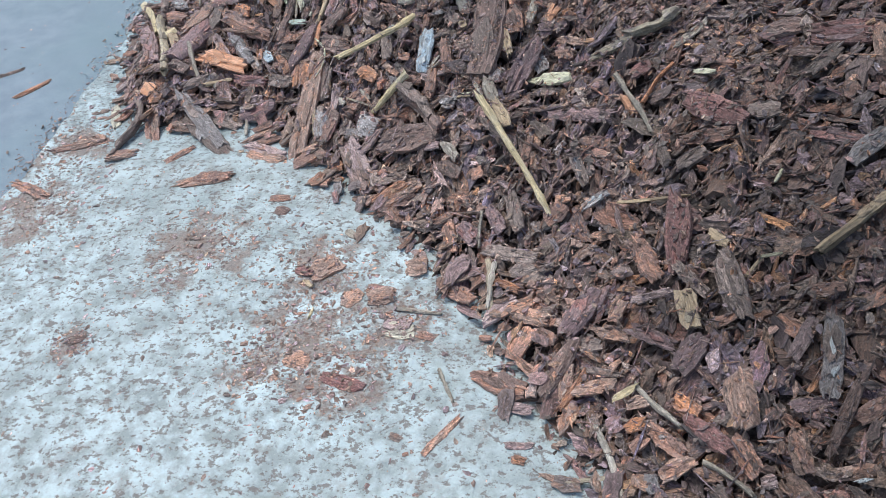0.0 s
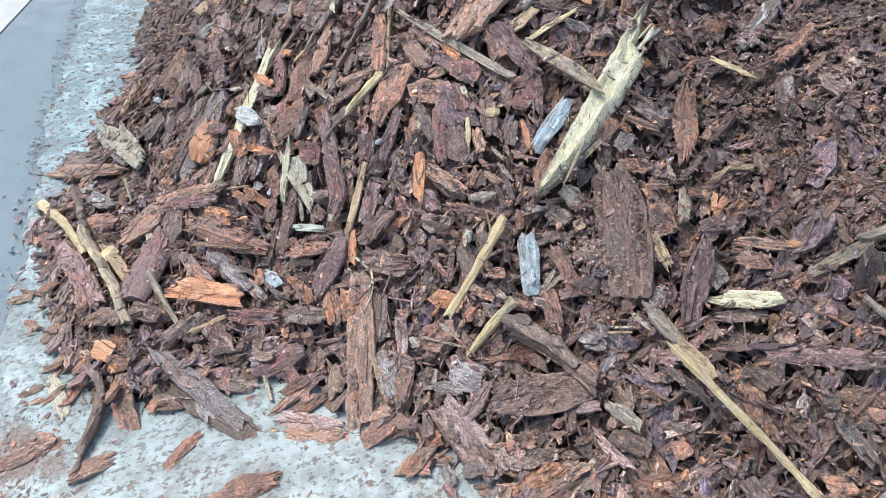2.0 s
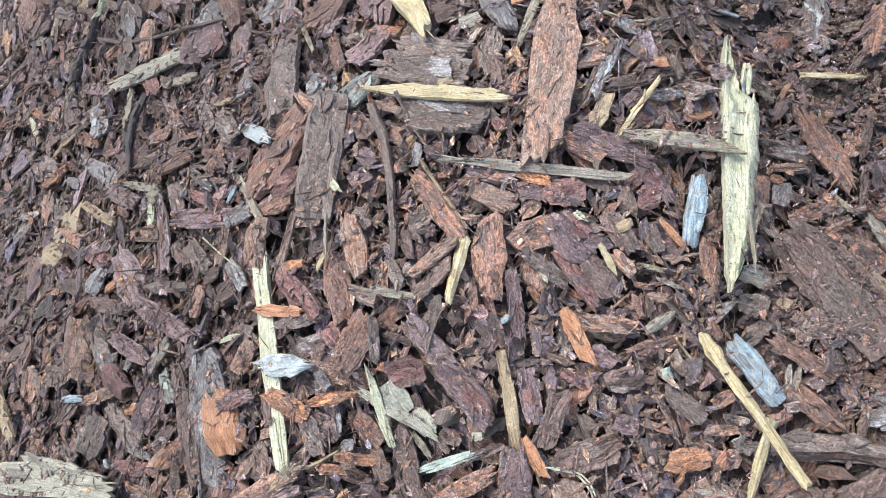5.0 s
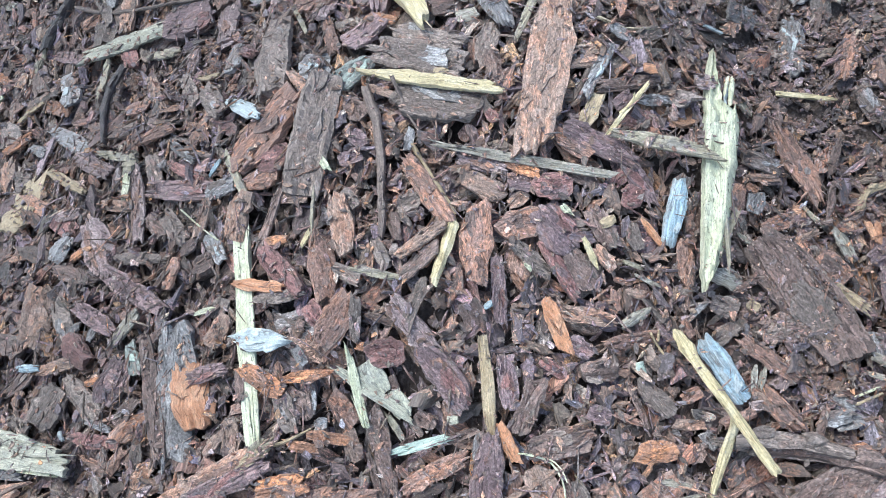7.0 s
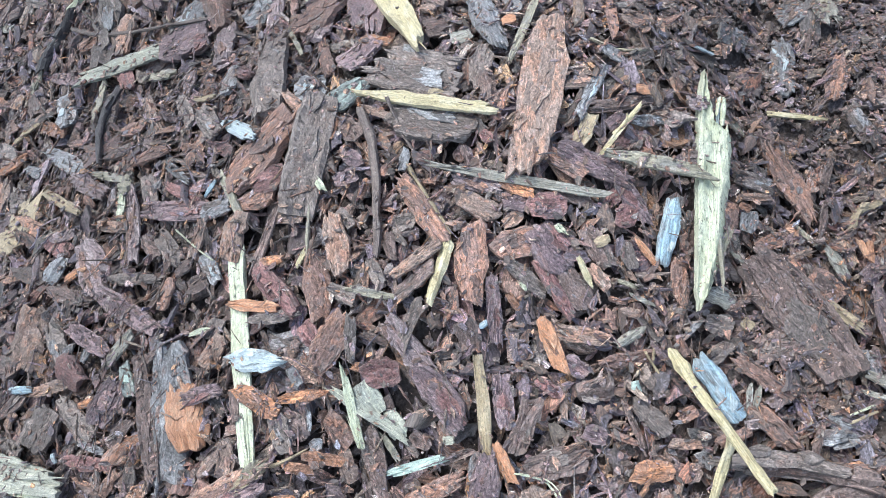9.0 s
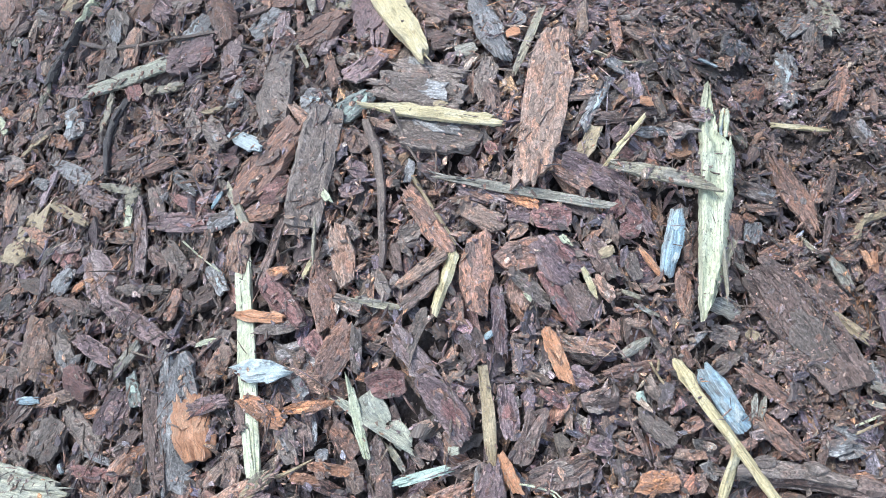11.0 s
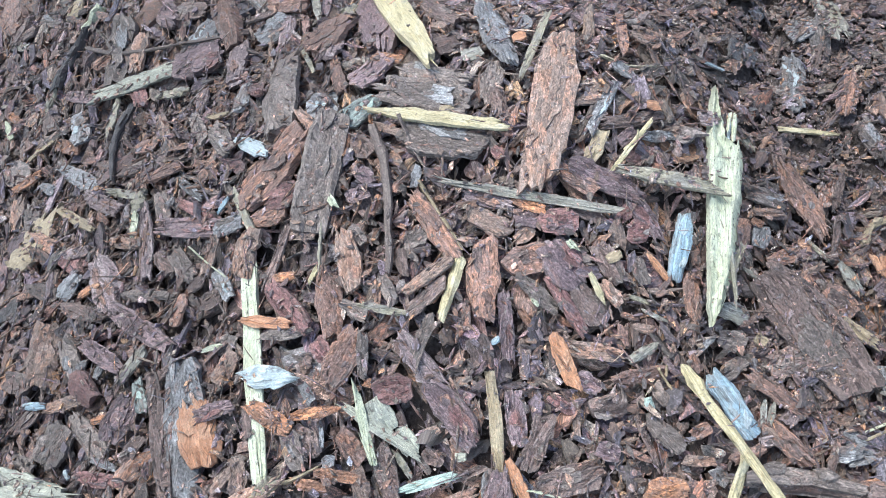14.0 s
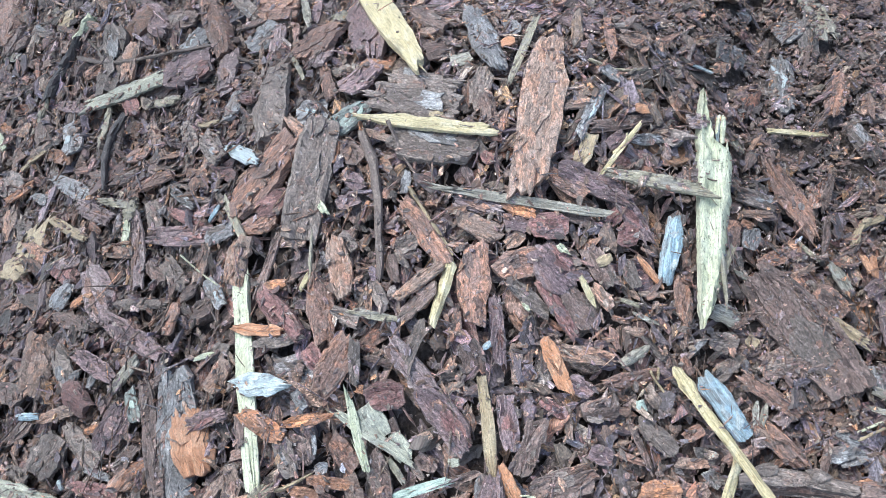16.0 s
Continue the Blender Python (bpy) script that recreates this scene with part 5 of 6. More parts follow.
bark(-0.669, 2.114, -79, 0.093, 0.027, "purple", 2, 0.8, 0.7)
bark(-0.700, 2.144, -39, 0.032, 0.015, "grey", 1)
bark(-0.682, 2.105, 13, 0.024, 0.016, "grey", 1)
bark(-0.712, 2.109, -84, 0.060, 0.039, "darkred", 2, 0.8, 0.8)
bark(-0.742, 2.126, -46, 0.073, 0.017, "tanbark", 1)
bark(-0.775, 2.168, -55, 0.041, 0.011, "bluegrey", 2)
bark(-0.782, 2.099, 1, 0.065, 0.054, "greybrown", 1, 0.85, 0.9)
bark(-0.738, 2.056, -87, 0.092, 0.035, "greybrown")
bark(-0.716, 2.054, -52, 0.033, 0.012, "orange2", 1)
bark(-0.695, 2.014, 13, 0.060, 0.040, "purple", 2, 0.7, 0.9)
bark(-0.662, 2.007, -111, 0.050, 0.022, "mintgrey", 1)
bark(-0.645, 1.917, -133, 0.178, 0.058, "grey", 0, 0.9, 0.95)
bark(-0.672, 1.935, -119, 0.158, 0.025, "brown", 1)
bark(-0.634, 1.889, -119, 0.086, 0.051, "brightorange", 1, 0.7, 0.8)
bark(-0.611, 1.891, -43, 0.070, 0.020, "purple", 2, 0.6, 0.9)
bark(-0.647, 2.055, -17, 0.066, 0.022, "palegrey", 1)
splinter(-0.615, 1.986, -33, 0.073, 0.014, "brown", 1)
splinter(-0.562, 1.944, -41, 0.032, 0.007, "pale", 1)
bark(-0.565, 1.913, 1, 0.046, 0.025, "tanbark")
bark(-0.548, 1.931, -6, 0.033, 0.022, "greybrown")
bark(-0.847, 2.114, -63, 0.179, 0.034, "palebark", 2, 0.9, 0.6)
bark(-0.787, 2.047, -100, 0.015, 0.006, "white", 2)
bark(-0.642, 1.959, -100, 0.037, 0.020, "purple")
bark(-0.646, 1.824, -4, 0.036, 0.014, "tanbark", 1)
bark(-0.755, 1.993, -62, 0.089, 0.019, "darkred")
bark(-0.742, 2.005, -70, 0.056, 0.010, "grey")
bark(-0.705, 1.973, -20, 0.054, 0.020, "brown")
bark(-0.826, 2.127, -73, 0.048, 0.022, "greybrown")
bark(-0.798, 2.171, -32, 0.056, 0.018, "brown")
bark(-0.701, 2.163, -98, 0.078, 0.031, "greybrown")
bark(-0.502, 1.892, -63, 0.075, 0.018, "brightorange", 3, 0.6, 0.6)
bark(-0.492, 1.861, -46, 0.068, 0.015, "greybrown", 2, 0.7, 0.5)
splinter(-0.538, 1.850, -53, 0.069, 0.030, "white", 3, 0.25, 0.25)
bark(-0.553, 1.859, -51, 0.020, 0.010, "brown", 2)
bark(-0.586, 1.839, -125, 0.038, 0.013, "brown", 2)
bark(-0.564, 1.818, -74, 0.065, 0.026, "orange2", 2, 0.8, 0.8)
bark(-0.522, 1.779, -38, 0.061, 0.015, "orange2", 2, 0.6, 0.6)
bark(-0.474, 1.813, -102, 0.029, 0.025, "darkred", 1)
bark(-0.461, 1.787, 179, 0.080, 0.039, "rust", 1, 0.9, 0.7)
bark(-0.442, 1.769, -140, 0.059, 0.014, "greybrown", 2)
bark(-0.398, 1.712, -83, 0.084, 0.031, "mauve", 2, 0.8, 0.7)
bark(-0.419, 1.750, -64, 0.039, 0.010, "brown")
bark(-0.433, 1.723, -41, 0.048, 0.038, "darkred", 2, 0.7, 0.8)
bark(-0.450, 1.749, -50, 0.021, 0.011, "orange2", 1)
bark(-0.461, 1.726, -90, 0.049, 0.034, "palebark", 1)
splinter(-0.471, 1.721, -65, 0.116, 0.015, "palebark", 2, 0.5, 0.9)
bark(-0.451, 1.692, -98, 0.037, 0.025, "palebark", 1)
splinter(-0.482, 1.732, -120, 0.095, 0.012, "pale", 3, 0.6, 1)
bark(-0.400, 1.655, -89, 0.090, 0.040, "purple", 2, 0.8, 0.75)
bark(-0.401, 1.668, -92, 0.023, 0.018, "rust", 3)
bark(-0.548, 1.777, -76, 0.040, 0.031, "brown")
bark(-0.563, 1.774, -113, 0.047, 0.024, "greybrown", 1)
bark(-0.540, 1.761, -122, 0.031, 0.014, "brown", 1)
splinter(-0.529, 1.760, -131, 0.026, 0.006, "grey", 1)
bark(-0.508, 1.733, -82, 0.048, 0.026, "rust", 1)
bark(-0.489, 1.693, -118, 0.067, 0.028, "brown", 1)
bark(-0.523, 1.705, -109, 0.039, 0.022, "tanbark", 1)
bark(-0.541, 1.723, -41, 0.050, 0.015, "orange2", 2)
bark(-0.572, 1.738, -47, 0.040, 0.014, "orange2", 1)
stick("twig", [(-0.594, 1.764), (-0.577, 1.752), (-0.553, 1.740)], 0.0022, "tan")
splinter(-0.461, 1.649, -41, 0.074, 0.013, "mint", 2, 0.8, 0.9)
bark(-0.629, 1.811, -124, 0.046, 0.023, "tanbark")
splinter(-0.612, 1.773, -20, 0.034, 0.017, "greywood", 2)
bark(-0.538, 1.741, -26, 0.017, 0.014, "grey")
splinter(-0.468, 1.682, -95, 0.039, 0.009, "greywood", 1)
bark(-0.450, 1.665, -91, 0.024, 0.010, "greybrown")
bark(-0.428, 1.675, -39, 0.031, 0.014, "tanbark")
bark(-0.445, 1.706, -110, 0.026, 0.014, "brown", 1)
bark(-0.514, 1.800, -97, 0.028, 0.014, "grey", 1)
bark(-0.438, 1.660, -79, 0.028, 0.021, "brown")
bark(-0.269, 1.590, -109, 0.075, 0.021, "brightorange", 2, 0.8, 0.95)
bark(-0.231, 1.574, -43, 0.072, 0.022, "tanbark", 1, 0.8, 0.6)
bark(-0.202, 1.526, -26, 0.075, 0.017, "rust", 1, 0.5, 0.9)
bark(-0.183, 1.537, -16, 0.043, 0.014, "palegrey", 1)
stick("twig", [(-0.181, 1.515), (-0.179, 1.504), (-0.180, 1.493)], 0.0018, "tan")
stick("twig", [(-0.162, 1.514), (-0.177, 1.505)], 0.0018, "tan")
bark(-0.373, 1.610, -130, 0.117, 0.017, "tan", 2, 0.9, 0.7)
bark(-0.389, 1.564, -106, 0.053, 0.018, "brightorange", 2, 0.6, 0.9)
bark(-0.350, 1.598, -127, 0.063, 0.026, "purple", 1, 0.9, 0.8)
bark(-0.346, 1.566, -163, 0.071, 0.028, "brown", 2, 0.9, 0.8)
bark(-0.299, 1.569, -67, 0.037, 0.014, "darkred", 1)
bark(-0.213, 1.502, -123, 0.017, 0.012, "mint", 1)
bark(-0.223, 1.473, -83, 0.056, 0.024, "greybrown", 2, 0.9, 0.8)
splinter(-0.245, 1.480, -110, 0.063, 0.009, "brown", 1)
bark(-0.256, 1.533, -31, 0.048, 0.030, "brown")
bark(-0.287, 1.507, -56, 0.028, 0.023, "purple")
bark(-0.262, 1.481, -58, 0.037, 0.009, "rust", 1)
bark(-0.344, 1.520, -30, 0.074, 0.035, "brown", 2, 0.8, 0.9)
bark(-0.261, 1.438, -42, 0.048, 0.025, "orange2", 2, 0.95, 0.9)
bark(-0.341, 1.661, -107, 0.041, 0.030, "brown")
bark(-0.321, 1.655, -31, 0.012, 0.008, "bluegrey", 1)
bark(-0.257, 1.562, -64, 0.035, 0.021, "purple")
bark(-0.295, 1.550, -134, 0.039, 0.009, "tanbark", 1)
bark(-0.414, 1.587, -145, 0.039, 0.019, "grey", 1)
bark(-0.418, 1.612, -40, 0.040, 0.010, "brown")
bark(-0.418, 1.628, -56, 0.014, 0.010, "palebark", 2)
bark(-0.138, 1.432, -95, 0.089, 0.033, "bluegrey", 2, 0.75, 0.85)
bark(-0.091, 1.403, -81, 0.081, 0.020, "rust", 2, 0.8, 0.7)
bark(-0.092, 1.377, -11, 0.032, 0.021, "mauve", 1)
bark(-0.057, 1.413, -35, 0.043, 0.016, "greybrown")
bark(-0.123, 1.368, -83, 0.055, 0.014, "tanbark", 1)
splinter(-0.115, 1.404, -148, 0.026, 0.008, "palegrey", 1)
splinter(-0.109, 1.396, -157, 0.024, 0.008, "palegrey", 1)
bark(-0.136, 1.384, -36, 0.018, 0.012, "mauve", 1)
stick("branch_piece", [(-0.169, 1.365), (-0.129, 1.314), (-0.095, 1.247)], 0.0124, "brown")
bark(-0.096, 1.267, -56, 0.049, 0.018, "rust", 2)
stick("twig", [(-0.062, 1.301), (-0.036, 1.284)], 0.0016, "tan")
bark(-0.070, 1.312, -88, 0.026, 0.019, "grey")
bark(-0.079, 1.296, -38, 0.032, 0.017, "grey")
splinter(-0.098, 1.318, 20, 0.044, 0.010, "brown", 1)
bark(-0.209, 1.429, -41, 0.042, 0.013, "tanbark", 1)
bark(-0.184, 1.446, -19, 0.025, 0.018, "rust")
bark(-0.137, 1.490, -101, 0.024, 0.012, "rust", 1)
splinter(-0.114, 1.493, -7, 0.030, 0.008, "grey", 1)
bark(-0.060, 1.449, -76, 0.015, 0.015, "tan", 1)
bark(-0.104, 1.456, -16, 0.036, 0.020, "greybrown")
bark(-0.084, 1.474, -57, 0.035, 0.025, "greybrown")
bark(0.012, 1.318, -137, 0.036, 0.021, "grey")
bark(-0.938, 2.403, 7, 0.075, 0.162, "rust")
splinter(-0.877, 2.331, 85, 0.173, 0.023, "tan", 2)
bark(-0.883, 2.151, -61, 0.332, 0.044, "palebark", 2, 0.7, 0.8)
splinter(-0.847, 2.062, -59, 0.129, 0.009, "pale", 2)
bark(-0.965, 2.262, -59, 0.174, 0.034, "brown")
bark(-1.001, 2.209, -24, 0.111, 0.058, "greybrown", 1)
bark(-0.971, 2.127, -36, 0.255, 0.043, "tanbark", 1, 0.9, 0.6)
bark(-0.886, 2.122, -59, 0.129, 0.021, "grey")
bark(-0.943, 2.048, 0, 0.035, 0.083, "grey")
bark(-0.896, 1.963, -47, 0.071, 0.034, "grey", 1)
bark(-0.975, 1.972, -21, 0.064, 0.027, "rust", 1)
bark(-0.881, 1.886, -15, 0.062, 0.034, "rust", 1)
bark(-0.677, 1.807, -29, 0.187, 0.022, "tanbark", 1, 0.6, 0.8)
splinter(-0.621, 1.772, -15, 0.046, 0.016, "tan", 2)
bark(-0.669, 1.784, -28, 0.132, 0.028, "purple", 2, 0.8, 0.7)
bark(-0.775, 1.817, 6, 0.117, 0.050, "tanbark", 2, 0.8, 0.9)
bark(-0.714, 1.773, -120, 0.062, 0.059, "greybrown", 1)
bark(-0.749, 1.691, -102, 0.172, 0.051, "purple", 3, 0.9, 0.8)
splinter(-0.762, 1.777, -79, 0.052, 0.015, "pale", 1)
bark(-0.895, 1.747, -60, 0.241, 0.041, "purple", 1, 0.8, 0.7)
bark(-0.876, 1.673, -73, 0.073, 0.024, "rust", 2)
bark(-0.992, 1.904, -64, 0.092, 0.038, "darkred", 1)
bark(-0.969, 1.779, -106, 0.075, 0.056, "greybrown")
bark(-0.929, 1.722, 30, 0.061, 0.053, "greybrown")
splinter(-0.815, 1.727, -61, 0.138, 0.021, "tan", 4, 0.8, 1)
bark(-0.836, 1.752, 42, 0.037, 0.030, "yellow", 6)
bark(-0.811, 1.599, -28, 0.128, 0.036, "brown", 1, 0.6, 0.9)
bark(-0.742, 1.580, -27, 0.049, 0.031, "brown", 1)
bark(-0.668, 1.668, -53, 0.084, 0.021, "mauve", 1)
bark(-0.707, 1.709, -11, 0.035, 0.029, "greybrown")
bark(-0.693, 1.547, 43, 0.064, 0.025, "greybrown", 2)
stick("twig", [(-0.744, 1.663), (-0.712, 1.595), (-0.691, 1.557)], 0.0044, "palegrey")
stick("twig", [(-0.850, 2.013), (-0.832, 1.959), (-0.821, 1.923)], 0.0027, "palegrey")
stick("twig", [(-1.033, 1.894), (-0.995, 1.861), (-0.951, 1.823)], 0.0032, "blackstick")
bark(-0.606, 1.696, -34, 0.166, 0.040, "rust", 1, 0.9, 0.7)
bark(-0.617, 1.728, -41, 0.063, 0.025, "orange2", 2)
bark(-0.621, 1.684, -30, 0.140, 0.008, "tanbark", 2)
bark(-0.648, 1.611, -15, 0.119, 0.040, "brightorange", 3, 0.8, 0.9)
bark(-0.608, 1.641, -50, 0.102, 0.029, "grey", 2, 0.8, 0.7)
bark(-0.567, 1.599, -54, 0.055, 0.019, "greybrown", 1)
bark(-0.556, 1.615, -79, 0.028, 0.018, "orange2", 2)
bark(-0.534, 1.605, -56, 0.042, 0.021, "bluegrey", 1)
bark(-0.569, 1.557, -20, 0.088, 0.026, "darkred", 2, 0.7, 0.8)
stick("twig", [(-0.674, 1.543), (-0.649, 1.559), (-0.623, 1.573)], 0.0043, "tan")
bark(-0.672, 1.556, 52, 0.055, 0.022, "greybrown", 1)
bark(-0.644, 1.545, -41, 0.039, 0.017, "palegrey")
bark(-0.635, 1.521, -116, 0.039, 0.020, "mauve", 1)
bark(-0.559, 1.513, -12, 0.057, 0.027, "mauve", 1)
bark(-0.536, 1.479, -2, 0.092, 0.040, "purple", 2, 0.9, 0.7)
bark(-0.485, 1.562, -59, 0.065, 0.019, "orange2", 1)
bark(-0.484, 1.523, -27, 0.078, 0.028, "greybrown", 1)
bark(-0.466, 1.617, -31, 0.089, 0.026, "rust", 1)
bark(-0.429, 1.560, -146, 0.102, 0.038, "purple", 3, 0.7, 0.8)
bark(-0.506, 1.663, -119, 0.061, 0.021, "brown", 1)
splinter(-0.524, 1.662, -115, 0.074, 0.009, "brown", 1)
bark(-0.405, 1.494, -89, 0.050, 0.034, "orange2", 3, 0.7, 0.9)
bark(-0.442, 1.508, -88, 0.055, 0.018, "orange2", 2)
bark(-0.338, 1.517, -16, 0.066, 0.029, "rust", 1)
splinter(-0.392, 1.518, -23, 0.096, 0.008, "tanbark", 1)
stick("twig", [(-0.388, 1.536), (-0.364, 1.517), (-0.367, 1.492), (-0.385, 1.474)], 0.0012, "pale")
bark(-0.369, 1.473, -114, 0.063, 0.021, "brown", 1)
bark(-0.369, 1.388, -92, 0.069, 0.023, "greybrown", 2)
bark(-0.263, 1.439, -38, 0.053, 0.022, "brightorange", 2, 0.7, 0.6)
bark(-0.252, 1.341, -40, 0.051, 0.044, "grey", 2, 0.9, 0.9)
bark(-0.243, 1.307, 46, 0.053, 0.024, "brown", 1)
bark(-0.281, 1.337, -26, 0.051, 0.018, "grey", 1)
stick("branch_piece", [(-0.177, 1.371), (-0.141, 1.328), (-0.111, 1.277)], 0.0099, "greybrown")
bark(-0.153, 1.272, -19, 0.144, 0.053, "brown", 0, 0.8, 0.6)
bark(-0.119, 1.266, -28, 0.074, 0.016, "darkred", 1)
bark(-0.161, 1.392, -25, 0.045, 0.016, "rust", 1)
bark(-0.121, 1.367, -90, 0.076, 0.025, "rust", 1)
bark(-0.342, 1.397, -38, 0.046, 0.026, "brown", 1)
bark(-0.350, 1.366, -127, 0.051, 0.026, "rust", 2)
bark(-0.336, 1.428, -100, 0.052, 0.020, "mauve", 1)
bark(-0.318, 1.411, -56, 0.020, 0.012, "palegrey", 2)
splinter(-0.275, 1.394, -34, 0.084, 0.004, "greywood", 1)
bark(-0.305, 1.362, -112, 0.033, 0.023, "greybrown")
splinter(-0.266, 1.407, -52, 0.036, 0.009, "palegrey", 1)
bark(0.064, 1.320, -121, 0.105, 0.035, "purple", 2, 0.6, 0.8)
bark(0.076, 1.337, -105, 0.031, 0.019, "grey", 3)
splinter(0.108, 1.278, -40, 0.082, 0.023, "pale", 3, 0.5, 0.9)
bark(0.101, 1.265, -31, 0.061, 0.016, "greybrown", 1)
bark(0.133, 1.315, -45, 0.045, 0.020, "rust", 1)
bark(0.144, 1.327, -42, 0.061, 0.014, "tanbark")
bark(0.110, 1.367, -24, 0.056, 0.017, "purple", 1)
bark(0.113, 1.386, 39, 0.028, 0.011, "brightorange", 1)
bark(0.074, 1.408, -97, 0.047, 0.012, "palegrey", 1)
bark(0.024, 1.220, -63, 0.064, 0.019, "tan", 3, 0.8, 0.7)
bark(0.002, 1.277, -72, 0.068, 0.023, "palegrey", 2, 0.6, 0.9)
splinter(-0.021, 1.290, -65, 0.039, 0.007, "palegrey", 1)
bark(-0.071, 1.201, -52, 0.050, 0.017, "palegrey", 2)
splinter(0.007, 1.201, -50, 0.063, 0.012, "greybrown", 1)
bark(-0.086, 1.308, -40, 0.034, 0.018, "grey", 1)
bark(-0.096, 1.276, -41, 0.031, 0.012, "orange2", 1)
bark(-0.109, 1.233, -28, 0.036, 0.016, "mauve", 1)
bark(-0.131, 1.234, -98, 0.037, 0.016, "brown", 1)
bark(-0.017, 1.144, 6, 0.022, 0.025, "rust", 1)
bark(-0.069, 1.173, -38, 0.051, 0.026, "brown")
bark(0.075, 1.228, -16, 0.036, 0.024, "brown", 1)
stick("twig", [(-0.064, 1.312), (-0.048, 1.301), (-0.031, 1.289)], 0.0015, "pale")
stick("twig", [(-0.957, 2.017), (-0.929, 1.939), (-0.901, 1.862)], 0.0087, "brownstick")
stick("branch_piece", [(-0.905, 1.862), (-0.860, 1.764), (-0.806, 1.652), (-0.763, 1.553)], 0.0104, "greystick")
stick("branch_piece", [(-1.041, 2.032), (-0.957, 1.912), (-0.893, 1.797)], 0.0098, "yellow")
bark(-0.403, 1.431, -102, 0.218, 0.045, "tanbark", 1, 0.8, 0.9)
bark(-0.661, 1.451, -46, 0.189, 0.035, "grey", 1)
bark(-0.618, 1.472, -16, 0.088, 0.040, "greybrown")
bark(-0.791, 1.516, -19, 0.039, 0.027, "orange2", 1)
bark(-0.784, 1.468, -78, 0.072, 0.027, "tanbark")
bark(-0.545, 1.477, -19, 0.082, 0.037, "grey", 1)
bark(-0.496, 1.369, -23, 0.102, 0.026, "mauve")
bark(-0.369, 1.387, -78, 0.076, 0.029, "greybrown", 2)
bark(-0.392, 1.325, 24, 0.060, 0.032, "rust", 1)
bark(-0.356, 1.325, -40, 0.067, 0.015, "rust", 1)
bark(-0.320, 1.283, -7, 0.035, 0.017, "orange2", 1)
bark(-0.274, 1.266, -66, 0.116, 0.039, "brown", 1)
bark(-0.180, 1.176, 0, 0.105, 0.028, "tanbark", 1)
splinter(-0.161, 1.348, -52, 0.128, 0.013, "greybrown", 1)
bark(0.021, 1.222, -59, 0.049, 0.027, "tan", 2)
bark(-0.071, 1.200, -58, 0.050, 0.014, "palegrey", 1)
bark(0.068, 1.140, -101, 0.063, 0.020, "rust", 1)
bark(0.154, 1.083, -72, 0.069, 0.018, "greybrown", 1)
bark(0.158, 1.167, -35, 0.122, 0.024, "purple")
bark(0.130, 1.373, -2, 0.030, 0.018, "orange2", 1)
splinter(0.015, 1.400, -72, 0.085, 0.013, "greywood", 1)
stick("twig", [(0.232, 1.261), (0.270, 1.256), (0.306, 1.266)], 0.0087, "greywood")
splinter(0.210, 1.256, -3, 0.078, 0.016, "greywood", 1)
bark(0.132, 1.321, -46, 0.042, 0.021, "darkred")
bark(0.088, 1.326, -62, 0.034, 0.028, "grey")
bark(-0.037, 1.399, -41, 0.080, 0.039, "brown")
bark(0.325, 1.222, 27, 0.061, 0.017, "palegrey")
stick("twig", [(0.252, 1.131), (0.269, 1.155), (0.296, 1.173)], 0.0037, "orange2")
splinter(0.333, 1.119, -36, 0.032, 0.009, "pale", 2)
bark(0.355, 1.123, 36, 0.037, 0.026, "rust")
bark(0.339, 1.057, -47, 0.099, 0.034, "darkred", 1, 0.8, 0.7)
bark(0.309, 1.006, -5, 0.043, 0.029, "greybrown", 1)
bark(0.329, 1.024, -23, 0.069, 0.021, "rust")
bark(0.502, 1.088, -34, 0.086, 0.041, "darkred", 1, 0.8, 0.8)
bark(0.531, 1.045, -95, 0.059, 0.021, "tanbark", 1)
splinter(0.476, 1.060, 31, 0.051, 0.021, "greybrown", 1)
bark(0.437, 1.150, -27, 0.061, 0.037, "brown")
bark(0.454, 1.085, -26, 0.042, 0.018, "brown", 1)
bark(0.473, 0.947, -38, 0.068, 0.021, "purple")
bark(0.499, 0.916, 30, 0.058, 0.024, "grey", 1)
stick("twig", [(0.213, 1.202), (0.244, 1.123), (0.260, 1.076)], 0.0036, "palegrey")
bark(0.231, 1.137, -64, 0.040, 0.015, "brightorange", 1)
bark(0.250, 1.192, 8, 0.035, 0.031, "darkred")
splinter(0.406, 0.923, 54, 0.017, 0.005, "pale", 2)
bark(0.274, 1.035, -75, 0.046, 0.015, "greybrown")
bark(0.401, 1.024, -21, 0.041, 0.026, "greybrown")
bark(-0.065, 1.067, -74, 0.078, 0.026, "rust", 1)
bark(-0.027, 1.049, -49, 0.052, 0.031, "purple", 1)
bark(0.017, 1.059, -58, 0.051, 0.025, "purple", 1)
bark(0.051, 1.056, -74, 0.070, 0.026, "greybrown", 1)
bark(0.045, 0.992, -27, 0.098, 0.024, "greybrown", 1)
stick("twig", [(-0.005, 1.078), (-0.007, 1.051), (-0.008, 1.021)], 0.0028, "palegrey")
bark(0.039, 0.942, -42, 0.067, 0.014, "orange2", 2)
stick("twig", [(0.021, 0.984), (0.015, 0.946), (0.013, 0.911)], 0.0041, "palegrey")
bark(-0.119, 1.019, -5, 0.041, 0.038, "tanbark")
bark(-0.058, 0.987, -72, 0.057, 0.025, "tanbark")
bark(-0.034, 0.947, -36, 0.056, 0.025, "rust", 1)
bark(0.032, 0.902, 20, 0.063, 0.031, "mauve", 1)
bark(0.078, 0.873, -31, 0.075, 0.024, "tanbark", 2, 0.9, 0.8)
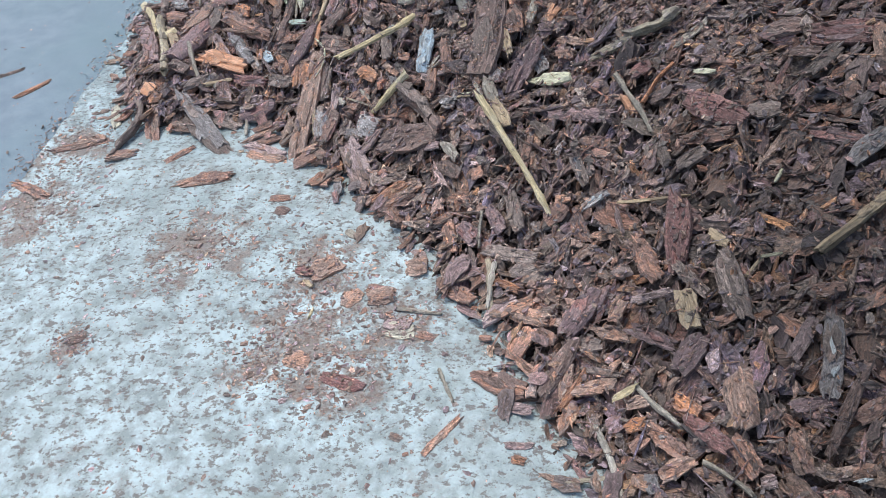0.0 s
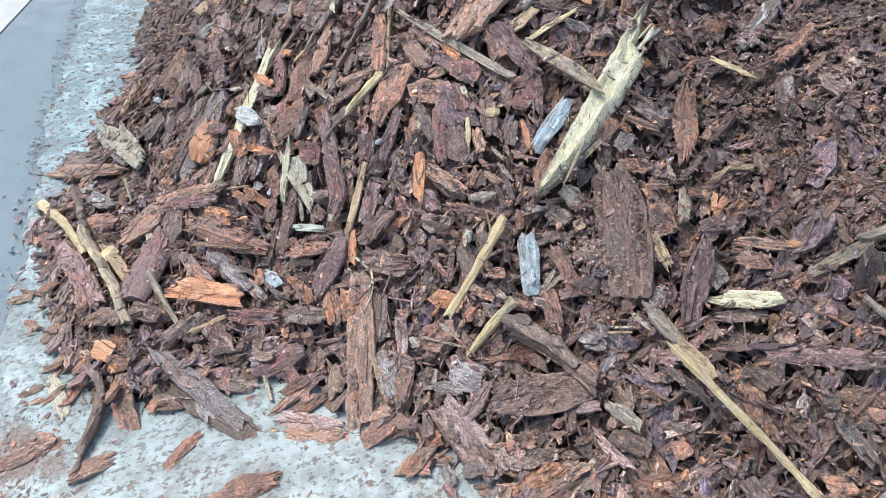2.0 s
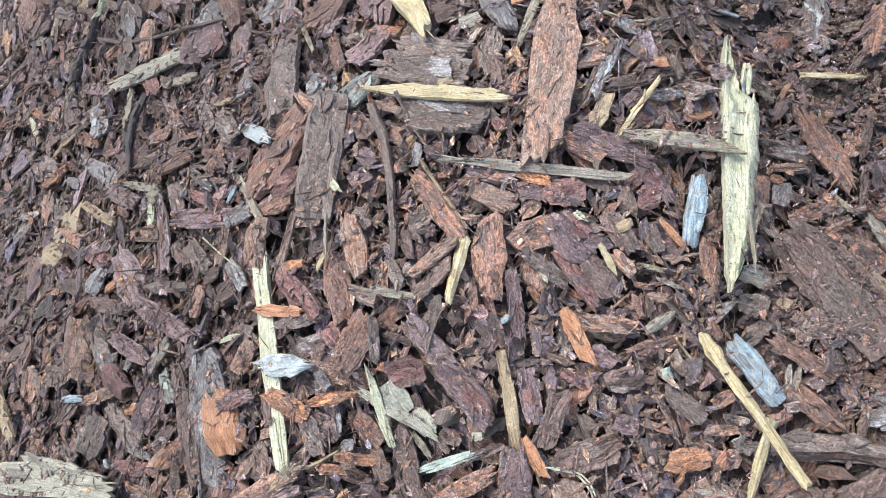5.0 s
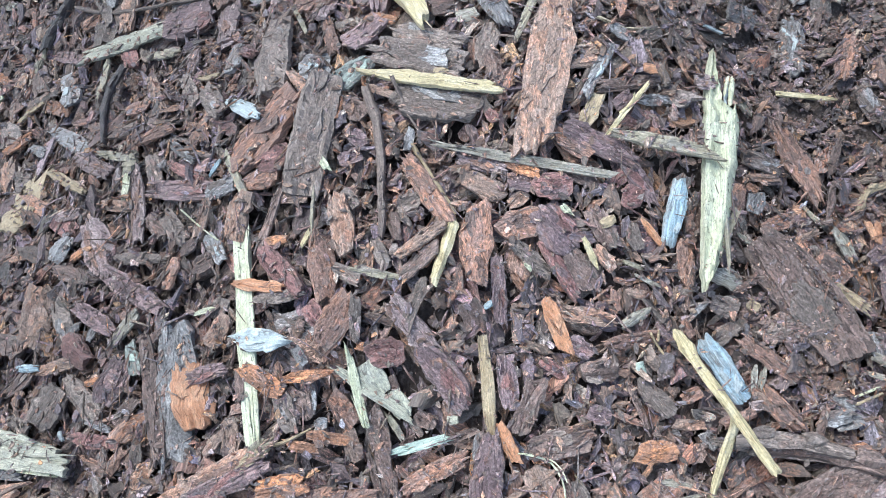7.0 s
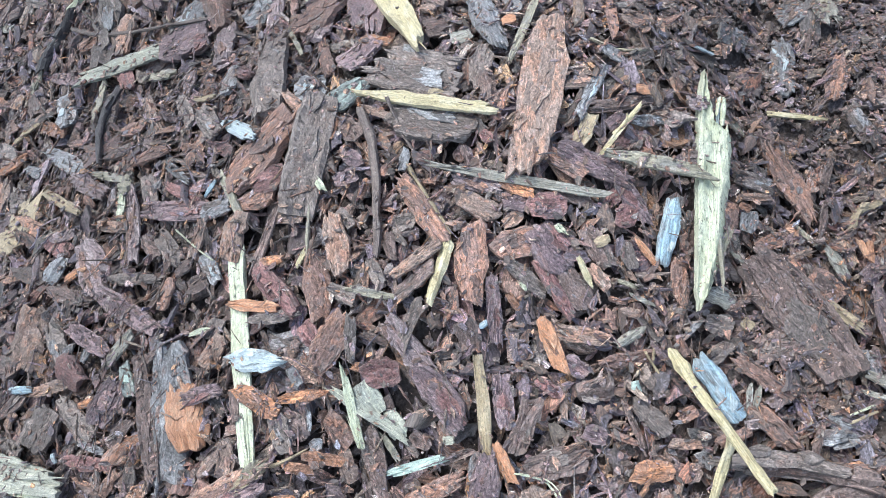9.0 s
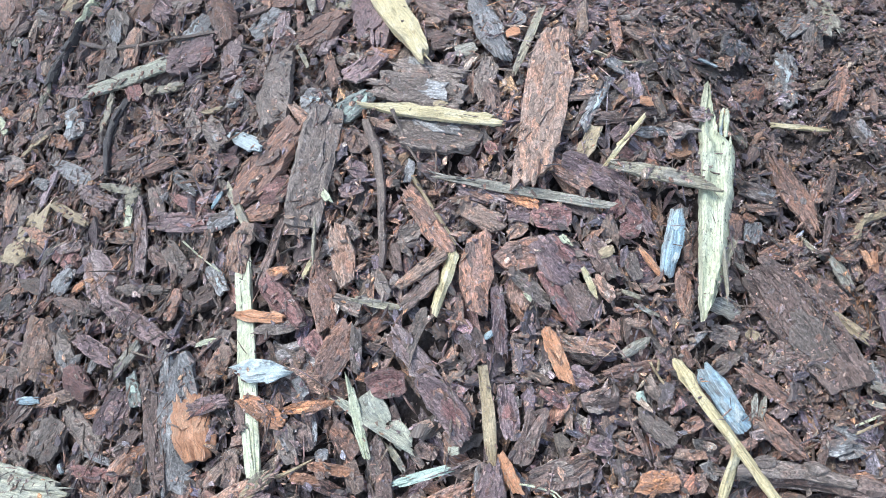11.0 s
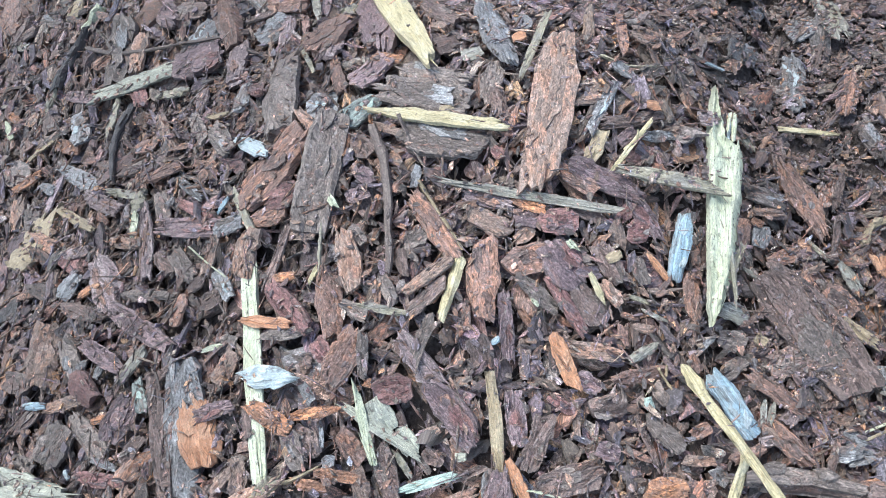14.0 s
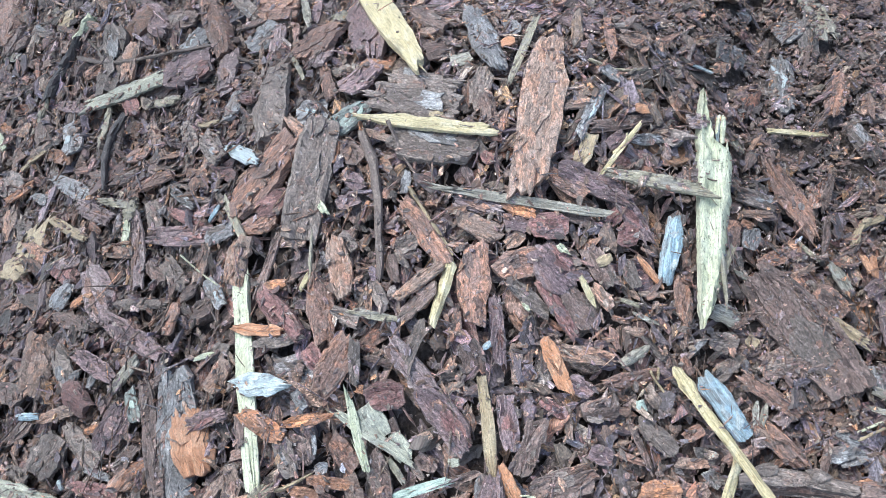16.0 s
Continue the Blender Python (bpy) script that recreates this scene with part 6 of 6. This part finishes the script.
bark(0.154, 0.855, 52, 0.080, 0.033, "purple", 2, 0.8, 0.9)
bark(0.067, 0.837, 56, 0.054, 0.035, "rust", 1)
bark(0.104, 0.831, -42, 0.042, 0.021, "rust", 2)
bark(0.124, 0.779, 58, 0.094, 0.028, "brown", 2)
bark(0.194, 0.809, -34, 0.061, 0.016, "tanbark", 1)
bark(0.165, 0.804, -14, 0.039, 0.019, "greybrown")
splinter(0.185, 0.756, -20, 0.057, 0.010, "greybrown", 1)
bark(0.206, 0.840, 64, 0.035, 0.024, "tanbark", 1)
bark(0.188, 0.871, 65, 0.032, 0.013, "purple", 1)
bark(0.118, 1.031, 18, 0.044, 0.034, "rust", 1)
bark(0.178, 1.018, 3, 0.050, 0.017, "grey", 2)
bark(0.067, 0.962, -2, 0.045, 0.023, "greybrown")
bark(0.039, 0.777, -22, 0.083, 0.031, "rust", 1, 0.8, 0.9)
bark(0.081, 0.793, -48, 0.045, 0.016, "tanbark", 1)
bark(0.134, 0.757, -101, 0.052, 0.022, "tanbark", 1)
bark(0.143, 0.740, 51, 0.066, 0.011, "orange2", 2)
bark(0.174, 0.739, 0, 0.056, 0.022, "tanbark", 1)
splinter(0.212, 0.718, 19, 0.033, 0.010, "yellow", 3)
bark(0.064, 0.736, -20, 0.052, 0.019, "mauve")
bark(0.071, 0.678, 0, 0.039, 0.012, "mauve")
bark(0.072, 0.654, -23, 0.018, 0.014, "orange2")
splinter(0.123, 0.629, -13, 0.042, 0.009, "tanbark")
splinter(0.166, 0.624, 1, 0.071, 0.006, "greywood")
stick("twig", [(0.171, 0.694), (0.188, 0.653), (0.201, 0.611), (0.207, 0.589)], 0.0042, "palegrey")
stick("twig", [(0.145, 0.706), (0.163, 0.683)], 0.0024, "palegrey")
stick("twig", [(0.213, 1.001), (0.255, 0.982), (0.306, 0.958)], 0.0025, "tan")
bark(0.288, 0.915, -93, 0.100, 0.040, "darkred", 2, 0.9, 0.9)
bark(0.245, 0.899, -66, 0.081, 0.029, "rust", 1)
bark(0.293, 0.801, -80, 0.059, 0.028, "tan", 2)
bark(0.299, 0.842, -57, 0.069, 0.017, "greybrown", 1)
bark(0.343, 0.811, -77, 0.093, 0.034, "greybrown", 2)
bark(0.250, 0.840, -8, 0.060, 0.012, "mauve", 2)
bark(0.334, 0.883, -54, 0.035, 0.018, "tan")
stick("twig", [(0.438, 0.816), (0.473, 0.832), (0.516, 0.849)], 0.0076, "tan")
bark(0.438, 0.700, -99, 0.098, 0.025, "grey", 2, 0.8, 0.9)
bark(0.412, 0.725, 56, 0.058, 0.017, "mauve", 1)
bark(0.292, 0.748, 49, 0.051, 0.032, "purple", 1)
bark(0.334, 0.774, 8, 0.029, 0.015, "rust", 1)
bark(0.402, 0.745, -50, 0.039, 0.019, "rust")
splinter(0.388, 0.828, -15, 0.029, 0.004, "pale", 2)
splinter(0.370, 0.824, 37, 0.031, 0.004, "tan", 1)
bark(0.442, 0.771, -13, 0.037, 0.015, "rust", 1)
bark(0.248, 0.783, -40, 0.070, 0.021, "purple", 1)
bark(0.303, 0.650, -48, 0.066, 0.023, "darkred", 2, 0.7, 0.9)
bark(0.345, 0.679, -88, 0.072, 0.041, "tanbark", 2, 0.9, 0.9)
bark(0.284, 0.687, -42, 0.037, 0.023, "orange2", 1)
stick("twig", [(0.225, 0.732), (0.248, 0.698), (0.276, 0.664)], 0.0038, "palegrey")
stick("twig", [(0.276, 0.664), (0.288, 0.650), (0.301, 0.636)], 0.0030, "blackstick")
stick("twig", [(0.299, 0.622), (0.322, 0.606), (0.348, 0.578)], 0.0037, "palegrey")
bark(0.259, 0.652, -43, 0.055, 0.020, "rust", 1)
bark(0.269, 0.619, 17, 0.046, 0.021, "tanbark", 1)
bark(0.227, 0.655, 38, 0.029, 0.018, "rust", 1)
bark(0.344, 0.619, -61, 0.049, 0.024, "rust", 1)
bark(0.399, 0.611, -85, 0.052, 0.024, "tanbark", 2)
bark(0.445, 0.639, 60, 0.100, 0.013, "brown", 2)
bark(0.472, 0.639, 23, 0.042, 0.018, "rust", 1)
bark(0.450, 0.585, -1, 0.045, 0.016, "tanbark", 1)
splinter(0.454, 0.575, 5, 0.017, 0.004, "white", 2)
bark(0.366, 0.589, -5, 0.018, 0.017, "mauve", 1)
bark(0.240, 0.606, -75, 0.024, 0.017, "grey", 1)
bark(0.313, 0.584, -64, 0.022, 0.021, "greybrown", 1)
bark(0.417, 0.659, -1, 0.052, 0.015, "purple")
bark(0.228, 0.706, 1, 0.035, 0.017, "tanbark", 1)
bark(0.223, 0.678, 9, 0.029, 0.021, "orange2", 1)
bark(-0.281, 1.018, 43, 0.056, 0.048, "tanbark")
bark(-0.319, 1.008, -18, 0.035, 0.018, "darkred")
bark(-0.175, 0.962, -13, 0.033, 0.020, "darkred", 1)
bark(-0.171, 0.949, 14, 0.044, 0.034, "tanbark")
bark(-0.221, 0.946, 61, 0.041, 0.029, "tanbark")
bark(-0.133, 0.892, -5, 0.043, 0.028, "mauve")
bark(-0.254, 1.108, -39, 0.029, 0.017, "palegrey")
bark(-0.281, 0.814, -14, 0.041, 0.035, "tanbark")
splinter(-0.283, 0.913, 84, 0.023, 0.004, "yellow")
bark(-0.301, 0.976, -41, 0.020, 0.010, "tan", 1)
bark(-0.434, 1.509, -94, 0.060, 0.021, "rust", 1)
bark(-0.364, 1.463, -111, 0.069, 0.025, "greybrown", 1)
bark(-0.366, 1.382, -88, 0.055, 0.028, "grey", 3, 0.9, 0.97)
splinter(-0.381, 1.392, -85, 0.060, 0.008, "tan", 3)
bark(-0.343, 1.367, -116, 0.045, 0.022, "darkred", 1, 0.9, 0.8)
bark(-0.362, 1.327, -43, 0.058, 0.019, "tanbark", 2, 0.7, 0.7)
bark(-0.321, 1.289, 8, 0.034, 0.017, "orange2", 1)
bark(-0.305, 1.255, -34, 0.021, 0.013, "orange2", 1)
bark(-0.264, 1.265, -65, 0.124, 0.041, "mauve", 1, 0.8, 0.8)
bark(-0.188, 1.209, -12, 0.065, 0.020, "greybrown", 1)
bark(-0.191, 1.182, 5, 0.076, 0.026, "orange2", 2, 0.8, 0.9)
bark(-0.517, 1.417, 24, 0.085, 0.019, "tanbark", 1, 0.6, 0.9)
bark(-0.559, 1.445, -78, 0.052, 0.007, "palegrey", 2)
bark(-0.246, 1.306, 36, 0.069, 0.025, "mauve", 1, 0.9, 0.8)
bark(-0.253, 1.347, -48, 0.051, 0.036, "darkred", 1)
bark(-0.345, 1.257, -23, 0.043, 0.030, "rust", 1)
bark(-0.304, 1.232, -70, 0.035, 0.017, "grey", 1)
stick("twig", [(-0.388, 1.548), (-0.372, 1.530), (-0.363, 1.511), (-0.365, 1.496), (-0.372, 1.484)], 0.0009, "pale")
stick("twig", [(-0.351, 1.490), (-0.352, 1.467), (-0.350, 1.443)], 0.0008, "tan")


# ---- loose litter that fills the gaps between the single pieces ----
def top_chips():
    """The uppermost loose chips: those on the slope walked along are pieces of their own, the others are joined."""
    x, y = spread(6500, True)
    n = len(x)
    L = 0.018 * (0.066 / 0.018) ** (rng.random(n) ** 1.5)
    W = L * rng.uniform(0.16, 0.6, n)
    T = np.clip(W * rng.uniform(0.09, 0.26, n), 0.002, 0.009)
    k = fine_zone(x, y)
    x, y, L, W, T = x[k], y[k], L[k], W[k], T[k]
    c, a, k = settle(x, y, L, W, T, COVER + 0.001, 0.32)
    L, W, T = L[k], W[k], T[k]
    own = (c[:, 0] > -0.62) & (c[:, 0] < 0.12) & (c[:, 1] > 1.38) & (c[:, 1] < 2.05)
    own &= np.cumsum(own) <= 290
    meshes = [make_mesh("bark_chip", s * np.array([0.05, 0.02, 0.006]), GOOD_F, s[:, :2] * np.array([0.05, 0.02]), CHIP_MAT) for s in GOOD[:24]]
    for i in np.flatnonzero(own):
        ob = new("bark_chip", meshes[rng.integers(0, len(meshes))])
        ob.parent = heap
        rot = Matrix([list(a[i, :, r]) for r in range(3)]).to_4x4()
        ob.matrix_basis = Matrix.Translation(c[i]) @ rot @ Matrix.Diagonal((L[i] / 0.05, W[i] / 0.02, T[i] / 0.006, 1))
    r = ~own
    foot = BASE[cell(c[:, 0], c[:, 1])] + rng.normal(0, 0.04, len(c)) < 0.085
    for pick, mat, label in ((r & foot, DRY_MAT, "drier bark chips low on the heap"), (r & ~foot, LITTER_MAT, "loose brown bark chips")):
        joined("bark_litter", GOOD, GOOD_F, c[pick], a[pick], L[pick], W[pick], T[pick], heap, label, mat)


top_chips()
layer("bark_litter", FINE, FINE_F, 15000, True, 0.008, 0.030, (0.3, 0.85), (0.15, 0.35), COVER + 0.002, "small brown bark litter", 0.22)
layer("bark_litter", FINE, FINE_F, 4200, True, 0.008, 0.034, (0.06, 0.18), (0.35, 0.8), COVER + 0.005, "thin bark and wood slivers", 0.18)


def flank_chips():
    """Larger flat chips on the far flank."""
    x, y = rng.uniform(-1.0, -0.1, 2600), rng.uniform(2.0, 3.4, 2600)
    ok = (BASE[cell(x, y)] > 0.02) & (y > 2.25 - 0.5 * x + rng.normal(0, 0.12, 2600) - 0.45)
    x, y = x[ok][:950], y[ok][:950]
    n = len(x)
    L = 0.032 * (0.085 / 0.032) ** (rng.random(n) ** 1.4)
    W = L * rng.uniform(0.25, 0.6, n)
    T = np.clip(W * rng.uniform(0.1, 0.22, n), 0.0025, 0.009)
    c, a, k = settle(x, y, L, W, T, COVER + 0.002, 0.22)
    joined("bark_litter", GOOD, GOOD_F, c, a, L[k], W[k], T[k], heap, "larger flat bark chips")


flank_chips()


def dry_shreds():
    """Drier shreds on the drier bulge of the slope."""
    x, y = rng.normal(-0.19, 0.10, 1500), rng.normal(1.63, 0.10, 1500)
    L = 0.010 * (0.042 / 0.010) ** (rng.random(1500) ** 1.3)
    W = np.maximum(L * rng.uniform(0.2, 0.7, 1500), 0.002)
    T = np.clip(W * rng.uniform(0.15, 0.4, 1500), 0.0015, 0.006)
    c, a, k = settle(x, y, L, W, T, COVER + 0.002, 0.22)
    joined("bark_litter", FINE, FINE_F, c, a, L[k], W[k], T[k], heap, "dry light brown bark shreds", DRY_MAT)


dry_shreds()


def skirt():
    """Flat chips that have slid off the heap on to the pavement."""
    x, y = rng.uniform(-1.2, 0.6, 9000), rng.uniform(0.3, 3.8, 9000)
    d = np.hypot(0.4 - x, 1.95 - y)
    reach = 0.13 * rng.random(9000) ** 1.8
    iy, ix = cell(x + (0.4 - x) / d * reach, y + (1.95 - y) / d * reach)
    jy, jx = cell(x, y)
    ok = (BASE[iy, ix] > 0.014) & (BASE[jy, jx] < 0.018)
    x, y = x[ok][:900], y[ok][:900]
    n = len(x)
    L = 0.012 * (0.055 / 0.012) ** (rng.random(n) ** 1.5)
    W = L * rng.uniform(0.25, 0.6, n)
    T = np.clip(W * rng.uniform(0.12, 0.3, n), 0.002, 0.008)
    top[:] = np.maximum(top, 0.004)
    c, a, k = settle(x, y, L, W, T, 0.04, 0.05)
    joined("bark_litter", GOOD, GOOD_F, c, a, L[k], W[k], T[k], heap, "flat bark chips round the foot of the heap", DRY_MAT)


skirt()


def scatter(name, n, x, y, lo, hi, parent, label, off=0.001, material=None):
    """Crumbs strewn on whatever lies there."""
    clear = ~BARE[cell(x, y)] | (rng.random(len(x)) < 0.04)
    x, y = x[clear], y[clear]
    n = len(x)
    L = lo * (hi / lo) ** (rng.random(n) ** 1.6)
    W, T = L * rng.uniform(0.3, 0.8, n), np.maximum(L * rng.uniform(0.12, 0.3, n), 0.0012)
    cc = cell(x, y)
    z = np.maximum(top[cc], 0.005) - off
    h1, h2 = top[np.clip(cc[0] + 2, 0, NY - 1), cc[1]], top[cc[0], np.clip(cc[1] + 2, 0, NX - 1)]
    sx, sy = np.clip((h2 - top[cc]) / 0.01, -1, 1), np.clip((h1 - top[cc]) / 0.01, -1, 1)
    a = rng.uniform(0, 2 * math.pi, n)
    u = np.stack([np.cos(a), np.sin(a), np.cos(a) * sx + np.sin(a) * sy + rng.normal(0, 0.15, n)], 1)
    u /= np.linalg.norm(u, axis=1)[:, None]
    v = np.stack([-np.sin(a), np.cos(a), -np.sin(a) * sx + np.cos(a) * sy], 1)
    v -= u * (u * v).sum(1)[:, None]
    v /= np.linalg.norm(v, axis=1)[:, None]
    axes = np.stack([u, v, np.cross(u, v)], 1)
    return joined(name, CRUMB, CRUMB_F, np.stack([x, y, z], 1), axes, L, W, T, parent, label, material)


cx_, cy_ = spread(34000, True)
scatter("bark_crumbs", 0, cx_, cy_, 0.004, 0.013, heap, "fine bark crumbs")
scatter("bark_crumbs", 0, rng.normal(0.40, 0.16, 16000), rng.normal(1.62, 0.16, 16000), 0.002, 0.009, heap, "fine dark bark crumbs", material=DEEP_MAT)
scatter("bark_crumbs", 0, rng.normal(0.40, 0.16, 2500), rng.normal(1.62, 0.16, 2500), 0.003, 0.016, heap, "fine bark crumbs")


def ground_crumbs():
    xs, ys = [], []
    for x, y, r in DUST:
        n = int(8000 * r)
        xs.append(rng.normal(x, r * 0.75, n))
        ys.append(rng.normal(y, r * 0.75, n))
    x, y = rng.uniform(-1.1, 0.6, 9000), rng.uniform(0.3, 3.9, 9000)
    band = np.exp(-np.maximum(0, np.hypot(x - 0.45, y - 1.9) - 1.1) * 2.2)
    keep = rng.random(9000) < 0.12 + 0.75 * band
    xs.append(x[keep])
    ys.append(y[keep])
    ey = rng.uniform(1.8, 3.8, 5200)
    xs.append(strip_edge(ey) + rng.uniform(0, 0.32, 5200) ** 0.8)
    ys.append(ey)
    n = 700  # swept against the edge of the pale strip
    ey = rng.uniform(0.9, 3.7, n)
    xs.append(strip_edge(ey) + rng.normal(0, 0.02, n))
    ys.append(ey)
    x, y = np.concatenate(xs), np.concatenate(ys)
    iy, ix = cell(x, y)
    ok = (BASE[iy, ix] < 0.016) & (x > -1.22)
    ob = scatter("wood_crumbs", 0, x[ok], y[ok], 0.002, 0.012, None, "scattered brown bark crumbs and dust on the pavement", 0.0005, DRY_MAT)
    tagged(ob, category="crumbs")
    n = 7000  # grit and flakes dusted with the pavement's own grey
    gy_ = rng.uniform(1.7, 3.9, n)
    gx_ = strip_edge(gy_) + 0.34 * rng.random(n) ** 0.8 - 0.04
    iy, ix = cell(gx_, gy_)
    ok = (BASE[iy, ix] < 0.016) & (rng.random(n) < 0.35 + 0.65 * (np.sin(9 * gy_ + 5 * gx_) > -0.3))
    ob = scatter("dusty_grit", 0, gx_[ok], gy_[ok], 0.003, 0.012, None, "dusty grey grit and bark flakes on the pavement", 0.0005, GRIT)
    tagged(ob, category="grit")
    x, y = rng.uniform(-2.2, -1.1, 260), rng.uniform(0.8, 4.2, 260)
    ob = scatter("wood_crumbs", 0, x, y, 0.003, 0.009, None, "sparse dark bark crumbs on grey asphalt", 0.0045)
    tagged(ob, category="crumbs")


ground_crumbs()



def dressing():
    """A last dusting of crumbs, which also lies on the single pieces."""
    x, y = spread(5000, True)
    scatter("bark_crumbs", 0, x, y, 0.003, 0.010, heap, "fine bark crumbs")
    x, y = spread(9000, True)
    scatter("bark_crumbs", 0, x, y, 0.0012, 0.0035, heap, "pale specks of dry bark", 0.0002, SPECK_MAT)
    # fines that cover the big flat slab and the dark soil beside it
    scatter("bark_crumbs", 0, rng.normal(-0.015, 0.045, 2200), rng.normal(1.405, 0.05, 2200), 0.002, 0.007, heap, "fine dark bark crumbs")
    scatter("bark_crumbs", 0, rng.normal(0.0, 0.05, 1500), rng.normal(1.42, 0.05, 1500), 0.0015, 0.004, heap, "pale specks of dry bark", 0.0015, SPECK_MAT)
    scatter("bark_crumbs", 0, rng.normal(0.28, 0.17, 4500), rng.normal(1.5, 0.17, 4500), 0.002, 0.009, heap, "fine dark bark crumbs")
    scatter("bark_crumbs", 0, rng.normal(0.36, 0.17, 4000), rng.normal(1.6, 0.17, 4000), 0.0012, 0.0035, heap, "pale specks of dry bark", 0.0002, SPECK_MAT)
    # hair-thin splinters strewn over everything
    layer("bark_litter", FINE, FINE_F, 1500, True, 0.014, 0.045, (0.025, 0.06), (0.6, 1.0), COVER + 0.03, "hair-thin dry splinters", 0.16, DRY_MAT, 0.0011)
    layer("bark_litter", FINE, FINE_F, 1500, True, 0.014, 0.05, (0.03, 0.07), (0.6, 1.0), COVER + 0.03, "hair-thin dark splinters", 0.16, None, 0.0012)


dressing()
